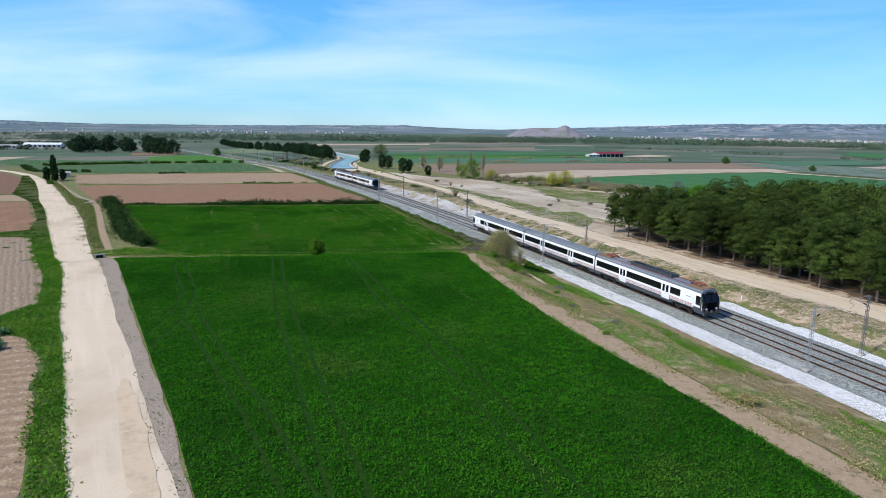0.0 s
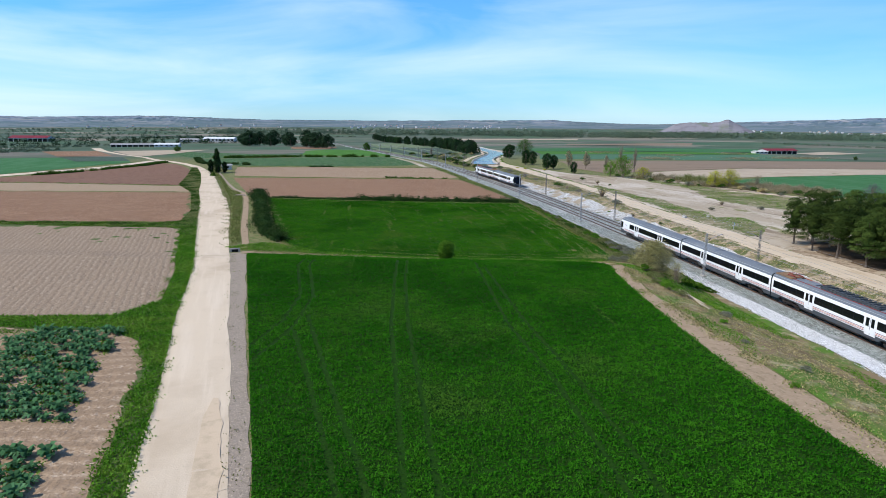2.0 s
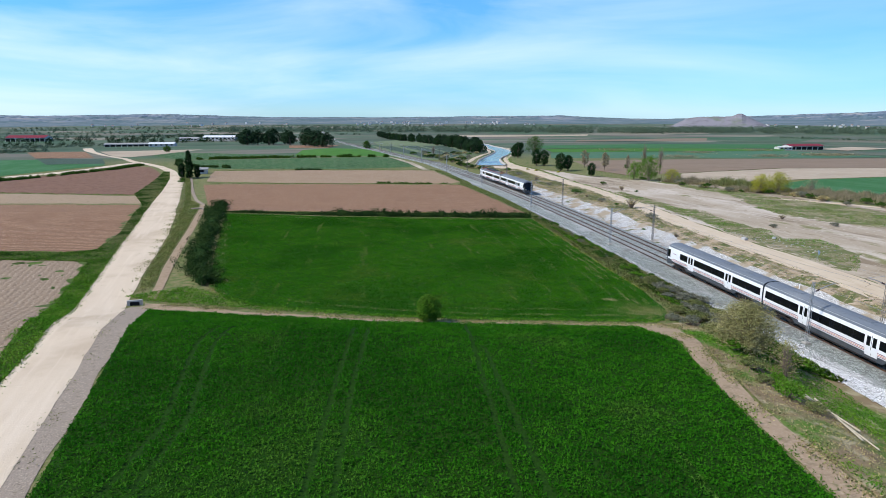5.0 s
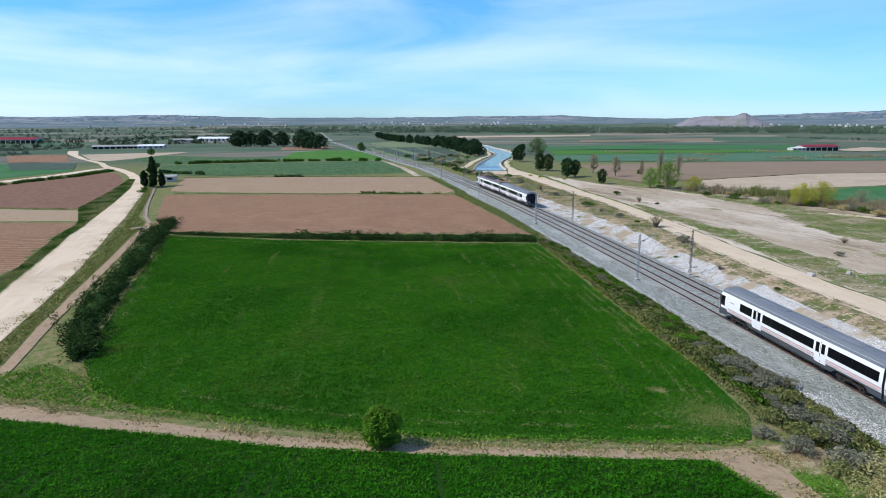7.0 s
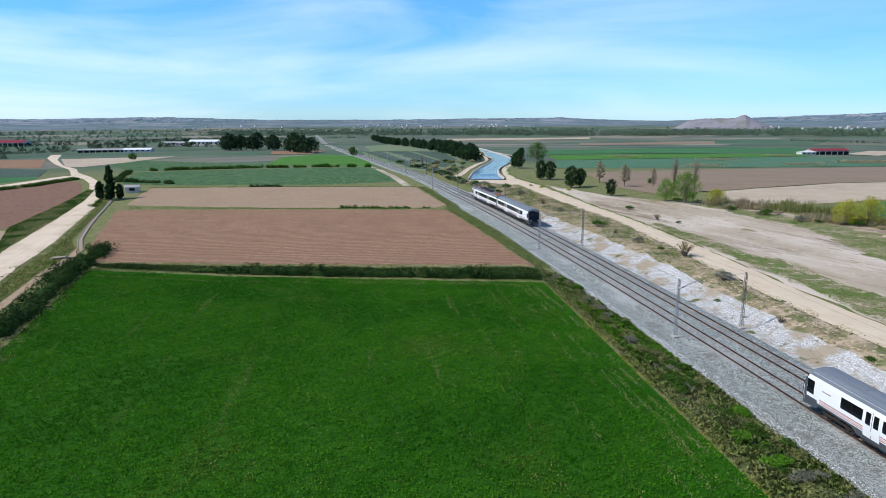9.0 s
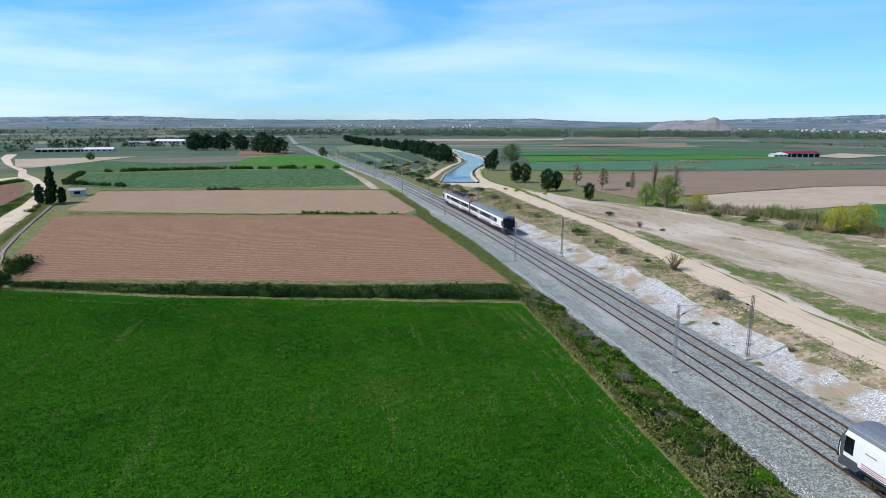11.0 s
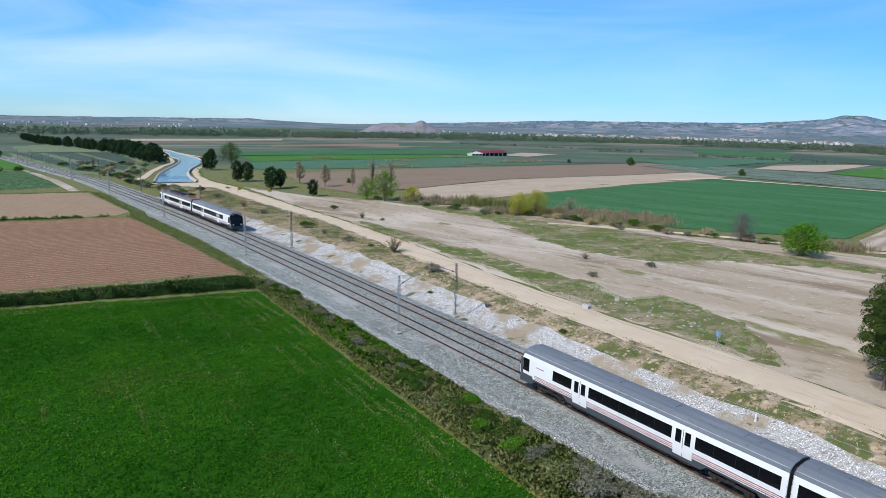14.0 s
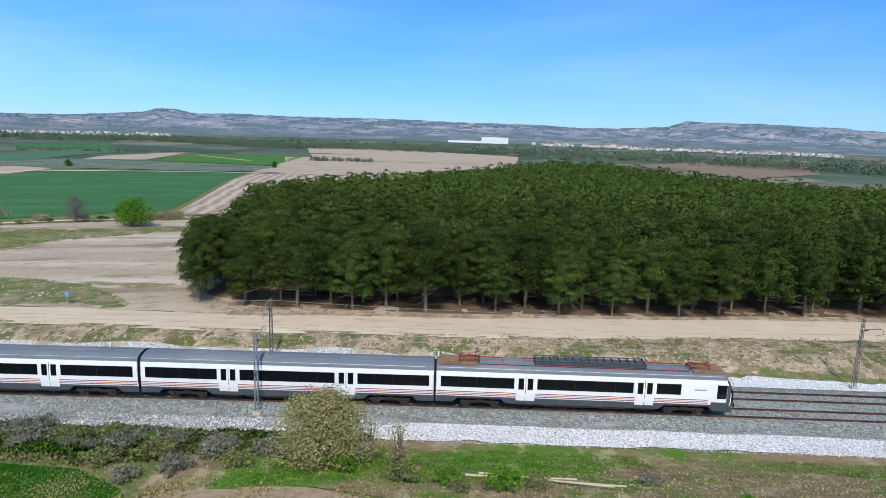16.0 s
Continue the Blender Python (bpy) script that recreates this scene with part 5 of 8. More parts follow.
# ---------------------------------------------------------------- trees
def tufts(rng, centres, radii, count, size, flat=0.58):
    """Corners of needle tufts: small pointed triangles that face outwards all over rounded clumps."""
    centres, radii = np.asarray(centres, float), np.asarray(radii, float)
    which = np.repeat(np.arange(len(centres)), count)
    n = len(which)
    out = rng.normal(size=(n, 3))
    out[:, 2] = np.where(out[:, 2] < -0.25, -out[:, 2], out[:, 2])
    out /= np.linalg.norm(out, axis=1)[:, None]
    pos = centres[which] + out * (radii[which] * rng.uniform(0.86, 1.06, n))[:, None] * np.array((1, 1, flat))
    nor = out + rng.normal(scale=0.24, size=(n, 3)) + np.array((0, 0, 0.15))
    nor /= np.linalg.norm(nor, axis=1)[:, None]
    a = np.cross(nor, rng.normal(size=(n, 3)))
    a /= np.linalg.norm(a, axis=1)[:, None]
    b = np.cross(nor, a)
    s = (size * rng.uniform(0.6, 1.4, n))[:, None]
    shade = out + rng.normal(scale=0.16, size=(n, 3)) + np.array((0, 0, 0.12))
    shade /= np.linalg.norm(shade, axis=1)[:, None]
    corners = np.stack((pos + a * s * 1.5 + out * s * 0.45, pos - a * s * 0.7 + b * s * 0.62, pos - a * s * 0.7 - b * s * 0.62), axis=1)
    return corners, np.repeat(shade[:, None, :], 3, axis=1)


def crown_core(centre, wide, tall, seed):
    """The dense inner body of a crown: an uneven closed hull, well inside the tufts."""
    bm = bmesh.new()
    bmesh.ops.create_icosphere(bm, subdivisions=2, radius=1.0)
    for v in bm.verts:
        v.co *= 1 + 0.35 * noise.noise(v.co * 1.7 + Vector((seed, 0, 0)))
        v.co = Vector((v.co.x * wide, v.co.y * wide, v.co.z * tall)) + Vector(centre)
    bm.normal_update()
    rows, nors = np.array([[v.co[:] for v in f.verts] for f in bm.faces]), np.array([[v.normal[:] for v in f.verts] for f in bm.faces])
    bm.free()
    return rows, nors


def pine_meshes(seed, tall, clumps=54, count=230, size=0.078):
    rng = np.random.default_rng(seed)
    bm = bmesh.new()
    lean = rng.normal(scale=0.3, size=2)
    pts = [(lean[0] * k * k, lean[1] * k * k, tall * 0.9 * k) for k in (0, 0.15, 0.35, 0.6, 0.85, 1.0)]
    tube(bm, pts, [0.20, 0.16, 0.14, 0.10, 0.06, 0.02], 8)
    centres, radii = [], []
    base = tall * rng.uniform(0.20, 0.27)
    span = tall * 0.94 - base
    skew = rng.uniform(0, 6.3)
    for i in range(clumps):
        k = (i + rng.uniform(0, 1)) / clumps
        z = base + span * k
        a = i * 2.4 + rng.uniform(-0.5, 0.5)
        reach = tall * 0.25 * math.sqrt(max(0.02, 1 - ((k - 0.30) / 0.72) ** 2)) * (1 + 0.16 * math.cos(a - skew))
        r = reach * (1 - 0.75 * rng.uniform(0, 1) ** 3) * rng.uniform(0.85, 1.06)
        c = np.array((math.cos(a) * r + lean[0] * k, math.sin(a) * r + lean[1] * k, z + rng.uniform(-0.4, 0.4)))
        centres.append(c)
        radii.append(rng.uniform(0.62, 1.22) * tall / 9.5)
        if r > 0.8 and k < 0.5:
            tube(bm, [(lean[0] * k * k, lean[1] * k * k, z - 0.6), (c[0] * 0.5, c[1] * 0.5, z - 0.35), tuple(c)], [0.05, 0.035, 0.012], 4, False)
    for q in range(6):
        a, z = rng.uniform(0, 6.3), base * rng.uniform(0.5, 0.95)
        tube(bm, [(0, 0, z), (0.9 * math.cos(a), 0.9 * math.sin(a), z + 0.1), (1.7 * math.cos(a), 1.7 * math.sin(a), z - 0.1)], [0.03, 0.02, 0.006], 4, False)
    trunk = bpy.data.meshes.new("trunk")
    bm.to_mesh(trunk)
    bm.free()
    core = crown_core((lean[0] * 0.4, lean[1] * 0.4, base + span * 0.46), tall * 0.115, span * 0.34, seed)
    outer = tufts(rng, centres, radii, count, size)
    return trunk, quads("crown", np.concatenate((outer[0], core[0])), 3, np.concatenate((outer[1], core[1])))


def round_tree_meshes(seed, tall, wide, count=34, per=60, leaf=0.11, stem=0.12, base=0.18):
    rng = np.random.default_rng(seed)
    bm = bmesh.new()
    centres, radii = [], []
    stems = 3 if base < 0.15 else 1
    for s in range(stems):
        a = s * 2.1
        tube(bm, [(0.15 * math.cos(a) * (stems > 1), 0.15 * math.sin(a) * (stems > 1), 0), (0.3 * math.cos(a), 0.3 * math.sin(a), tall * 0.4), (0.5 * math.cos(a), 0.5 * math.sin(a), tall * 0.8)], [stem, stem * 0.7, stem * 0.2], 7)
    for i in range(count):
        k = (i + 0.5) / count
        z = tall * (base + (1 - base) * (0.08 + 0.88 * k))
        r = wide * math.sqrt(max(0.05, 1 - (2 * (k - 0.42)) ** 2 * 0.8)) * rng.uniform(0.35, 1.0)
        a = i * 2.4 + rng.uniform(-0.5, 0.5)
        centres.append((math.cos(a) * r, math.sin(a) * r, z))
        radii.append(wide * rng.uniform(0.24, 0.42))
        tube(bm, [(0, 0, z * 0.55), (math.cos(a) * r * 0.6, math.sin(a) * r * 0.6, z * 0.85), centres[-1]], [stem * 0.4, stem * 0.25, 0.008], 4, False)
    trunk = bpy.data.meshes.new("trunk")
    bm.to_mesh(trunk)
    bm.free()
    return trunk, quads("crown", leaves(rng, centres, radii, per, leaf))


def tree(name, meshes, bark, leaf, label, category, group, x, y, scale=1.0, turn=0.0, wide=1.0, sink=0.05):
    m = pose(x, y, height(x, y) - sink, 0, 0, turn) @ Matrix.Diagonal((scale * wide, scale * wide, scale, 1))
    t = thing(name, label, category, group, m=m)
    part("trunk", meshes[0], bark, t)
    part("crown", meshes[1], leaf, t)
    return t


PINES = [pine_meshes(10 + k, (8.6, 9.3, 9.0, 9.8, 8.2, 9.5, 8.9)[k]) for k in range(7)]
PINES_PLAIN = [pine_meshes(20 + k, (8.8, 9.5, 9.0, 9.9, 8.5)[k], 40, 92, 0.13) for k in range(5)]
rng = np.random.default_rng(5)
spots = []
cand = rng.uniform((58, -60), (265, 185), (40000, 2))
cand = cand[inside(FOREST, cand[:, 0], cand[:, 1])]
taken = np.zeros((0, 2))
for p in cand:
    if not len(taken) or np.min(np.sum((taken - p) ** 2, axis=1)) > (13.0 if p[0] < 92 else 14.0):
        taken = np.vstack((taken, p))
spots = [(float(x), float(y)) for x, y in taken]
spots.sort(key=lambda p: math.hypot(p[0] - 20, (p[1] - 110) * 0.8))
for i, (x, y) in enumerate(spots[:290]):
    tree("pine_tree", PINES[i % 7] if i < 46 else PINES_PLAIN[i % 5], M_BARK, M_PINE, "tall dark green pine with a bare grey trunk", "pine tree", "pines of the planted wood", x, y, rng.uniform(0.82, 1.24) + 0.16 * noise.noise((x * 0.05, y * 0.05, 3)), rng.uniform(0, 360), rng.uniform(0.9, 1.15))
rest_v = []
for x, y in spots[290:]:
    tall = rng.uniform(8.6, 11.3) + 3.5 * math.exp(-((x - 245) ** 2 + (y - 100) ** 2) / 3600)
    n = 13
    k = (np.arange(n) + rng.uniform(0, 1, n)) / n
    a, r = np.arange(n) * 2.4 + rng.uniform(0, 6), tall * 0.25 * np.sqrt(np.maximum(0.02, 1 - ((k - 0.25) / 0.76) ** 2))
    cs = np.stack((x + np.cos(a) * r * 0.85, y + np.sin(a) * r * 0.85, height(x, y) + tall * (0.34 + 0.60 * k)), axis=1)
    rest_v.append(tufts(rng, cs, rng.uniform(0.85, 1.35, n), 24, 0.30))
    rest_v.append(crown_core((x, y, height(x, y) + tall * 0.6), tall * 0.125, tall * 0.26, x))
far_pines = part("far_pines", quads("far_pines", np.concatenate([v for v, _ in rest_v]), 3, np.concatenate([n for _, n in rest_v])), M_PINE, None)
tagged(far_pines, "dense dark green canopy of the pine wood", "pine wood", kind="stuff")


# ---------------------------------------------------------------- land heights for many points at once
LX, LY = np.arange(-80.0, 142.0, 2.0), np.arange(20.0, 340.0, 2.0)
LZ = np.array([[height(x, y) for x in LX] for y in LY])


def heights(x, y):
    i, j = np.clip((x - LX[0]) / 2, 0, len(LX) - 1.001), np.clip((y - LY[0]) / 2, 0, len(LY) - 1.001)
    a, b = i.astype(int), j.astype(int)
    u, v = i - a, j - b
    return (LZ[b, a] * (1 - u) + LZ[b, a + 1] * u) * (1 - v) + (LZ[b + 1, a] * (1 - u) + LZ[b + 1, a + 1] * u) * v


def scatter(rng, poly, per_m2):
    xs, ys = [p[0] for p in poly], [p[1] for p in poly]
    n = int((max(xs) - min(xs)) * (max(ys) - min(ys)) * per_m2)
    x, y = rng.uniform(min(xs), max(xs), n), rng.uniform(min(ys), max(ys), n)
    keep = inside(poly, x, y)
    return x[keep], y[keep]


def to_line(x, y, line):
    best = np.full(len(x), 1e9)
    for (x0, y0), (x1, y1) in zip(line, line[1:]):
        dx, dy = x1 - x0, y1 - y0
        t = np.clip(((x - x0) * dx + (y - y0) * dy) / (dx * dx + dy * dy), 0, 1)
        best = np.minimum(best, np.hypot(x - x0 - t * dx, y - y0 - t * dy))
    return best


def blades(rng, x, y, z, size, upright=0.6, long=1.6):
    """One leaf blade at each point, leaning at random."""
    n = len(x)
    pos = np.stack((x, y, z), axis=1)
    nor = rng.normal(scale=0.75, size=(n, 3))
    nor[:, 2] = np.abs(nor[:, 2]) + (1 - upright)
    nor /= np.linalg.norm(nor, axis=1)[:, None]
    a = np.cross(nor, rng.normal(size=(n, 3)))
    a /= np.linalg.norm(a, axis=1)[:, None]
    b = np.cross(nor, a)
    s = (size * rng.uniform(0.65, 1.35, n))[:, None] if np.isscalar(size) else (size * rng.uniform(0.65, 1.35, n))[:, None]
    return np.stack((pos - a * s * long, pos - b * s * 0.42, pos + a * s * long, pos + b * s * 0.42), axis=1)


def spikes(rng, x, y, z, size, long=2.0):
    """One narrow pointed leaf at each point, rising and leaning at random."""
    n = len(x)
    pos = np.stack((x, y, z), axis=1)
    way = rng.normal(scale=0.9, size=(n, 3))
    way[:, 2] = np.abs(way[:, 2]) * 0.6 + 0.25
    way /= np.linalg.norm(way, axis=1)[:, None]
    side = np.cross(way, rng.normal(size=(n, 3)))
    side /= np.linalg.norm(side, axis=1)[:, None]
    s = (size * rng.uniform(0.65, 1.35, n))[:, None]
    return np.stack((pos - side * s * 0.6, pos + side * s * 0.6, pos + way * s * long), axis=1)


def stuff(name, verts, mat, label, category, soft=False):
    """Many small blades as one thing. soft: shaded as a mat of grass, whose blades on the whole face upwards."""
    normals = None
    if soft:
        way = np.random.default_rng(len(verts)).normal(scale=0.45, size=(len(verts), 3)) + np.array((0, 0, 1.0))
        normals = np.repeat((way / np.linalg.norm(way, axis=1)[:, None])[:, None, :], verts.shape[1], axis=1)
    return tagged(part(name, quads(name, verts, verts.shape[1], normals), mat, None), label, category, kind="stuff")


# ---------------------------------------------------------------- crop fields
FIELD1 = [(-9.5, 50), (-13.2, 60.7), (-18.3, 74), (-29.6, 104), (-39.6, 130.4), (-37, 129.3), (-24, 127.6), (-13.8, 126), (0.5, 125.2), (18, 126.2), (20.3, 118), (20.6, 109), (21.8, 94), (23.2, 82),
          (24.4, 74), (26.2, 65.6), (28.1, 57.4), (30, 44), (33, 25), (36, 0), (10.8, 0), (-2.4, 33)]
FIELD2 = [(-31.9, 135.6), (-37.2, 142), (-47, 167), (-61.5, 206), (-37.3, 203.4), (-15.2, 203), (11.6, 202.5), (14, 190), (18.3, 167), (21.1, 152.6), (23, 143.5), (24, 135), (22.5, 130.6), (0, 129.2), (-14, 130.6), (-28, 133.6)]
TRAMS = [[(-1, 45), (-4.7, 68), (-8.1, 87.8), (-10.3, 106.5), (-11.8, 121)], [(1.5, 45), (-1.6, 61.6), (-6.3, 88), (-8.9, 106.6), (-10.3, 121)], [(-0.4, 124), (4.1, 90.5), (7.8, 74), (9.7, 62.5), (12, 45)],
         [(1.8, 115), (5.9, 91.5), (9.6, 75), (11.8, 62.5), (14, 45)], [(-24.5, 120), (-24, 114), (-19.2, 98.3), (-18.2, 87), (-19.2, 77)], [(-26, 120), (-25.7, 114), (-20.8, 98.2), (-19.9, 88.5), (-20.7, 81)],
         [(-17.8, 90.4), (-11, 72.6), (-6.5, 61.2), (-1, 45)], [(-17.8, 85.4), (-12.7, 72.5), (-8.3, 61), (-3, 45)]]
rng = np.random.default_rng(21)
structure("crop_bed_near", drape(FIELD1, 0.10, 2.5), M_CROP_GROUND, "green ground under the large field's crop, coloured dark as in shade")
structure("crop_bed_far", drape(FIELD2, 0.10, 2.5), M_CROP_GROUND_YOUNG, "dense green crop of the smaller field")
for name, poly, dens, mat, word in (("crop_near", FIELD1, 88, M_CROP, "large"), ("crop_far", FIELD2, 74, M_CROP_YOUNG, "smaller")):
    x, y = scatter(rng, poly, dens)
    if name == "crop_near":
        keep = (y > 33) & ((np.min([to_line(x, y, t) for t in TRAMS], axis=0) > 0.23) | (rng.uniform(size=len(x)) < 0.03))
    else:
        thin = np.array([noise.noise((a * 0.09, b * 0.16, 7.7)) for a, b in zip(x[::5], y[::5])]).repeat(5)[:len(x)]
        thin = np.pad(thin, (0, len(x) - len(thin)))
        edge = np.clip((to_line(x, y, poly + poly[:1]) - 0.2) / 1.2, 0.5, 1)
        corner = np.clip((np.hypot(x - 22.5, y - 133.5) - 1.0) / 6, 0.12, 1) * np.where(np.hypot(x - 17.8, y - 139.1) < 0.8, 0.1, 1.0)
        keep = rng.uniform(size=len(x)) < np.where(thin > 0.36, 0.75, 1.0) * edge * corner
        dry = (thin > 0.36) & (rng.uniform(size=len(x)) < 0.05)
        stuff("dry_stems", spikes(rng, x[dry], y[dry], heights(x[dry], y[dry]) + 0.2, 0.036), M_DRYGRASS, "pale dry stems where the green crop is thin", "stubble")
    x, y = x[keep], y[keep]
    lump = np.sin(x * 2.1 + 1.3 * np.sin(y * 1.7)) * np.sin(y * 2.4 + 1.1 * np.sin(x * 1.3))
    z = heights(x, y) + rng.uniform(0.08, 0.24, len(x)) + 0.09 * lump
    gap = (lump > -0.42) | (rng.uniform(size=len(x)) < (0.8 if name == "crop_near" else 0.5))
    x, y, z = x[gap], y[gap], z[gap]
    stuff(name, spikes(rng, x, y, z, 0.088 if name == "crop_near" else 0.08), mat, "dense low green crop covering the %s field" % word, "crop")

x, y = np.concatenate((rng.normal(20.8, 2.0, 4500), rng.normal(17.8, 0.5, 500))), np.concatenate((rng.normal(134.3, 1.7, 4500), rng.normal(139.1, 0.35, 500)))
stuff("corner_stubble", spikes(rng, x, y, heights(x, y) + 0.12, 0.042), M_DRYGRASS, "dry pale stubble at the corner of the small field", "stubble")

# ---------------------------------------------------------------- artichoke plot
sheet("plot_soil", [(-110, 56), (-110, 84), (-50, 84), (-36, 84), (-32.3, 82), (-28.2, 75.3), (-24.9, 65.9), (-21.4, 56.2), (-18, 47), (-15, 38), (-60, 30), (-110, 30)], M_SOIL_PALE, "dry tilled earth of a vegetable plot", 0.075, worn=0.5)
rng = np.random.default_rng(31)
def rosette(seed):
    """Long arching leaves round a low heart, each a bent blade of three pieces."""
    rng = np.random.default_rng(seed)
    v = []
    for k in range(26):
        a, reach, rise = k * 2.4 + rng.uniform(-0.3, 0.3), rng.uniform(0.35, 0.8), rng.uniform(0.3, 0.62)
        d, s = np.array((math.cos(a), math.sin(a), 0)), np.array((-math.sin(a), math.cos(a), 0))
        row = [(0.05, 0.05, 0.04), (0.35, 0.8, 0.10), (0.75, 1.0, 0.12), (1.0, 0.72, 0.02)]
        for (t0, h0, w0), (t1, h1, w1) in zip(row, row[1:]):
            p, q = d * reach * t0 + np.array((0, 0, rise * h0)), d * reach * t1 + np.array((0, 0, rise * h1))
            v.append((p - s * w0, p + s * w0, q + s * w1, q - s * w1))
    return quads("leaf_rosette", np.array(v))


ART = [rosette(40 + k) for k in range(4)]
PLOT = [[(-62, 83.4), (-35.2, 83.4), (-30.3, 70.4), (-27.8, 64.5), (-62, 64.5)], [(-62, 61), (-26.8, 61), (-24.7, 56), (-20.7, 46), (-62, 46)]]
spots = []
for poly in PLOT:
    gy0 = min(p[1] for p in poly)
    for r in range(16):
        for k in range(40):
            x, y = -58 + k * 1.12 + rng.uniform(-0.25, 0.25), gy0 + 0.6 + r * 1.5 + rng.uniform(-0.22, 0.22)
            if inside(poly, [x], [y])[0] and rng.uniform() < 0.9:
                spots.append((x, y))
spots.sort(key=lambda p: -p[0])
for k, (x, y) in enumerate(spots[:300]):
    s = rng.uniform(0.85, 1.35)
    t = thing("artichoke_plant", "grey-green artichoke plant in tilled soil", "artichoke plant", "artichokes in the plot", m=pose(x, y, height(x, y) + 0.03, 0, 0, rng.uniform(0, 360)) @ Matrix.Diagonal((s, s, s, 1)))
    part("leaf_rosette", ART[k % 4], M_CABBAGE, t)
x, y = scatter(rng, PLOT[0], 70)
x2, y2 = scatter(rng, PLOT[1], 70)
x, y = np.concatenate((x, x2)), np.concatenate((y, y2))
keep = (np.sin(x * 0.9 + 1.7 * np.sin(y * 0.8)) + np.sin(y * 1.3 + x * 0.4) + 0.5 * rng.normal(size=len(x)) > 0.15) & (x > -52)
x, y = x[keep], y[keep]
stuff("plot_weeds", spikes(rng, x, y, heights(x, y) + rng.uniform(0.03, 0.2, len(x)), 0.085), M_GRASS, "green weeds between the artichoke rows", "weeds")

# ---------------------------------------------------------------- verge grass
rng = np.random.default_rng(33)
ribbon = [(-8.5, 30), (-20.4, 60), (-24.1, 69.7), (-31.1, 86.6), (-40.8, 112.6), (-50.2, 133.1), (-57.8, 150.5), (-65.3, 167.5), (-76.8, 194.6), (-92.5, 228.6), (-105.6, 259.7), (-122.7, 297.8), (-138, 328), (-140, 327), (-137.1, 319.7), (-120.6, 278.8),
          (-109.5, 249.6), (-95, 228), (-92, 222.5), (-72, 178.6), (-67.4, 163.8), (-71, 161.6), (-108, 158), (-150, 156.6), (-150, 155.4), (-104, 155.6), (-63, 154.5), (-51, 128.1), (-42, 109.4), (-36.6, 95), (-38.6, 89), (-53, 87.2), (-75, 86.4), (-75, 84.3),
          (-36, 84.2), (-32.2, 82), (-28, 75.3), (-24.7, 65.9), (-21.2, 56.2), (-17.8, 47), (-11.3, 30)]
x, y = scatter(rng, ribbon, 90)
rank = np.clip((y - 125) / 60, 0, 1) > rng.uniform(0.15, 0.85, len(x))
dark = rank & (np.sin(x * 0.5 + 2 * np.sin(y * 0.3)) + rng.normal(scale=0.6, size=len(x)) > 0.2)
for sel, mat, word in ((~rank, M_GRASS, "lush green"), (rank & ~dark, M_SCRUB, "grey-olive"), (dark, M_LEAF_DEEP, "dark green")):
    stuff("verge_grass_west", spikes(rng, x[sel], y[sel], heights(x[sel], y[sel]) + rng.uniform(0.02, 0.28, sel.sum()), 0.1), mat, word + " growth on the verge of the gravel road", "grass")
strips = [[(-46, 136), (-42.5, 134.5), (-30, 132.2), (-14, 129.6), (0, 128.3), (21.5, 129.5), (22.3, 130.6), (0, 129.4), (-14, 130.9), (-28, 134), (-32, 137), (-40, 141)],
          [(-45.6, 138.5), (-50.2, 149.5), (-55.5, 163.5), (-61.7, 179.4), (-72.2, 204.7), (-86.5, 236.3), (-107.5, 280), (-129, 323), (-127, 323), (-105, 279), (-84.8, 236), (-78, 227.3), (-68.8, 205.2), (-60.6, 183.4), (-54.7, 166.7), (-48.9, 151.1), (-44.6, 140.8)],
          [(11.8, 203), (14.3, 190), (18.6, 167), (21.3, 152.6), (23.2, 143.5), (24.2, 135), (26, 131), (34.6, 131), (33.4, 138), (28.5, 160), (22.8, 185), (18.6, 203), (15.4, 216), (11.8, 216)],
          [(-66, 212), (-37, 211), (-12, 212), (11.5, 214.5), (11.7, 204), (-15, 204.2), (-37, 204.5), (-61, 208)],
          [(11.6, 217), (0.3, 258), (-8.7, 287), (-9.3, 298), (-23, 344), (-20, 344), (-6, 298), (-4.5, 287), (5, 258), (14.5, 220)]]
for i, poly in enumerate(strips):
    x, y = scatter(rng, poly, 60)
    stuff("verge_grass", spikes(rng, x, y, heights(x, y) + rng.uniform(0.02, 0.26, len(x)), 0.1), (M_GRASS, M_OLIVE, M_OLIVE, M_BRAMBLE, M_OLIVE)[i], "rough grass on a field edge", "grass", i in (1, 2))
west_bank = [(22.8, 129), (22.8, 118), (23.4, 102), (26, 87.4), (27.8, 77.6), (29.5, 68), (33.3, 50), (37.8, 25), (54, 25), (46.5, 60), (39.8, 95), (36.5, 112), (33.5, 129)]
x, y = scatter(rng, west_bank, 70)
tone = np.array([noise.noise((a * 0.12, b * 0.07, 3.3)) for a, b in zip(x, y)])
d = np.abs(x - np.array([railx(v) for v in y]))
green = (tone + 0.05 * rng.normal(size=len(x)) > 0.20) | ((d < 13) & (tone > -0.08))
for sel, mat, word, name in ((green, M_GRASS, "green", "bank_grass_green"), (~green & (rng.uniform(size=len(x)) < 0.32), M_DRYGRASS, "dry straw-coloured", "bank_grass_dry")):
    stuff(name, spikes(rng, x[sel], y[sel], heights(x[sel], y[sel]) + rng.uniform(0.02, 0.12, sel.sum()), 0.07), mat, word + " grass on the slope beside the railway", "grass")
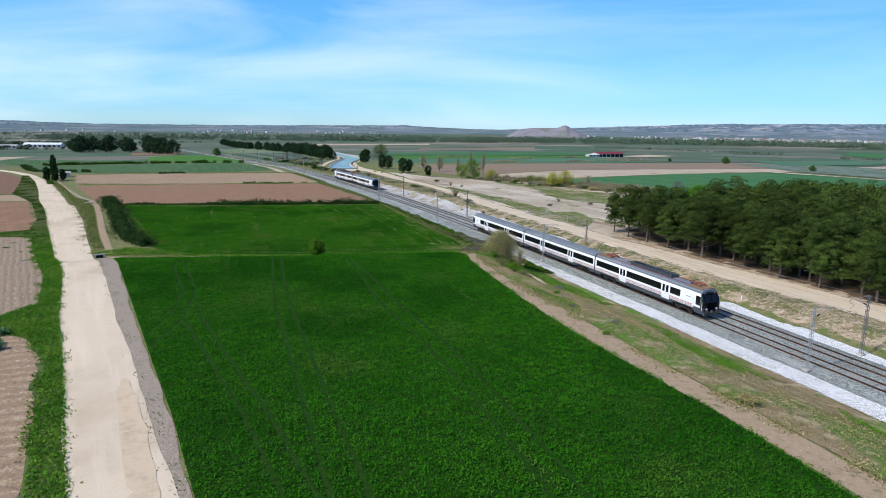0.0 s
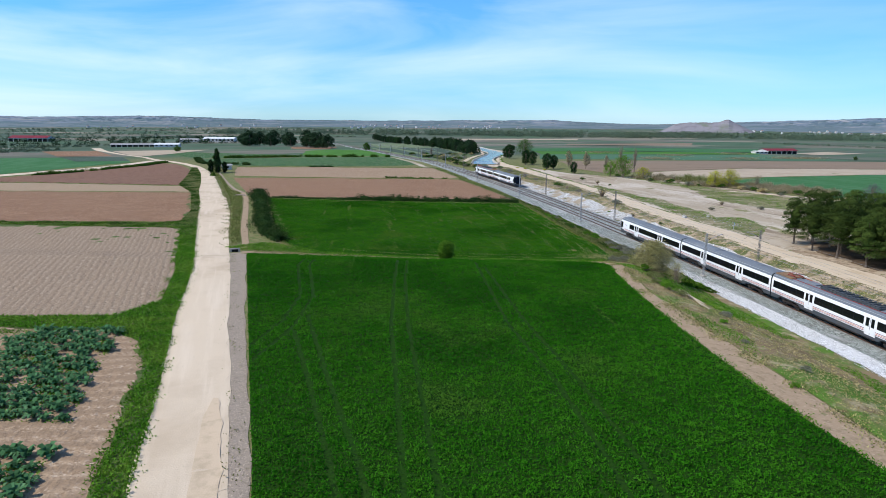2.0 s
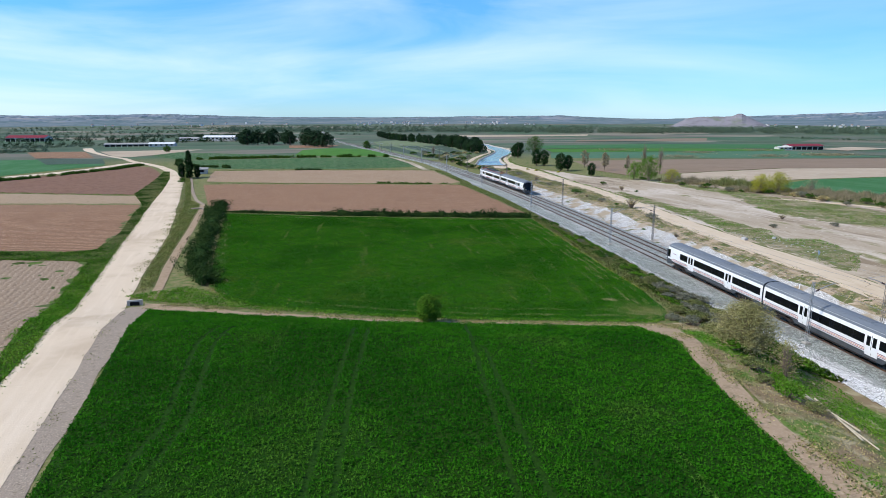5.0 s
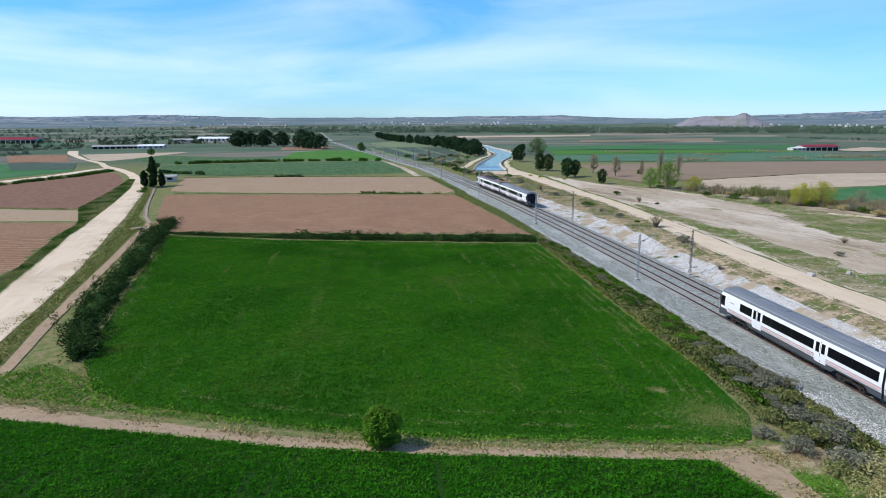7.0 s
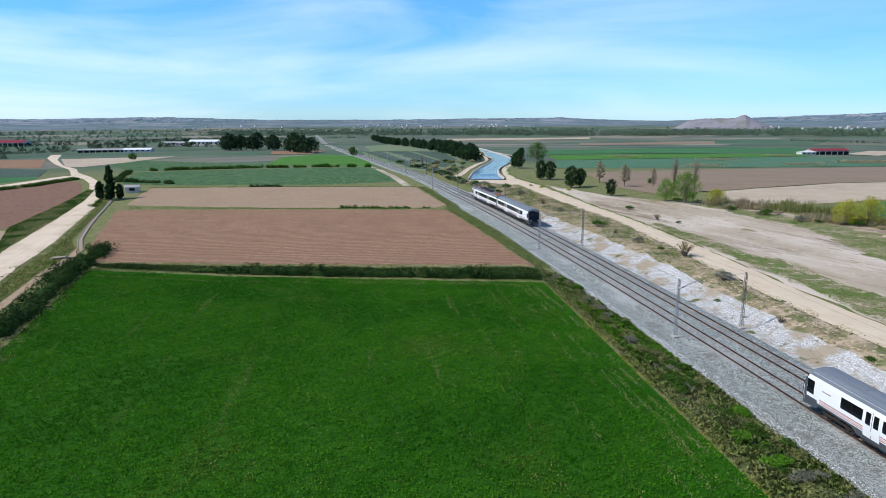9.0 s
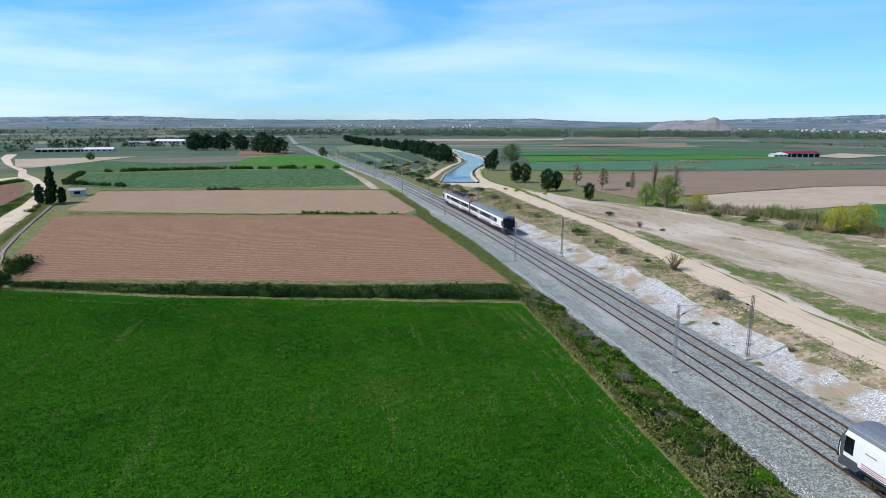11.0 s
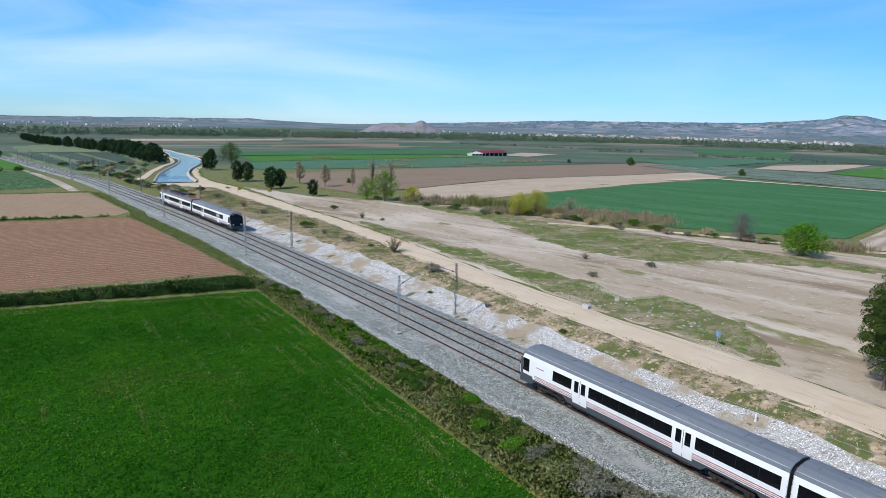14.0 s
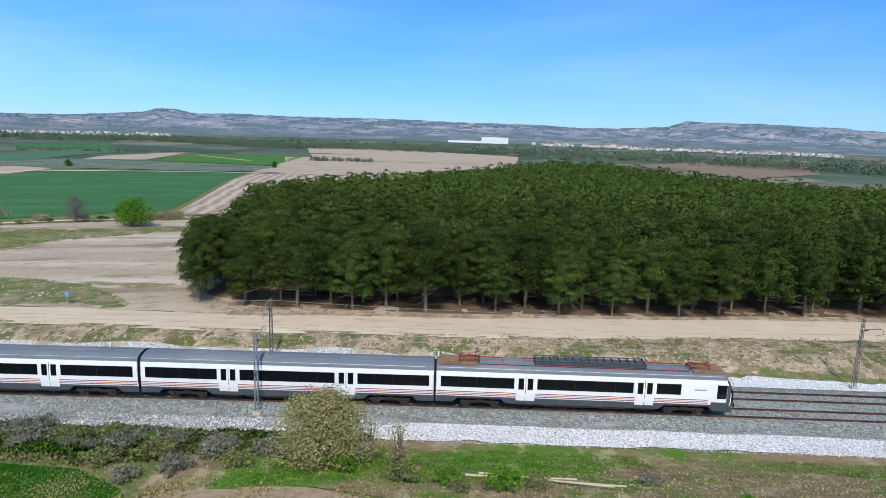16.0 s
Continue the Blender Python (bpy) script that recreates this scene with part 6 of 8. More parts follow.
east_bank = [(84, 20), (71.2, 68), (66.2, 85.5), (58.9, 111), (53.4, 135), (50.4, 150), (46.7, 168), (44.1, 182), (41.3, 196), (39.3, 210), (37.1, 231), (33.4, 262), (24.6, 300), (14.3, 350), (4, 350), (9.5, 310),
             (20, 270), (29.5, 238), (41.3, 190), (53.5, 131), (60.5, 95), (74, 20)]
x, y = scatter(rng, east_bank, 40)
tone = np.array([noise.noise((a * 0.22, b * 0.1, 6.1)) for a, b in zip(x, y)])
green = tone + 0.08 * rng.normal(size=len(x)) > 0.08
for sel, mat, word, name in ((green, M_OLIVE, "olive-green", "east_bank_grass"), (~green & (rng.uniform(size=len(x)) < 0.5), M_DRYGRASS, "dry", "east_bank_dry_grass")):
    stuff(name, spikes(rng, x[sel], y[sel], heights(x[sel], y[sel]) + rng.uniform(0.02, 0.12, sel.sum()), 0.08), mat, word + " tufts on the earth bank", "grass")
weed_patches = [WEEDS_ROAD, WEEDS_BACK]
for poly in weed_patches:
    x, y = scatter(rng, poly, 45)
    keep = np.array([noise.noise((a * 0.16, b * 0.16, 9.1)) for a, b in zip(x, y)]) + 0.1 * rng.normal(size=len(x)) > -0.08
    x, y = x[keep], y[keep]
    lush = np.array([noise.noise((a * 0.2, b * 0.2, 4.4)) for a, b in zip(x, y)]) + 0.15 * rng.normal(size=len(x)) > lerp([(0, 0.32), (1, 0.1)], float(poly is WEEDS_ROAD))
    for sel, mat, word in ((lush, M_GRASS, "fresh green"), (~lush, M_OLIVE, "olive")):
        stuff("waste_weeds", spikes(rng, x[sel], y[sel], heights(x[sel], y[sel]) + rng.uniform(0.02, 0.12, sel.sum()), 0.07), mat, word + " weeds on the waste ground", "weeds")


x, y = scatter(rng, OLIVE_IN + OLIVE_OUT, 130)
tone = np.array([noise.noise((a * 0.2, b * 0.12, 2.1)) for a, b in zip(x, y)])
keep = tone > -0.28
tuft = 0.5 + 0.5 * np.sin(x * 1.9 + 2 * np.sin(y * 0.9)) * np.sin(y * 1.6 + np.sin(x * 1.1))
wood = np.array([noise.noise((a * 0.13, b * 0.08, 5.5)) for a, b in zip(x, y)]) + 0.12 * rng.normal(size=len(x))
for sel, mat, word, name in ((keep & (wood < 0.02), M_OLIVE, "olive", "bank_olive_grass"), (keep & (wood >= 0.02) & (wood < 0.25), M_LEAF_DEEP, "deep green", "bank_deep_grass"), (keep & (wood >= 0.25), M_GRASS, "fresh green", "bank_fresh_grass")):
    stuff(name, spikes(rng, x[sel], y[sel], heights(x[sel], y[sel]) + rng.uniform(0, 0.15, sel.sum()) + 0.3 * tuft[sel], 0.125), mat, "tall %s grass on the railway bank" % word, "grass", True)


def edge_tufts(name, line, per_m, spread, mat, size, label, seed):
    rng = np.random.default_rng(seed)
    xs, ys = [], []
    for (x0, y0), (x1, y1) in zip(line, line[1:]):
        n = int(math.hypot(x1 - x0, y1 - y0) * per_m)
        t = rng.uniform(size=n)
        xs.append(x0 + t * (x1 - x0) + rng.normal(scale=spread, size=n))
        ys.append(y0 + t * (y1 - y0) + rng.normal(scale=spread, size=n))
    x, y = np.concatenate(xs), np.concatenate(ys)
    keep = np.sin(x * 0.8 + 2 * np.sin(y * 0.35)) + np.sin(y * 1.1) + rng.normal(scale=0.7, size=len(x)) > 0
    x, y = x[keep], y[keep]
    stuff(name, spikes(rng, x, y, heights(x, y) + rng.uniform(0, 0.12, len(x)) + (0.2 if name == "dry_streak" else 0), size), mat, label, "grass")


PATH_IN = [(36, 0), (33.2, 25), (30.2, 44), (28.3, 57.4), (26.4, 65.6), (24.6, 74), (23.4, 82), (22, 94), (20.8, 109), (20.6, 118), (18.3, 126.3), (0.5, 125.2), (-13.8, 126), (-24, 127.6), (-37, 129.3)]
PATH_OUT = [(40, 0), (37, 25), (32.5, 50), (29, 68), (27.4, 77.6), (25.4, 87.4), (22.9, 104), (22.4, 118), (22.4, 128.4), (18, 128), (0.4, 127.2), (-14.2, 128.4), (-27.3, 130.8), (-38.6, 133)]
edge_tufts("path_edge_grass", PATH_IN, 60, 0.3, M_GRASS, 0.08, "green tufts along the earth path", 201)
edge_tufts("path_edge_dry_grass", PATH_OUT, 90, 0.55, M_DRYGRASS, 0.08, "dry tufts along the earth path", 202)
edge_tufts("path_edge_weeds", PATH_OUT, 60, 0.7, M_SCRUB, 0.09, "olive weeds along the earth path", 203)
edge_tufts("road_edge_grass", ROAD_L[2:17], 60, 0.35, M_GRASS, 0.09, "grass creeping onto the gravel road", 204)
edge_tufts("road_edge_weeds", [(-2, 30), (-14.6, 61), (-19.7, 74.5), (-25.2, 87.5), (-33.6, 109.5), (-43, 132)], 14, 0.5, M_SCRUB, 0.08, "weeds on the stony verge", 205)
edge_tufts("road_edge_grass", [(-45.6, 138), (-50.8, 149.5), (-62.3, 179.4), (-72.8, 204.7), (-87.1, 236.3), (-108.1, 280), (-129.5, 323.3)], 60, 0.8, M_SCRUB, 0.1, "rough grass beside the gravel road", 206)
edge_tufts("dirt_road_edge_grass", DIRT_L[2:15], 45, 0.5, M_SCRUB, 0.08, "weeds along the dirt road", 207)
edge_tufts("dirt_road_edge_weeds", DIRT_R[5:13], 45, 0.6, M_GRASS, 0.08, "green weeds along the dirt road", 208)
edge_tufts("crop_edge_grass", [(-32, 135.6), (-37.2, 142), (-47, 167), (-61.5, 206)], 90, 0.5, M_DRYGRASS, 0.08, "dry grass at the field margin", 209)
edge_tufts("crop_edge_grass", [(11.8, 203), (14.3, 190), (18.6, 167), (21.3, 152.6), (23.2, 143.5)], 90, 0.45, M_YELLOWWEED, 0.08, "yellowish grass at the field margin", 210)
edge_tufts("field_edge_grass", [(-103, 285), (-60, 286.3), (-10, 289), (-9, 287)], 60, 0.7, M_OLIVE, 0.12, "rough grass between two tilled fields", 212)
edge_tufts("field_edge_dry_grass", [(-70, 212.6), (-37, 213.4), (-12.6, 214.8), (11.3, 216)], 110, 0.6, M_DRYGRASS, 0.1, "dry grass along the tilled field", 213)
edge_tufts("field_edge_grass", [(-121, 337), (-78, 343.2), (-24, 346)], 60, 0.9, M_OLIVE, 0.13, "rough grass behind the pale field", 214)
edge_tufts("field_edge_weeds", [(-200, 249), (-165, 250.6), (-110, 248)], 50, 0.9, M_OLIVE, 0.13, "weeds between two tilled fields", 215)
edge_tufts("field_edge_weeds", [(-108, 157), (-71, 160), (-66, 160)], 110, 0.7, M_GRASS, 0.1, "green weeds between two tilled fields", 216)
edge_tufts("field_edge_grass", [(-53, 87.4), (-39, 89.2), (-36.8, 95), (-42.2, 109.4), (-51.2, 128.1), (-62.6, 153.6)], 60, 0.35, M_GRASS, 0.09, "grass creeping into the furrowed field", 217)
edge_tufts("plot_edge_grass", [(-75, 84), (-36, 84), (-32.3, 82), (-28.2, 75.3), (-24.9, 65.9), (-21.4, 56.2)], 90, 0.3, M_GRASS, 0.1, "grass along the vegetable plot", 218)
edge_tufts("bank_top_grass", [(-64, 207), (-40, 206.8), (-12, 207), (11, 207.5)], 120, 1.2, M_OLIVE, 0.11, "olive grass behind the bramble hedge", 219)
for off, many in ((1.2, 45), (2.4, 30), (3.4, 30), (5.2, 26), (8.5, 22), (13, 20), (18.5, 12), (24, 12), (30.5, 10), (38, 10)):
    edge_tufts("dry_streak", [(11.2 - off, 200), (14 - off, 190), (18.3 - off, 167), (21.1 - off, 152.6), (23 - off, 143.5), (23.4 - off, 136)], many, 0.16 + 0.014 * off, M_DRYGRASS, 0.045, "pale dry stems in a row of the green crop", 230 + int(off * 3))
for k, (line, many) in enumerate((([(-26, 135.6), (-13, 132.8), (0, 131.2), (18, 132)], 40), ([(-20, 136.5), (0, 133.4), (19, 134.4)], 22), ([(-58, 202), (-40, 200), (-20, 199.5)], 26), ([(-31, 138), (-37, 146), (-47, 171), (-57, 197)], 26))):
    edge_tufts("dry_streak", line, many, 0.3, M_DRYGRASS, 0.05, "pale dry stems along the headland of the crop", 270 + k)
edge_tufts("dry_streak", [(-12, 160), (-9, 168), (8, 188), (11, 199)], 22, 0.5, M_DRYGRASS, 0.042, "pale dry stems in a row of the green crop", 240)
edge_tufts("dry_streak", [(-18, 200.5), (0, 200.6), (10.5, 200)], 60, 0.7, M_DRYGRASS, 0.05, "pale dry stems at the head of the green crop", 241)
edge_tufts("ballast_edge_weeds", [(railx(y) - 8.3, y) for y in range(30, 330, 6)], 70, 0.35, M_SCRUB, 0.08, "weeds at the foot of the ballast", 211)

# ---------------------------------------------------------------- hedges and shrubs
def hedge(name, line, wide, tall, mat, label, gap=0.0, seed=1, leaf=0.14):
    rng = np.random.default_rng(seed)
    cs, rs = [], []
    for (x0, y0), (x1, y1) in zip(line, line[1:]):
        length = math.hypot(x1 - x0, y1 - y0)
        for k in range(int(length * 2.6 * wide)):
            t = rng.uniform()
            x, y = x0 + t * (x1 - x0) + rng.normal(scale=wide * 0.33), y0 + t * (y1 - y0) + rng.normal(scale=wide * 0.33)
            if noise.noise((x * 0.2, y * 0.2, seed)) < gap - 0.5:
                continue
            r = rng.uniform(0.35, 0.75) * min(tall, 1.4)
            cs.append((x, y, height(x, y) + rng.uniform(0.25, 1.0) * tall * (0.75 + 0.5 * noise.noise((x * 0.15, y * 0.15, 5.0))) - r * 0.3))
            rs.append(r)
    t = thing(name, label, "hedge")
    bm = bmesh.new()
    for a, ((x0, y0), (x1, y1)) in enumerate(zip(line, line[1:])):
        way, n = Vector((x1 - x0, y1 - y0, 0)), max(3, int(math.hypot(x1 - x0, y1 - y0) / 1.2))
        side, spine = Vector((way.y, -way.x, 0)).normalized(), []
        for k in range(n + 1):
            p = Vector((x0, y0, 0)) + way * k / n
            thick = 0.0 if noise.noise((p.x * 0.2, p.y * 0.2, seed)) < gap - 0.5 else 0.75 + 0.5 * noise.noise((p.x * 0.5, p.y * 0.5, 3.0))
            spine.append([p + side * wide * 0.5 * thick * s + Vector((0, 0, height(p.x, p.y) - 0.05 + tall * thick * u * (0.85 + 0.4 * noise.noise((p.x * 0.9, p.y * 0.9, s))))) for s, u in ((-1, 0), (-0.85, 0.4), (-0.4, 0.72), (0.2, 0.78), (0.75, 0.5), (1, 0))])
        rings = [[bm.verts.new(v) for v in ring] for ring in spine]
        for p, q in zip(rings, rings[1:]):
            for i in range(5):
                bm.faces.new((p[i], q[i], q[i + 1], p[i + 1]))
    part("inner_growth", bm, mat, t)
    part("foliage", quads("foliage", leaves(rng, cs, rs, 44, leaf * 0.8)), mat, t)
    bm = bmesh.new()
    for c in cs[::3]:
        g = height(c[0], c[1]) - 0.05
        if c[2] > g + 0.3:
            tube(bm, [(c[0] + 0.1, c[1], g), (c[0], c[1], c[2])], [0.03, 0.01], 4, False)
    tagged(part("stem", bm, M_TWIG, t), kind="stuff")
    return t


hedge("hedge", [(-34, 205.5), (-10, 205), (11.5, 205.5)], 1.6, 2.1, M_BRAMBLE, "dense dark bramble hedge along the field edge", seed=3)
hedge("hedge", [(-61, 209.5), (-48, 207.5), (-34, 206)], 1.6, 0.9, M_BRAMBLE, "low broken bramble hedge along the field edge", 0.35, 4)
hedge("hedge", [(-37.2, 142.5), (-43.8, 152), (-50.2, 169), (-56.7, 187), (-63.3, 204), (-71.4, 226)], 3.4, 2.0, M_BRAMBLE, "tall dark bramble hedge in a ditch", seed=5)
hedge("hedge", [(-112, 286), (-118, 299)], 1.3, 1.0, M_LEAF_DEEP, "low green hedge beside an irrigation channel", 0.2, 6)
hedge("hedge", [(-40, 288.5), (-14, 289.5)], 1.0, 0.8, M_LEAF_DEEP, "low weedy hedge between two tilled fields", 0.3, 7)
hedge("hedge", [(-86, 341), (-74, 342.5)], 1.2, 1.2, M_BRAMBLE, "short dark bramble clump at a field corner", 0.0, 8)
hedge("hedge", [(-186, 280), (-176, 310), (-174, 345), (-180, 380)], 2.0, 1.4, M_LEAF_DEEP, "weedy hedge beside a narrow farm road", 0.2, 9, 0.2)
hedge("hedge", [(-63.5, 158), (-80, 158), (-130, 157), (-190, 155)], 1.0, 0.6, M_LEAF_DEEP, "low grassy strip between two tilled fields", 0.1, 10)
hedge("hedge", [(-120, 350), (-150, 362), (-170, 400), (-185, 432)], 2.0, 1.6, M_BRAMBLE, "dark hedge behind the row crop", 0.25, 11, 0.2)
hedge("hedge", [(-178, 440), (-130, 458), (-100, 462), (-60, 462)], 2.2, 1.8, M_LEAF_DEEP, "dark hedge at the far edge of the row crop", 0.3, 12, 0.25)


def shrub_meshes(seed, wide, tall, blades_per=52, leaf=0.07, clumps=15, bare=False):
    rng = np.random.default_rng(seed)
    bm = bmesh.new()
    cs, rs = [], []
    for i in range(clumps):
        a, r = i * 2.4, wide * math.sqrt((i + 0.5) / clumps) * rng.uniform(0.8, 1.05)
        z = tall * (0.35 + 0.5 * math.sqrt(max(0, 1 - (r / wide / 1.1) ** 2))) * rng.uniform(0.75, 1.1)
        cs.append((math.cos(a) * r, math.sin(a) * r, z))
        rs.append(wide * rng.uniform(0.26, 0.4))
        for q in range(5 if bare else 1):
            e = np.array(cs[-1]) + rng.normal(scale=0.16 * wide * bare, size=3) + np.array((0, 0, 0.15 * tall * bare))
            tube(bm, [(0.1 * math.cos(a), 0.1 * math.sin(a), 0), (e[0] * 0.5, e[1] * 0.5, e[2] * 0.6), tuple(e)], [0.035, 0.022, 0.006], 4, False)
    stems = bpy.data.meshes.new("stem")
    bm.to_mesh(stems)
    bm.free()
    return stems, quads("foliage", leaves(rng, cs, rs, blades_per, leaf, flat=0.75))


def shrub(meshes, mat, label, category, group, x, y, s=1.0, turn=0.0):
    t = thing("shrub", label, category, group, m=pose(x, y, height(x, y) - 0.05, 0, 0, turn) @ Matrix.Diagonal((s, s, s * 0.95, 1)))
    part("stem", meshes[0], M_TWIG, t)
    part("foliage", meshes[1], mat, t)
    return t


SHRUBS = [shrub_meshes(60 + k, 1.0, 1.1) for k in range(4)]
BARE = [shrub_meshes(70 + k, 1.2, 1.8, 7, 0.09, 16, True) for k in range(2)]
rng = np.random.default_rng(77)
# grey bushes on the bank between the small field and the line
for k in range(190):
    y = 134 + 78 * (k + rng.uniform(0, 1)) / 190
    inner = railx(y) - lerp([(134, 15.5), (170, 14.5), (212, 12.5)], y)
    x = inner - 0.4 + rng.uniform(0.05, 1.0) * lerp([(134, 7.2), (170, 6.2), (212, 4.4)], y)
    kind = noise.noise((x * 0.12, y * 0.06, 8.8)) + 0.25 * rng.normal()
    kind += lerp([(134, -0.35), (150, -0.2), (158, 0.12), (215, 0.15)], y)
    if 158 < y < 176 and rng.uniform() < 0.55:
        kind = 0.4
    mat, word = (M_GREYSHRUB, "grey") if kind < -0.16 else (M_SCRUB, "olive-green") if kind < 0.22 else (M_LEAF_DEEP, "dark green") if kind < 0.45 else (M_GRASS, "fresh green")
    shrub(SHRUBS[k % 4], mat, word + " low shrub on the railway bank", "shrub", "shrubs on the railway bank", x, y, (rng.uniform(0.35, 0.85) if y > 152 else rng.uniform(0.5, 1.25)), rng.uniform(0, 360))
# thicket where the paths meet
for k, (x, y, s) in enumerate(((26.5, 131, 1.3), (24.8, 128.5, 1.1), (27.3, 127, 1.2), (23.6, 131.2, 0.9), (25.6, 124.6, 1.0), (28.5, 131.5, 1.3), (26.8, 121, 0.9), (28.9, 124, 1.2), (25.0, 134, 1.0), (29.6, 128, 1.2), (27.5, 134.5, 1.2))):
    shrub(SHRUBS[k % 4], M_GREYSHRUB if k % 4 else M_SCRUB, "grey bushy shrub at the bend of the path", "shrub", "shrubs at the bend of the path", x, y, s, k * 70)
for k, (x, y, s) in enumerate(((25.8, 113.5, 1.1), (26.6, 111, 0.9), (25.2, 110, 0.7), (26.2, 107.5, 1.2), (27.3, 105.5, 0.8), (25.6, 117.5, 1.0))):
    shrub(SHRUBS[k % 4], M_LEAF if k % 2 else M_SCRUB, "green leafy shrub on the field slope", "shrub", "green shrubs on the slope", x, y, s, k * 50)
for k, (x, y, s, mat) in enumerate(((31.9, 57.4, 0.9, M_DRYGRASS), (27.4, 75.2, 0.45, M_LEAF), (30.4, 98.6, 0.7, M_GREYSHRUB), (28.2, 93.5, 0.5, M_GRASS), (27.6, 86, 0.4, M_GREYSHRUB), (30.6, 80, 0.5, M_GREYSHRUB), (-8, 91, 0.0, M_GRASS))):
    if s:
        shrub(SHRUBS[k % 4], mat, "small isolated shrub on the rough grass", "shrub", "", x, y, s, k * 80)
# bushes on the east bank and the waste ground
for k, (x, y, s) in enumerate(((28.4, 256, 1.5), (33, 236.5, 1.1), (38.2, 223.5, 1.6), (39.3, 207, 1.3), (41.5, 285.5, 1.1), (30.5, 247, 0.7), (35.5, 229, 0.6), (22.5, 283, 1.0), (19, 297, 1.2), (13.5, 320, 1.4), (9.5, 338, 1.5),
                                 (44.5, 268, 0.9), (48, 262, 0.6), (62, 196, 0.8), (69, 208, 0.7), (76, 199, 0.9), (36, 199.5, 0.5), (40, 189, 0.6), (43.5, 176, 0.5))):
    meshes, mat = (BARE[k % 2], M_DRYGRASS) if k % 3 == 2 else (SHRUBS[k % 4], M_GREYSHRUB if k % 2 else M_LEAF_DEEP)
    shrub(meshes, mat, "scrubby grey-green bush on dry earth", "shrub", "bushes on the east bank", x, y, s, k * 67)
# scrub between the line and the canal
for k in range(64):
    y = 322 + 190 * (k + rng.uniform(0, 1)) / 64
    lo, hi = railx(y) + 9, lerp([(320, 8), (355, -3), (372, -14), (440, -9), (520, -4)], y)
    x = lo + (hi - lo) * rng.uniform(0, 1)
    mat, word = ((M_BRAMBLE, "dark green"), (M_GREYSHRUB, "grey"), (M_LEAF_DEEP, "deep green"), (M_DRYGRASS, "straw-coloured"), (M_SCRUB, "olive"))[k % 5]
    shrub(SHRUBS[k % 4], mat, word + " rough bush between railway and canal", "shrub", "bushes between railway and canal", x, y, rng.uniform(0.8, 2.3), k * 51)
# tufts between waste ground and fields
for k in range(46):
    t = k / 45
    x, y = 62 + 55 * t + rng.uniform(-4, 4), 303 - 98 * t + rng.uniform(-5, 5)
    shrub(SHRUBS[k % 4], (M_LEAF_DEEP, M_DRYGRASS, M_REED, M_GREYSHRUB)[k % 4], "low scrub at the edge of the fields", "shrub", "scrub at the edge of the fields", x, y, rng.uniform(0.8, 1.7), k * 40)


# ---------------------------------------------------------------- single trees
def place(meshes, leaf, name, label, category, x, y, s=1.0, wide=1.0, turn=0.0, group="", bark=None):
    return tree(name, meshes, bark or M_TWIG, leaf, label, category, group, x, y, s, turn, wide)


BUSH = round_tree_meshes(90, 4.6, 2.5, 150, 150, 0.052, 0.06, 0.02)
WILLOW = round_tree_meshes(91, 5.6, 2.6, 46, 75, 0.085, 0.10, 0.10)
ROUND = round_tree_meshes(92, 4.0, 1.9, 44, 110, 0.075, 0.09, 0.12)
POPLAR = round_tree_meshes(93, 6.5, 1.0, 26, 40, 0.12, 0.09, 0.2)
SPARSE = round_tree_meshes(94, 4.5, 1.8, 42, 14, 0.08, 0.08, 0.08)
BARETREE = round_tree_meshes(95, 9.0, 1.9, 44, 2, 0.08, 0.15, 0.25)
CONE = round_tree_meshes(96, 6.0, 1.8, 40, 70, 0.13, 0.12, 0.08)
place(round_tree_meshes(99, 3.1, 1.35, 60, 120, 0.085, 0.06, 0.10), M_LEAF, "young_tree", "young bright green leafy tree on the path edge", "tree", -4.6, 126.6)
place(BUSH, M_CATKIN, "willow_bush", "large sparse willow bush with pale yellow catkins", "bush", 27.0, 119.2, 1.0, 1.2)
place(SPARSE, M_CATKIN, "bare_bush", "thin twiggy bush beside the willow", "bush", 29.2, 114.8, 0.75, 1.0)
place(SPARSE, M_CATKIN, "bare_bush", "thin twiggy bush beside the track", "bush", 30.0, 117.0, 0.7, 0.9, 90)
place(ROUND, M_LEAF, "green_bush", "round bright green bush beside the waste ground", "bush", 111.8, 198.6, 1.5, 1.45)
place(round_tree_meshes(89, 6.0, 2.6, 80, 60, 0.055, 0.07, 0.04), M_PURPLETWIG, "bare_bush", "bare greyish-purple bush at the field edge", "bush", 113.5, 214.5, 1.0, 1.1)
place(WILLOW, M_YELLOWLEAF, "yellow_willow", "yellow-green willow in spring leaf", "tree", 85.5, 261.5, 1.05, 1.1)
place(WILLOW, M_YELLOWLEAF, "yellow_willow", "yellow-green willow in spring leaf", "tree", 90.6, 261.5, 1.15, 1.1, 120)
place(SPARSE, M_REED, "brown_bush", "dry brownish bush among reeds", "bush", 99, 258, 1.1, 1.5)
place(WILLOW, M_LEAF, "green_willow", "spreading light green willow by the waste ground", "tree", 61, 302, 1.6, 1.1)
place(WILLOW, M_LEAF, "green_willow", "light green willow by the waste ground", "tree", 56.5, 306, 1.2, 0.9, 70)
place(WILLOW, M_YELLOWLEAF, "yellow_willow", "small yellowish willow bush", "tree", 68.3, 297, 0.85, 1.3, 200)
place(BARETREE, M_REED, "bare_tree", "tall bare pale tree without leaves", "tree", 66, 332, 1.5, 0.9)
place(BARETREE, M_REED, "bare_tree", "tall bare pale tree without leaves", "tree", 72, 329, 1.35, 1.0, 90)
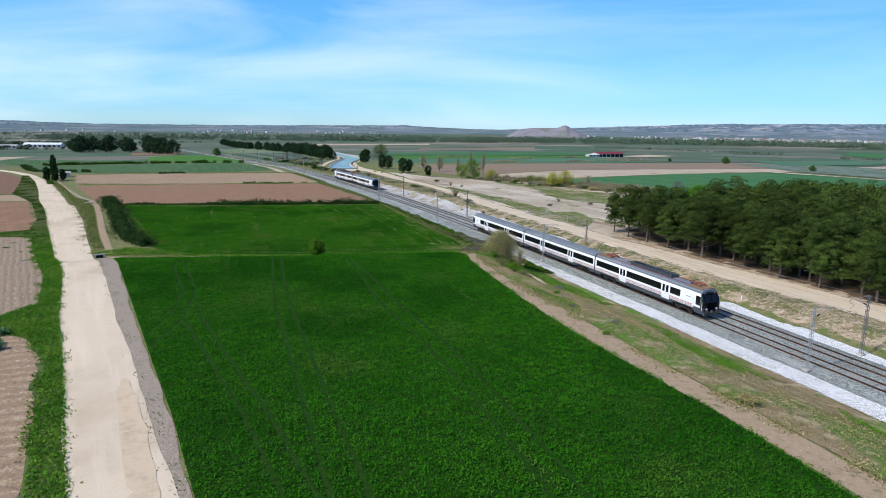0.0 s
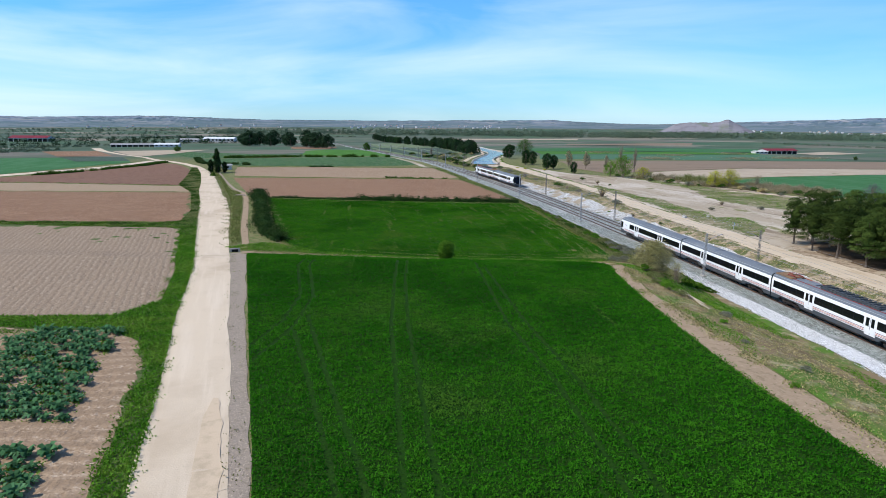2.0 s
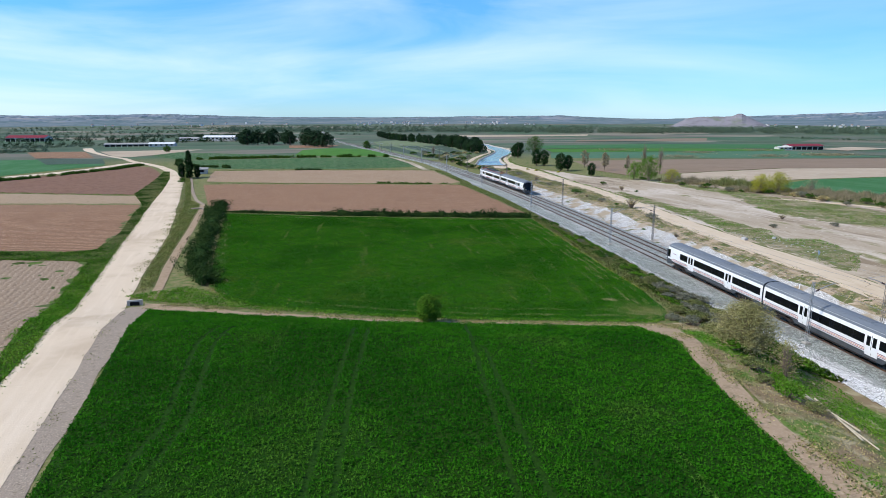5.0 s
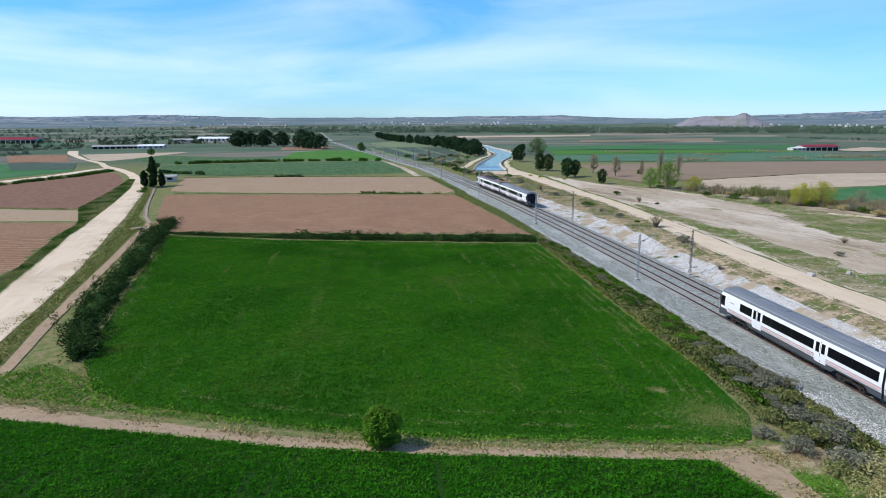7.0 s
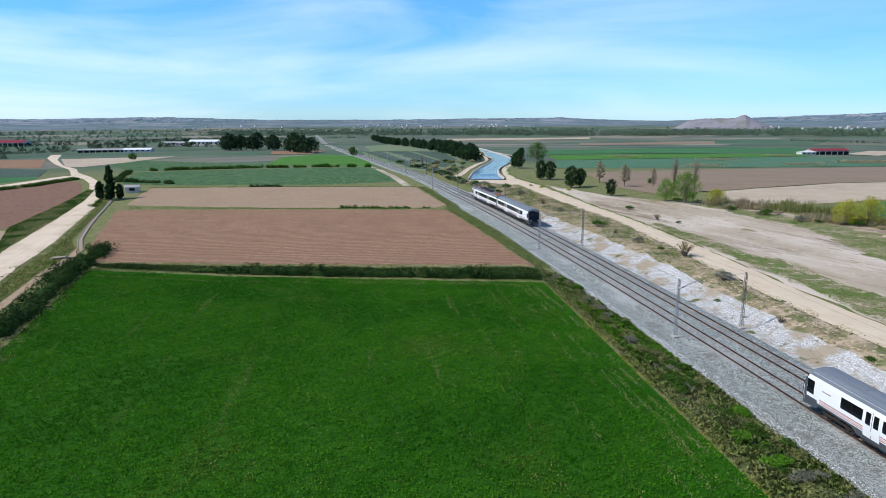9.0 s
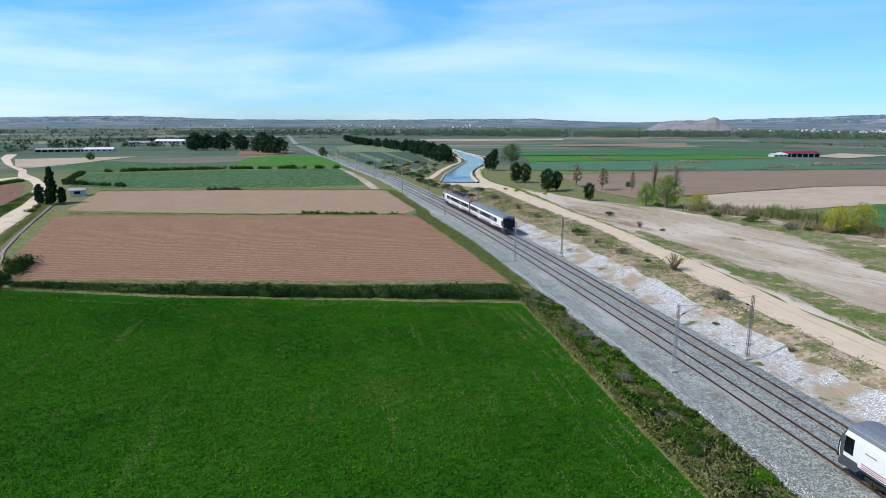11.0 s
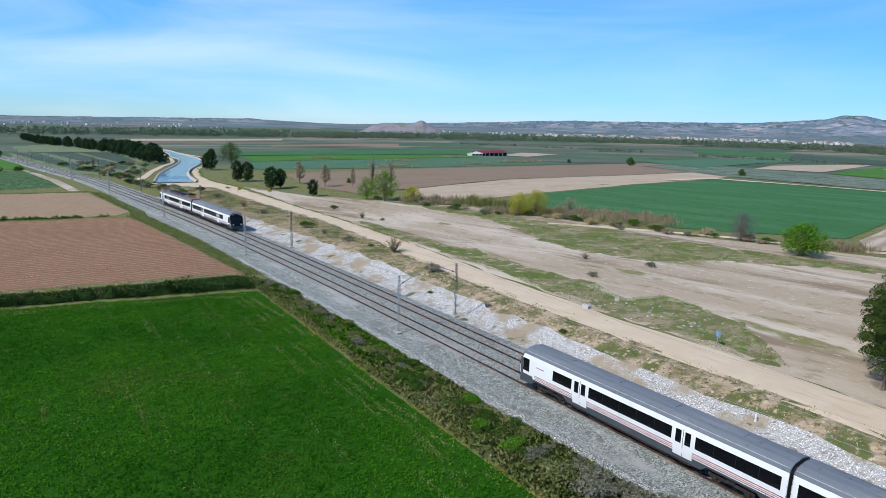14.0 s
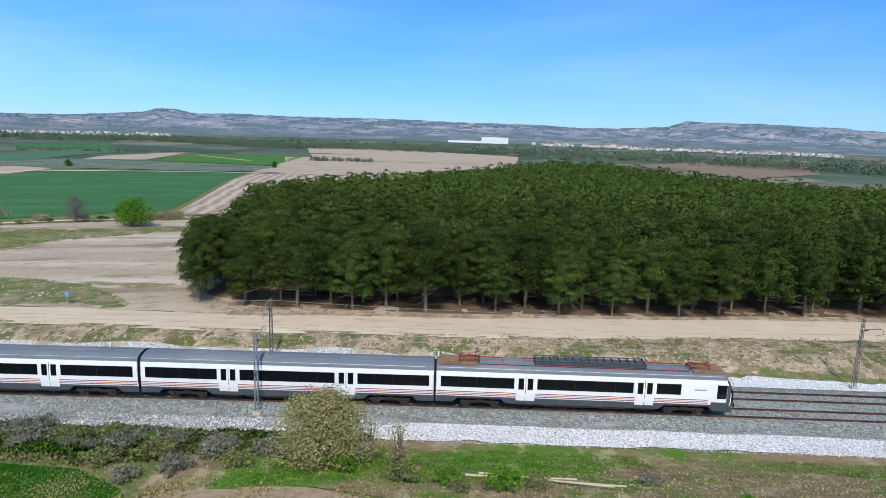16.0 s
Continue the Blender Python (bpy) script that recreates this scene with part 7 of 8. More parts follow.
place(POPLAR, M_REED, "young_poplar", "slim brownish young poplar", "tree", 61, 340, 1.15, 0.9)
place(POPLAR, M_REED, "young_poplar", "slim brownish young poplar", "tree", 45, 357, 1.3, 1.5, 30)
place(POPLAR, M_REED, "young_poplar", "slim brownish young poplar", "tree", 52, 345, 1.25, 1.5, 60)
for k, (x, y, s) in enumerate(((42.3, 318, 0.8), (32.5, 341, 1.15), (36, 344, 1.0), (24, 370, 1.15), (27.5, 369, 1.1), (18, 441, 1.35), (16, 446, 1.1))):
    place(CONE, M_DARKCONE, "conifer", "dense dark green conifer beside the canal road", "conifer", x, y, s * 1.12, 1.1, k * 60, "conifers by the canal")
place(WILLOW, M_LEAF_DEEP, "olive_green_tree", "rounded olive-green tree beyond the canal bend", "tree", 33, 520, 2.1, 1.2)
place(ROUND, M_LEAF_DEEP, "small_tree", "small dark tree at a field edge", "tree", 63.7, 356, 0.5)
CYP = round_tree_meshes(97, 8.5, 0.95, 64, 90, 0.14, 0.14, 0.03)
for x, y, s, w in ((-118.5, 306, 1.3, 1.15), (-120.2, 303, 0.72, 2.0), (-116.6, 302, 0.62, 2.3), (-114.8, 305, 0.6, 2.2)):
    place(CYP, M_DARKCONE, "cypress", "dark green cypress beside the gravel road", "cypress", x, y, s, w, x * 30, "cypresses by the road")
rng = np.random.default_rng(8)
RCL = [round_tree_meshes(98 + k, 7.5, 3.6, 26, 40, 0.32, 0.2, 0.1) for k in range(2)]
for k in range(13):
    place(RCL[k % 2], M_GROVE, "grove_tree", "dark green tree of a farm grove", "tree", -335 + 100 * k / 12 + rng.uniform(-8, 8), 885 + rng.uniform(-35, 35) - 20 * k / 12, rng.uniform(1.9, 2.7), 1.1, k * 40, "trees of the farm grove", M_BARK)
for k in range(6):
    place(RCL[k % 2], M_GROVE, "grove_tree", "dark rounded evergreen beside the railway", "tree", -207 + 38 * k / 5, 772 - 55 * k / 5, rng.uniform(1.7, 2.2), 1.25, k * 40, "evergreens beside the railway", M_BARK)
place(RCL[0], M_LEAF_DEEP, "round_tree", "round dark green tree by the far fields", "tree", -112, 643, 1.0, 1.0, 0, "", M_BARK)
place(RCL[1], M_LEAF_DEEP, "round_tree", "olive tree beside the far fields", "tree", -280, 600, 0.7, 1.3, 0, "", M_BARK)
place(BARETREE, M_GREYSHRUB, "bare_tree", "bare greyish tree near the railway", "tree", -35, 470, 0.75, 2.0)
for k in range(80):
    t = k / 79
    x, y = lerp([(0, -6), (0.35, -42), (1, -240)], t) + rng.uniform(-6, 6), lerp([(0, 515), (0.35, 730), (1, 1450)], t) + rng.uniform(-8, 8)
    place(RCL[k % 2], M_GROVE if k % 3 else M_DARKCONE, "canal_pine", "dark green tree in the row along the canal", "tree", x, y, rng.uniform(1.0, 1.6), 1.0, k * 50, "tree row along the canal", M_BARK)
for k in range(9):
    place(ROUND, M_DARKCONE, "canal_bush", "dark bush on the far canal bank", "bush", 22 + k * 1.5 + rng.uniform(-2, 2), 560 + k * 22, rng.uniform(0.8, 1.2), 1.1, k * 33, "bushes on the canal bank")
for x, y, s in ((330, 520, 1.2), (318, 402, 0.8), (300, 560, 0.6), (380, 300, 0.8)):
    place(RCL[0], M_LEAF_DEEP, "lone_tree", "lone round tree among open fields", "tree", x, y, s * 0.7, 1.1, x, "", M_BARK)

# reeds
rng = np.random.default_rng(55)
for line, tall, mat, word in (([(68, 298), (77, 289)], 2.6, M_REED, "dry reed"), ([(82, 291), (92, 275)], 2.8, M_SCRUB, "grey-green reed"), ([(82, 268), (95, 262), (100, 250), (112, 238)], 2.0, M_REED, "dry reed"),
                              ([(96, 262), (108, 250), (116, 240)], 2.4, M_REED, "dry reed"), ([(120, 206), (132, 201)], 1.6, M_REED, "dry reed")):
    cs = []
    for (x0, y0), (x1, y1) in zip(line, line[1:]):
        n = int(math.hypot(x1 - x0, y1 - y0) * 330)
        t = rng.uniform(size=n)
        cs.append(np.stack((x0 + t * (x1 - x0) + rng.normal(scale=1.7, size=n), y0 + t * (y1 - y0) + rng.normal(scale=1.7, size=n)), axis=1))
    p = np.concatenate(cs)
    z0 = heights(p[:, 0], p[:, 1])
    h2 = tall * rng.uniform(0.35, 1.1, len(p)) * (0.8 + 0.35 * np.sin(p[:, 0] * 0.9) * np.sin(p[:, 1] * 0.7))
    lean, side = rng.normal(scale=0.5, size=(len(p), 2)), rng.normal(scale=0.04, size=(len(p), 2))
    v = np.zeros((len(p), 4, 3))
    v[:, 0, :2], v[:, 1, :2] = p - side, p + side
    v[:, 2, :2], v[:, 3, :2] = p + lean + side * 0.3, p + lean - side * 0.3
    v[:, 0, 2] = v[:, 1, 2] = z0
    v[:, 2, 2] = v[:, 3, 2] = z0 + h2
    stuff("reeds", v, mat, "stand of tall " + word + " at the field edge", "reeds")
for x, y in ((120, 470), (190, 508), (160, 560), (265, 560), (250, 552), (238, 546), (105, 600), (240, 655)):
    p = rng.normal(scale=(7, 2), size=(500, 2)) + (x, y)
    stuff("far_reeds", blades(rng, p[:, 0], p[:, 1], np.array([height(a, b) for a, b in p]) + rng.uniform(0.1, 1.8, 500), 0.4), M_REED, "pale dry reed patch between green fields", "reeds")


# ---------------------------------------------------------------- overhead line
M_STEEL_MID = material("dull_painted_steel", (0.20, 0.19, 0.18), 0.65, 0.4, vary=(((0.13, 0.11, 0.10), 4, 0.5, 0.7, 4),))


def mast_thing(y, side, arm):
    """A lattice mast with a bracket that reaches over its track. arm: +1 to the right, -1 to the left."""
    p, right = rail_point(y, side)
    m = Matrix.Translation(p + Vector((0, 0, land(y) + 0.05))) @ Matrix.Rotation(math.atan2(right.y, right.x), 4, "Z")
    t = thing("catenary_mast", "grey steel lattice mast carrying the overhead line", "catenary mast", "masts of the overhead line", m=m)
    part("footing", boxed(-0.35, 0.35, -0.35, 0.35, -0.3, 0.28, bevel=0.04), M_CONCRETE, t, "concrete footing")
    bm = bmesh.new()
    def width(z):
        return 0.15 - 0.006 * z
    for a in (-1, 1):
        for b in (-1, 1):
            tube(bm, [(a * width(0), b * width(0), 0.2), (a * width(7.4), b * width(7.4), 7.4)], 0.03, 4)
    n = 13
    for k in range(n):
        z0, z1 = 0.4 + 7.0 * k / n, 0.4 + 7.0 * (k + 1) / n
        s = 1 if k % 2 else -1
        w0, w1 = width(z0), width(z1)
        for a in (-1, 1):
            tube(bm, [(-s * w0, a * w0, z0), (s * w1, a * w1, z1)], 0.018, 4, False)
            tube(bm, [(a * w0, s * w0, z0), (a * w1, -s * w1, z1)], 0.018, 4, False)
    part("post", bm, M_STEEL if arm > 0 else M_STEEL_MID, t, "slender lattice post")
    bm = bmesh.new()
    tube(bm, [(0, 0, 6.1), (arm * 1.4, 0, 6.75), (arm * 2.7, 0, 7.15)], 0.045, 6)
    tube(bm, [(0, 0, 7.3), (arm * 1.3, 0, 7.2), (arm * 2.7, 0, 7.15)], 0.02, 6)
    part("bracket", bm, M_STEEL, t, "angled steel bracket")
    bm = bmesh.new()
    tube(bm, [(arm * 2.7, 0, 7.15), (arm * 3.0, 0, 7.05), (arm * 3.05, 0, 6.75), (arm * 2.2, 0, 6.35), (arm * 2.9, 0, 6.02)], 0.025, 6)
    part("registration_arm", bm, M_STEEL_DARK, t, "curved registration arm")
    bm = bmesh.new()
    for k in range(4):
        tube(bm, [(arm * (0.45 + 0.1 * k), 0, 6.31 + 0.046 * k), (arm * (0.5 + 0.1 * k), 0, 6.335 + 0.046 * k)], 0.085, 8)
    part("insulator", bm, M_INSUL, t, "dark ribbed insulator")
    return t


MAST_Y = [-42, 17, 74, 131.8, 187, 238.2, 290, 342, 394, 446, 500, 556, 612]
for y in MAST_Y:
    mast_thing(y - 0.8, -4.85, 1)
    mast_thing(y + 0.8, lerp([(60, 5.5), (131, 6.0), (150, 5.0)], y), -1)
for side in (-1.95, 1.95):
    line = thing("overhead_wire", "thin dark contact wire hung over the track", "overhead wire", "wires of the overhead line")
    bm3 = bmesh.new()
    for y0, y1 in zip(MAST_Y, MAST_Y[1:]):
        bm, bm2 = bmesh.new(), bmesh.new()
        low, high = [], []
        for k in range(9):
            t = k / 8
            p, _ = rail_point(y0 + (y1 - y0) * t, side)
            g = land(p.y)
            low.append(p + Vector((0, 0, g + 6.0)))
            high.append(p + Vector((0, 0, g + 7.1 - 0.75 * 4 * t * (1 - t))))
        tube(bm, low, 0.013, 4, False)
        tube(bm2, high, 0.013, 4, False)
        for a, b in zip(low[1:-1], high[1:-1]):
            tube(bm3, [a, b], 0.007, 3, False)
        part("contact_wire", bm, M_WIRE, line)
        part("messenger_wire", bm2, M_WIRE, line)
    tagged(part("droppers", bm3, M_WIRE, line), kind="stuff")
for side in (-4.9, 4.95):
    line = thing("feeder_wire", "thin feeder wire along the mast tops", "feeder wire", "wires of the overhead line")
    for y0, y1 in zip(MAST_Y, MAST_Y[1:]):
        bm = bmesh.new()
        tube(bm, [rail_point(y0 + (y1 - y0) * t, side)[0] + Vector((0, 0, land(y0 + (y1 - y0) * t) + 7.5 - 0.6 * 4 * t * (1 - t))) for t in (0, 0.125, 0.25, 0.375, 0.5, 0.625, 0.75, 0.875, 1)], 0.012, 4, False)
        part("wire", bm, M_WIRE, line)

# ---------------------------------------------------------------- canal
CANAL_L = [(-5, 367), (-4.6, 381), (-4.2, 402), (-1.6, 441), (2.2, 486.5), (4.5, 520), (5.0, 545), (4.8, 570), (2.4, 594), (-0.5, 625), (-2, 700), (-9, 790), (-20, 870)]
CANAL_R = [(-12, 875), (-1, 795), (6, 706), (12.5, 645), (16.8, 594), (18.3, 552), (15.6, 503), (11.2, 465), (8.4, 439.5), (7.1, 416), (7.0, 392), (7.8, 380), (9.2, 367)]
sheet("canal_water", CANAL_L + CANAL_R, M_WATER, "still greenish canal water reflecting the sky", 0.22, 6)
for edge, sgn in ((CANAL_L, -1), (CANAL_R[::-1], 1)):
    bm = bmesh.new()
    rows = []
    for (x, y) in edge:
        rows.append((Vector((x, y, height(x, y))), Vector((sgn, 0, 0))))
    extrude(bm, [(-0.7, 0.1), (0.0, 0.75), (0.5, 0.78), (0.6, 0.1)], rows)
    structure("canal_lining", bm, M_CONCRETE, "pale concrete lining of the canal bank")
sheet("canal_path_west", [(-9.6, 372), (-7.8, 391), (-6.3, 430), (-2.9, 480), (1.2, 515), (2.2, 545), (0.8, 590), (-2.5, 625), (-4.5, 700), (-12, 790), (-16, 790), (-7, 700), (-5, 625), (-1.4, 590), (-0.2, 545), (-0.6, 520), (-5.4, 482), (-8.9, 433), (-10.5, 391), (-13, 374)], M_DIRT, "pale path on the canal bank", 0.18, 6)
for k, (x, y) in enumerate(((18.4, 344), (21.8, 338.5), (30.5, 331))):
    shrub(SHRUBS[k], M_YELLOWLEAF, "bright yellow flowering broom bush", "shrub", "broom by the canal", x, y, 0.8, k * 90)
# irrigation channel and its small bridge
line = [(-67.7, 205.2), (-77, 227.3), (-83.3, 236.7), (-92, 253), (-100.5, 270), (-116.7, 303.4)]
bm = bmesh.new()
rows = []
for (x0, y0), (x1, y1) in zip(line, line[1:] + [(-118, 306)]):
    w = Vector((x1 - x0, y1 - y0, 0)).normalized()
    rows.append((Vector((x0, y0, height(x0, y0) + 0.05)), Vector((w.y, -w.x, 0))))
extrude(bm, [(-0.5, 0.0), (-0.45, 0.14), (-0.33, 0.14), (-0.28, 0.03), (0.28, 0.03), (0.33, 0.14), (0.45, 0.14), (0.5, 0.0)], rows[1:])
structure("irrigation_channel", bm, M_VERGE, "narrow concrete irrigation channel")
sheet("ditch_path", [(-42.6, 135.5), (-44.4, 140.8), (-48.6, 151.1), (-54.4, 166.7), (-60.3, 183.4), (-68.4, 205.2), (-77.6, 227), (-76.3, 227.6), (-66.9, 205.2), (-58.9, 183.4), (-52.9, 166.7), (-47.1, 151.1), (-43.1, 140.8), (-41.3, 135.5)], M_PATH, "bare earth of a dry ditch", 0.09)
t = thing("culvert_bridge", "small concrete slab bridge over the channel", "bridge", m=pose(-74, 217, height(-74, 217) + 0.1, 0, 0, 30))
part("slab", boxed(-1.3, 1.3, -0.7, 0.7, 0.15, 0.34, bevel=0.03), M_VERGE, t)
part("abutment", boxed(-1.6, -1.2, -0.9, 0.9, -0.4, 0.15), M_CONCRETE, t)
part("abutment", boxed(1.2, 1.6, -0.9, 0.9, -0.4, 0.15), M_CONCRETE, t)
t = thing("culvert_mouth", "dark concrete culvert mouth at the field corner", "culvert", m=pose(-42.6, 132.6, height(-42.6, 132.6), 0, 0, 20))
part("headwall", boxed(-0.9, 0.9, -0.15, 0.15, -0.3, 0.7, bevel=0.03), M_CONCRETE, t)
part("opening", boxed(-0.55, 0.55, -0.19, -0.152, -0.1, 0.5), M_RUBBER, t, "dark culvert opening")

# ---------------------------------------------------------------- poles, litter, posts
M_POLE = material("bleached_wood", (0.52, 0.45, 0.33), 0.85, vary=(((0.40, 0.34, 0.24), 4, 0.45, 0.7, 4),))
for k, (x0, y0, x1, y1) in enumerate(((28.6, 110.2, 29.0, 100.2), (29.2, 109.4, 28.3, 101.0), (27.9, 108.6, 29.4, 103.2))):
    bm = bmesh.new()
    tube(bm, [(x0, y0, height(x0, y0) + 0.18 + 0.08 * k), (x1, y1, height(x1, y1) + 0.18 + 0.08 * k)], [0.09, 0.06], 8)
    tagged(part("wooden_pole", bm, M_POLE, None), "long bleached wooden pole lying in the grass", "pole", "poles lying in the grass")
M_LITTER = material("pale_rubble", (0.42, 0.41, 0.39), 0.8, island=0.5)
rng = np.random.default_rng(66)
bm = bmesh.new()
for k in range(80):
    cx, cy = ((52.8, 181.4), (56.3, 180), (58.5, 176.3), (60.5, 171))[k % 4]
    x, y, s = cx + rng.normal(scale=2.2), cy + rng.normal(scale=2.6), rng.uniform(0.05, 0.17)
    q = Matrix.Translation((x, y, height(x, y) + 0.1)) @ Matrix.Rotation(rng.uniform(0, 3), 4, "Z") @ Matrix.Rotation(rng.uniform(-0.4, 0.4), 4, "X")
    for v in box(bm, -s, s, -s * 0.6, s * 0.6, -0.05, s * 0.5):
        v.co = q @ v.co
tagged(part("rubble", bm, M_LITTER, None), "scattered pale rubble and plastic litter in weeds", "rubble", kind="stuff")
M_BLUE = material("faded_blue_plastic", (0.16, 0.28, 0.42), 0.6)
for x, y, s, mat, word, name in ((50.6, 181.5, 0.5, M_LITTER, "white plastic", "white_sheet"), (56.8, 183.2, 0.4, M_LITTER, "grey", "rubble_block")):
    bm = boxed(-s, s, -s * 0.7, s * 0.7, -0.05, s * 0.9, bevel=0.08)
    bmesh.ops.transform(bm, matrix=pose(x, y, height(x, y) + 0.08, 0, 4, x * 20), verts=bm.verts)
    tagged(part(name, bm, mat, None), word + " refuse lying on the waste ground", "litter")
t = thing("field_sign", "small blue board on a thin post in weeds", "sign", m=pose(56.1, 164.9, height(56.1, 164.9) - 0.1, 0, 0, 78))
bm = bmesh.new()
tube(bm, [(0, 0, 0), (0, 0, 1.7)], 0.04, 8)
part("post", bm, M_STEEL, t)
part("board", boxed(-0.42, 0.42, -0.07, -0.035, 1.15, 1.8, bevel=0.01), M_BLUE, t, "faded blue board")
for k, (dx, y) in enumerate(((8.8, 116), (9.0, 96), (8.6, 150))):
    p, right = rail_point(y, dx)
    bm = bmesh.new()
    tube(bm, [(p.x, p.y, height(p.x, p.y) - 0.1), (p.x, p.y, height(p.x, p.y) + 0.75)], [0.1, 0.09], 8)
    tagged(part("marker_post", bm, M_WHITE, None), "short white lineside marker post", "marker post", "marker posts")


# ---------------------------------------------------------------- buildings
M_WALL = material("whitewashed_wall", (0.62, 0.60, 0.56), 0.9, vary=(((0.48, 0.45, 0.40), 0.3, 0.45, 0.75, 5),))
M_TILE = material("red_sheet_roof", (0.23, 0.04, 0.055), 0.7, vary=(((0.18, 0.035, 0.045), 0.2, 0.45, 0.7, 4),))
M_GREYROOF = material("grey_fibre_roof", (0.36, 0.35, 0.34), 0.85, vary=(((0.27, 0.26, 0.25), 0.2, 0.45, 0.7, 4),))
M_WHITEROOF = material("white_sheet_roof", (0.72, 0.73, 0.74), 0.6, vary=(((0.60, 0.61, 0.62), 0.2, 0.45, 0.7, 4),))
M_OPENING = material("dark_opening", (0.02, 0.02, 0.02), 0.9)


def shed(name, label, x, y, turn, long, deep, eave, ridge, wall, roof, bays=5, open_front=False):
    t = thing(name, label, "farm building", m=pose(x, y, height(x, y) - 0.3, 0, 0, turn))
    bm = bmesh.new()
    a, b = long / 2, deep / 2
    ends = []
    for s in (-a, a):
        ends.append([bm.verts.new((s, p, q)) for p, q in ((-b, 0), (b, 0), (b, eave), (0, ridge - 0.15), (-b, eave))])
    bm.faces.new(ends[0])
    bm.faces.new(ends[1][::-1])
    for i, j in ((1, 2), (4, 0)):
        bm.faces.new((ends[0][i], ends[1][i], ends[1][j], ends[0][j]))
    part("wall_shell", bm, wall, t)
    for s in (-1, 1):
        bm = bmesh.new()
        o = 0.5
        vs = [bm.verts.new(v) for v in ((-a - o, s * (b + o), eave - 0.15), (a + o, s * (b + o), eave - 0.15), (a + o, 0, ridge), (-a - o, 0, ridge))]
        ws = [bm.verts.new(v.co + Vector((0, 0, 0.18))) for v in vs]
        bm.faces.new(vs[::-1])
        bm.faces.new(ws)
        for i in range(4):
            bm.faces.new((vs[i], vs[(i + 1) % 4], ws[(i + 1) % 4], ws[i]))
        part("roof", bm, roof, t)
    for i in range(bays):
        cx = -a + long * (i + 0.5) / bays
        w = long / bays * (0.42 if open_front else 0.22)
        for s in (-1, 1):
            part("opening" if open_front else "window", boxed(cx - w, cx + w, min(s * (b + 0.05), s * (b - 0.3)), max(s * (b + 0.05), s * (b - 0.3)), 0.2 if open_front else eave * 0.45, eave * 0.85), M_OPENING, t)
    return t


shed("red_roof_barn", "open barn with a long red roof among fields", 316, 735, 12, 36, 14, 4.0, 5.8, M_WALL, M_TILE, 6, True)
shed("white_annex", "low white annex beside the red-roofed barn", 292, 722, 12, 14, 8, 2.6, 3.4, M_WALL, M_WALL, 3)
shed("white_shed", "long white farm shed behind trees", -492, 1205, 2, 58, 16, 7, 10, M_WALL, M_WHITEROOF, 8)
shed("grey_shed", "low building with a grey roof beside the white shed", -548, 1200, 4, 34, 14, 4.5, 7, M_WALL, M_GREYROOF, 5)
shed("livestock_shed", "long low livestock shed with a pale roof", -462, 858, 14, 62, 10, 3.2, 4.6, M_WALL, M_GREYROOF, 9, True)
shed("livestock_shed", "low pale livestock shed with open bays", -405, 830, 14, 30, 13, 3.6, 5.2, M_WALL, M_WHITEROOF, 5)
shed("red_roof_shed", "large red-roofed farm shed in the distance", -842, 1180, 6, 70, 26, 7, 11, M_WALL, M_TILE, 8, True)
shed("field_hut", "small pale hut beside the cypresses", -121.5, 324, 20, 4.2, 3.2, 2.2, 2.7, M_WALL, M_GREYROOF, 1)

# ---------------------------------------------------------------- far country
rng = np.random.default_rng(12)


def polar(az, r):
    return 0 + r * math.sin(radians(az)), 110 + r * math.cos(radians(az))


def belt(name, rows, tall, leaf, label, mat):
    vs = []
    for az0, r0, az1, r1, n, deep in rows:
        for k in range(n):
            t = rng.uniform()
            x, y = polar(az0 + (az1 - az0) * t, r0 + (r1 - r0) * t + rng.normal(scale=deep))
            h0, s = height(x, y), tall * rng.uniform(0.55, 1.15)
            c = [(x + rng.normal(scale=s * 0.3), y + rng.normal(scale=s * 0.3), h0 + s * q) for q in (0.25, 0.5, 0.5, 0.75)]
            vs.append(leaves(rng, c, [s * 0.36, s * 0.42, s * 0.38, s * 0.28], 15, leaf * s * 0.62, up=0.4, long=1.1))
    stuff(name, np.concatenate(vs), mat, label, "woodland")


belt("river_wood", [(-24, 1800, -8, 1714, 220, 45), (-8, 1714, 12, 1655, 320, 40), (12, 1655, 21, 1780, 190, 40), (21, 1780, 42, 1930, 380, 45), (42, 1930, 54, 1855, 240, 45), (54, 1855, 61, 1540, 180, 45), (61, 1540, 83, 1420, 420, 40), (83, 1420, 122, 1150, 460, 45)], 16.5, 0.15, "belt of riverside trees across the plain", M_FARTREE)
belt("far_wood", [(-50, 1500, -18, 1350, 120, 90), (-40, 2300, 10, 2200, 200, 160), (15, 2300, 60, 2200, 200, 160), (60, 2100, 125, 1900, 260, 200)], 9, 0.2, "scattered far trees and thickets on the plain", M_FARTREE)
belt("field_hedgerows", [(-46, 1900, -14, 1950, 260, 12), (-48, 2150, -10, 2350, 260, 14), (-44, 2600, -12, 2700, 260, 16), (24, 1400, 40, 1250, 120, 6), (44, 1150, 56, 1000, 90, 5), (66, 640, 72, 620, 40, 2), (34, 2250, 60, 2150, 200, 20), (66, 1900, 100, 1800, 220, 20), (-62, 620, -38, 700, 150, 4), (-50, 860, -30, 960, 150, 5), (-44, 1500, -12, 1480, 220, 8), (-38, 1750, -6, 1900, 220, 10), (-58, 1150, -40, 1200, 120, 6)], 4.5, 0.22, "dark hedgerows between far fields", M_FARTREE)
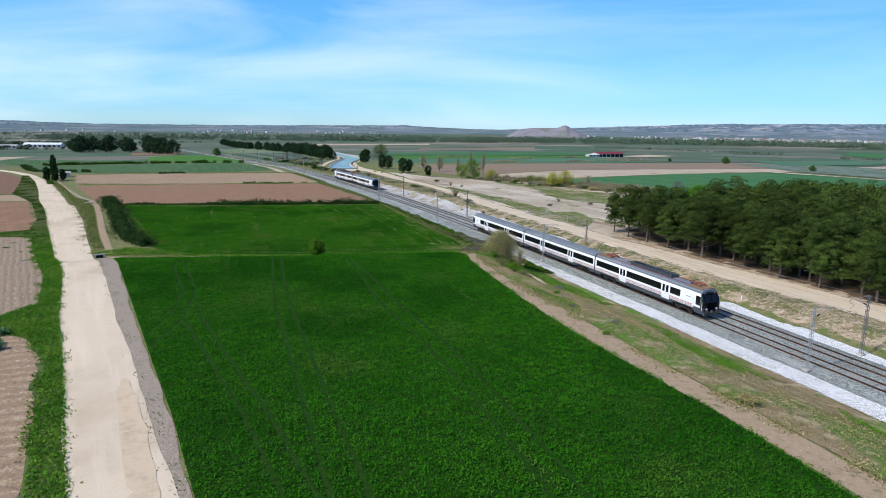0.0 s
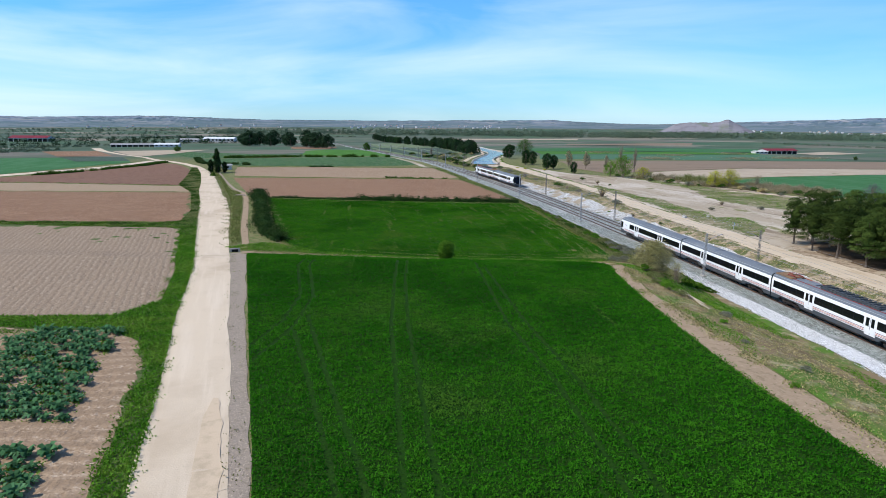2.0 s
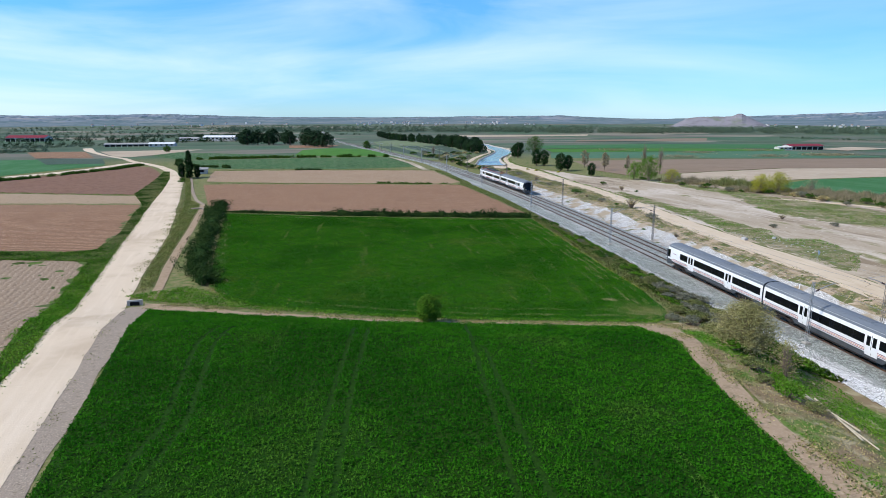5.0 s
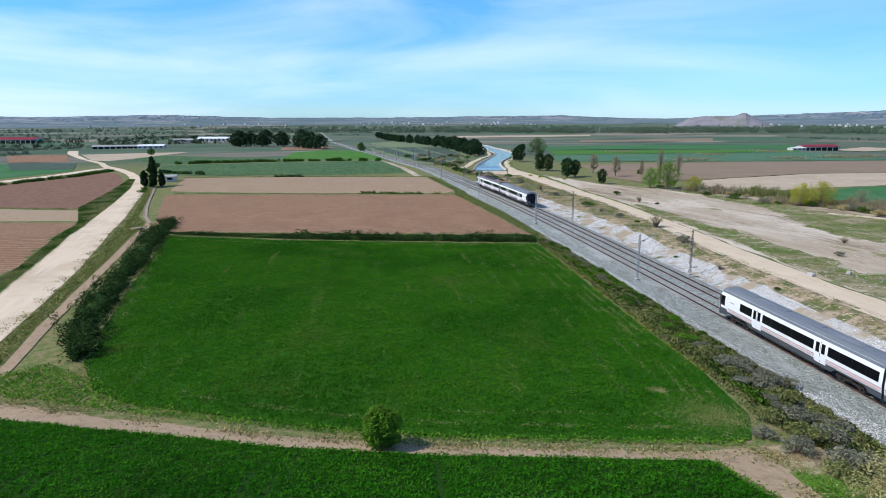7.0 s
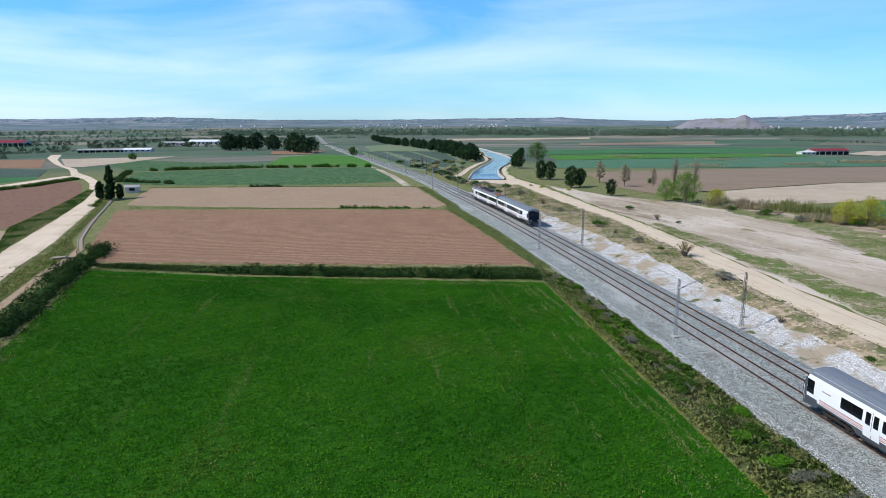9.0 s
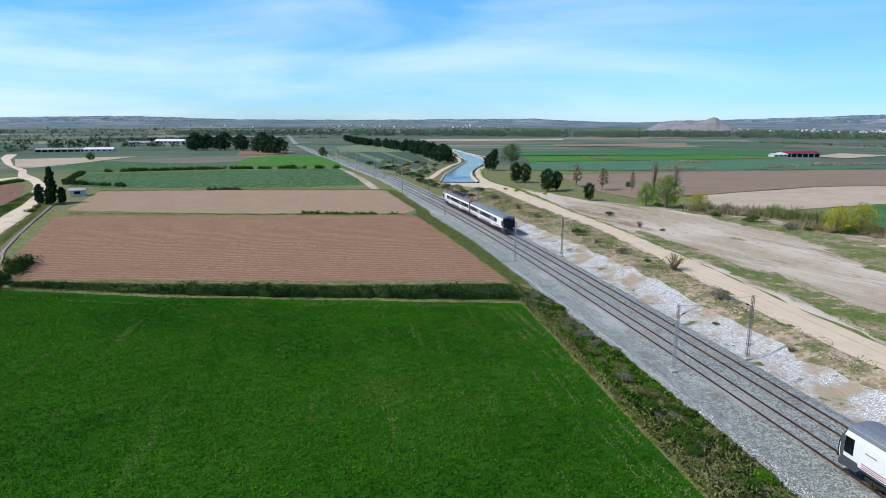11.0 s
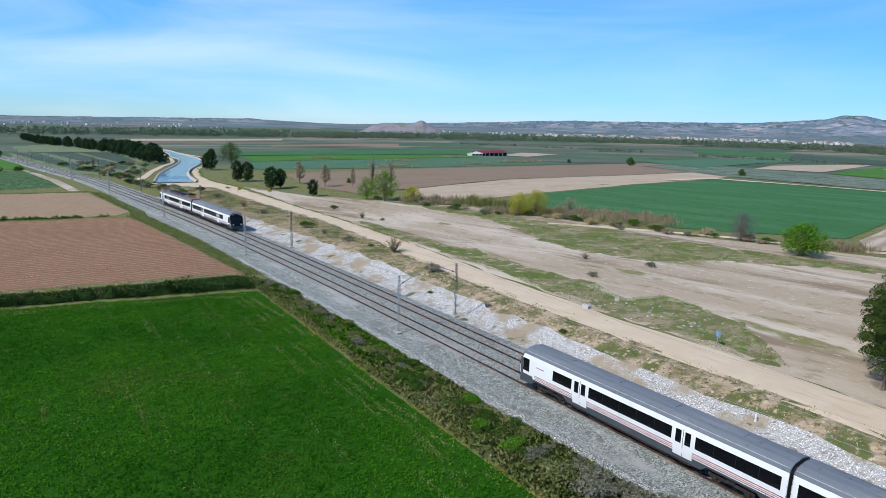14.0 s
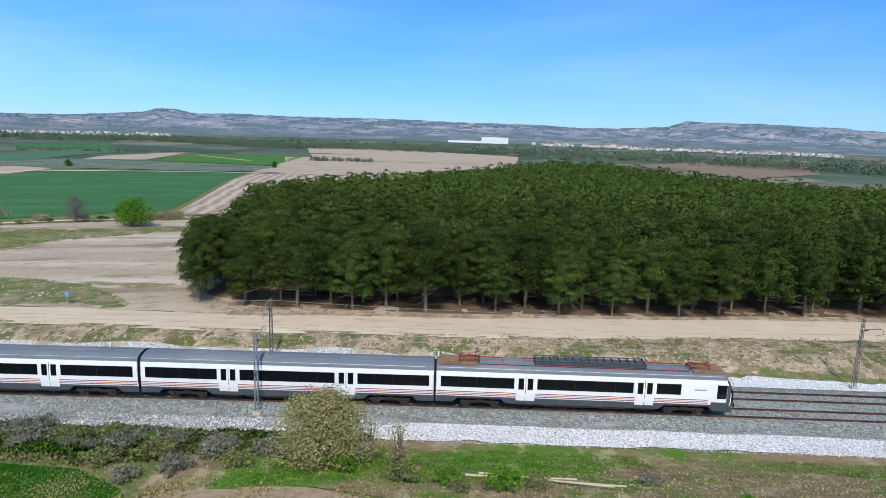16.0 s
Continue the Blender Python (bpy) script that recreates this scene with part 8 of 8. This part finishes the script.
belt("farm_trees", [(-33, 1180, -19, 1060, 110, 35), (-46, 1030, -34, 1020, 60, 20), (-52, 1300, -30, 1330, 120, 12), (-30, 1400, -18, 1350, 90, 30), (-60, 900, -44, 960, 60, 15)], 8, 0.16, "dark trees round the far farm", M_GROVE)

# the blue-grey of these tones is distance haze mixed into the base colour
M_HILL = material("haze_blue_eroded_hills", (0.225, 0.255, 0.31), 1.0, spec=0.0, vary=(
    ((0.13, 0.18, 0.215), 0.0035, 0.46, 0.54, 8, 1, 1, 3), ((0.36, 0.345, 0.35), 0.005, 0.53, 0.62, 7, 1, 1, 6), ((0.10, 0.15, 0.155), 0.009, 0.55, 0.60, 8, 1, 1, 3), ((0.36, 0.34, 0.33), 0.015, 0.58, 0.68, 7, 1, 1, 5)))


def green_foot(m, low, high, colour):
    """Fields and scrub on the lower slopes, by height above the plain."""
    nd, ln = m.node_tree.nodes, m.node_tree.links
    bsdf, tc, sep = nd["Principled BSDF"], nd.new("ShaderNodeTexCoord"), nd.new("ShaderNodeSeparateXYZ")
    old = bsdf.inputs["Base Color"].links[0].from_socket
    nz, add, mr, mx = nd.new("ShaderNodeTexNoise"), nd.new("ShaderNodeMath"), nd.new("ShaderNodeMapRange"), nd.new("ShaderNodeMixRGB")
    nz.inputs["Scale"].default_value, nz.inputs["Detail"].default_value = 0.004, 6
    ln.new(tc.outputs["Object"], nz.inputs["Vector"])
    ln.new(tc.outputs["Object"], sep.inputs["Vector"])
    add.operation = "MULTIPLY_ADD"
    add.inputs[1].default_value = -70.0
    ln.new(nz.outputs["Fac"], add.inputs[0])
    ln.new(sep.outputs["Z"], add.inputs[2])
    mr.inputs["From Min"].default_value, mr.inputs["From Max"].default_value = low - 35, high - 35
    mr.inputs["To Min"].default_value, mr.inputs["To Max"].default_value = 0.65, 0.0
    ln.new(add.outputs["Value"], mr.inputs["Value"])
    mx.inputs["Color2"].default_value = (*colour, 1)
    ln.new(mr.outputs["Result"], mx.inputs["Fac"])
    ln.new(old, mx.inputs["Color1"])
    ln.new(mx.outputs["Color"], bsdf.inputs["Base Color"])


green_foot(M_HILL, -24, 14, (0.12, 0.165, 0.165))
SKYLINE = [(-80, 10), (-46, 0), (-42, 8), (-36, 2), (-31, 8), (-28, 10), (-25, 4), (-20, -10), (-10, -14), (-4, -10), (6, -2), (9, -14), (12, -22), (15, -24), (27, 12), (32, 30), (40, 38), (47, 44), (51, 62), (53, 76), (54.2, 104), (55.5, 98), (57, 76),
           (60, 84), (64, 78), (72, 82), (80, 74), (86, 72), (90, 58), (94, 64), (97, 82), (98.5, 118), (104, 112), (110, 96), (113, 74), (122, 62), (150, 50)]
bm = bmesh.new()
rows = []
for k in range(0, 921):
    az = -80 + k * 0.25
    row = []
    top = lerp(SKYLINE, az)
    for i in range(19):
        r, f = 2950 + 1700 * i / 17, lerp([(0, -0.04), (3, 0.10), (6, 0.28), (9, 0.42), (11, 0.66), (13, 0.80), (15, 1.0), (17, 1.0), (18, 0.4)], i)
        u = az * r * 0.0004
        gully = 1 - 2 * abs(noise.noise((u * 2.2, r * 0.0035, 3))) - abs(noise.noise((u * 5.5, r * 0.009, 7)))
        rough = 7 * noise.noise((u * 0.5, r * 0.004, 0)) + 9 * gully * (1 if i < 15 else 0.25) + 2.0 * noise.noise((u * 7, r * 0.02, 9))
        x, y = polar(az, r)
        row.append(bm.verts.new((x, y, -33.5 + (top + 33) * f + rough * min(1, f * 1.4) * min(1.0, (top + 40) / 60))))
    rows.append(row)
for a, b in zip(rows, rows[1:]):
    for i in range(len(a) - 1):
        bm.faces.new((a[i], b[i], b[i + 1], a[i + 1]))
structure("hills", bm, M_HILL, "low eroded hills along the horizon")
# the reddish flat-topped hill, its earth colour greyed to stand in for haze
M_MESA = material("haze_greyed_red_earth", (0.25, 0.235, 0.25), 1.0, spec=0.0, vary=(((0.19, 0.175, 0.185), 0.02, 0.45, 0.65, 6, 1, 1, 4), ((0.17, 0.19, 0.145), 0.012, 0.5, 0.66, 6)))
bm = bmesh.new()
mx, my = polar(19.2, 2700)
rows = []
for i in range(49):
    for_row = []
    for j in range(25):
        u, v = i / 48 * 2 - 1, j / 24 * 2 - 1
        top = lerp([(-1, 0), (-0.82, 20), (-0.66, 38), (-0.5, 43), (-0.1, 46), (0.22, 48), (0.36, 60), (0.42, 61), (0.5, 50), (0.7, 30), (0.85, 14), (1, 0)], u)
        f = 1 - ss(0.15, 1.0, abs(v))
        z = top * 0.84 * f + (4 * noise.noise((u * 7, v * 5, 1)) + 3 * noise.noise((u * 19, v * 12, 2))) * (f * (1 - abs(u)))
        side = Vector((math.cos(radians(19.2)), -math.sin(radians(19.2))))
        depth = Vector((side.y * -1, side.x))
        p = Vector((mx, my)) + side * u * 182 + depth * v * 170
        for_row.append(bm.verts.new((p.x, p.y, -33.5 + z)))
    rows.append(for_row)
for a, b in zip(rows, rows[1:]):
    for j in range(24):
        bm.faces.new((a[j], b[j], b[j + 1], a[j + 1]))
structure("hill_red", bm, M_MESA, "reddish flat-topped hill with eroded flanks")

# towns in the distance
M_TOWN = material("pale_town_walls", (0.60, 0.58, 0.56), 0.9, island=0.35)
M_TOWNROOF = material("tiled_town_roofs", (0.36, 0.22, 0.16), 0.9, island=0.35)


def town(az0, az1, r0, r1, n, label, big=1.0):
    walls, roofs = [], []
    for _ in range(n):
        az, r = rng.uniform(az0, az1), rng.uniform(r0, r1)
        x, y = polar(az, r)
        w, d, hh = rng.uniform(9, 22) * big, rng.uniform(9, 16) * big, rng.uniform(6, 13) * big ** 0.5
        z = -33.5 if r < 3000 else -33.5 + (r - 2950) * 0.013
        a = radians(rng.uniform(0, 90))
        u, v = np.array((math.cos(a), math.sin(a), 0)) * w / 2, np.array((-math.sin(a), math.cos(a), 0)) * d / 2
        o = np.array((x, y, z))
        up, rg = np.array((0, 0, hh)), np.array((0, 0, hh + d * 0.2))
        c = [o - u - v, o + u - v, o + u + v, o - u + v]
        for i in range(4):
            walls.append((c[i], c[(i + 1) % 4], c[(i + 1) % 4] + up, c[i] + up))
        roofs.append((c[0] + up, c[1] + up, o + u + rg, o - u + rg))
        roofs.append((c[3] + up, c[2] + up, o + u + rg, o - u + rg))
    town_ob = thing("town", label, "town", kind="stuff")
    part("house_walls", quads("house_walls", np.array(walls)), M_TOWN, town_ob)
    part("house_roofs", quads("house_roofs", np.array(roofs)), M_TOWNROOF, town_ob)


town(31, 55, 2550, 3000, 240, "pale houses of a distant town on the plain", 0.72)
town(93, 110, 2500, 2900, 240, "white and red houses of a distant village", 0.65)
town(86, 94, 2700, 3000, 40, "low industrial sheds of a distant village", 1.2)
town(-12, 4, 2800, 3300, 45, "pale houses of a distant town below the hills", 0.5)
town(-34, -16, 2700, 3200, 18, "scattered distant farm buildings", 0.5)
town(22, 36, 2500, 3000, 24, "scattered pale sheds below the hills", 0.6)
fx, fy = polar(82.6, 2900)
t = thing("factory", "large white windowless factory hall in the distance", "factory", m=pose(fx, fy, -33, 0, 0, 7))
part("hall", boxed(-16, 16, -60, 60, -2, 28, bevel=0.5), M_WHITEROOF, t)
part("low_wing", boxed(-14, 14, 60.2, 210, -2, 10, bevel=0.5), M_WHITEROOF, t)
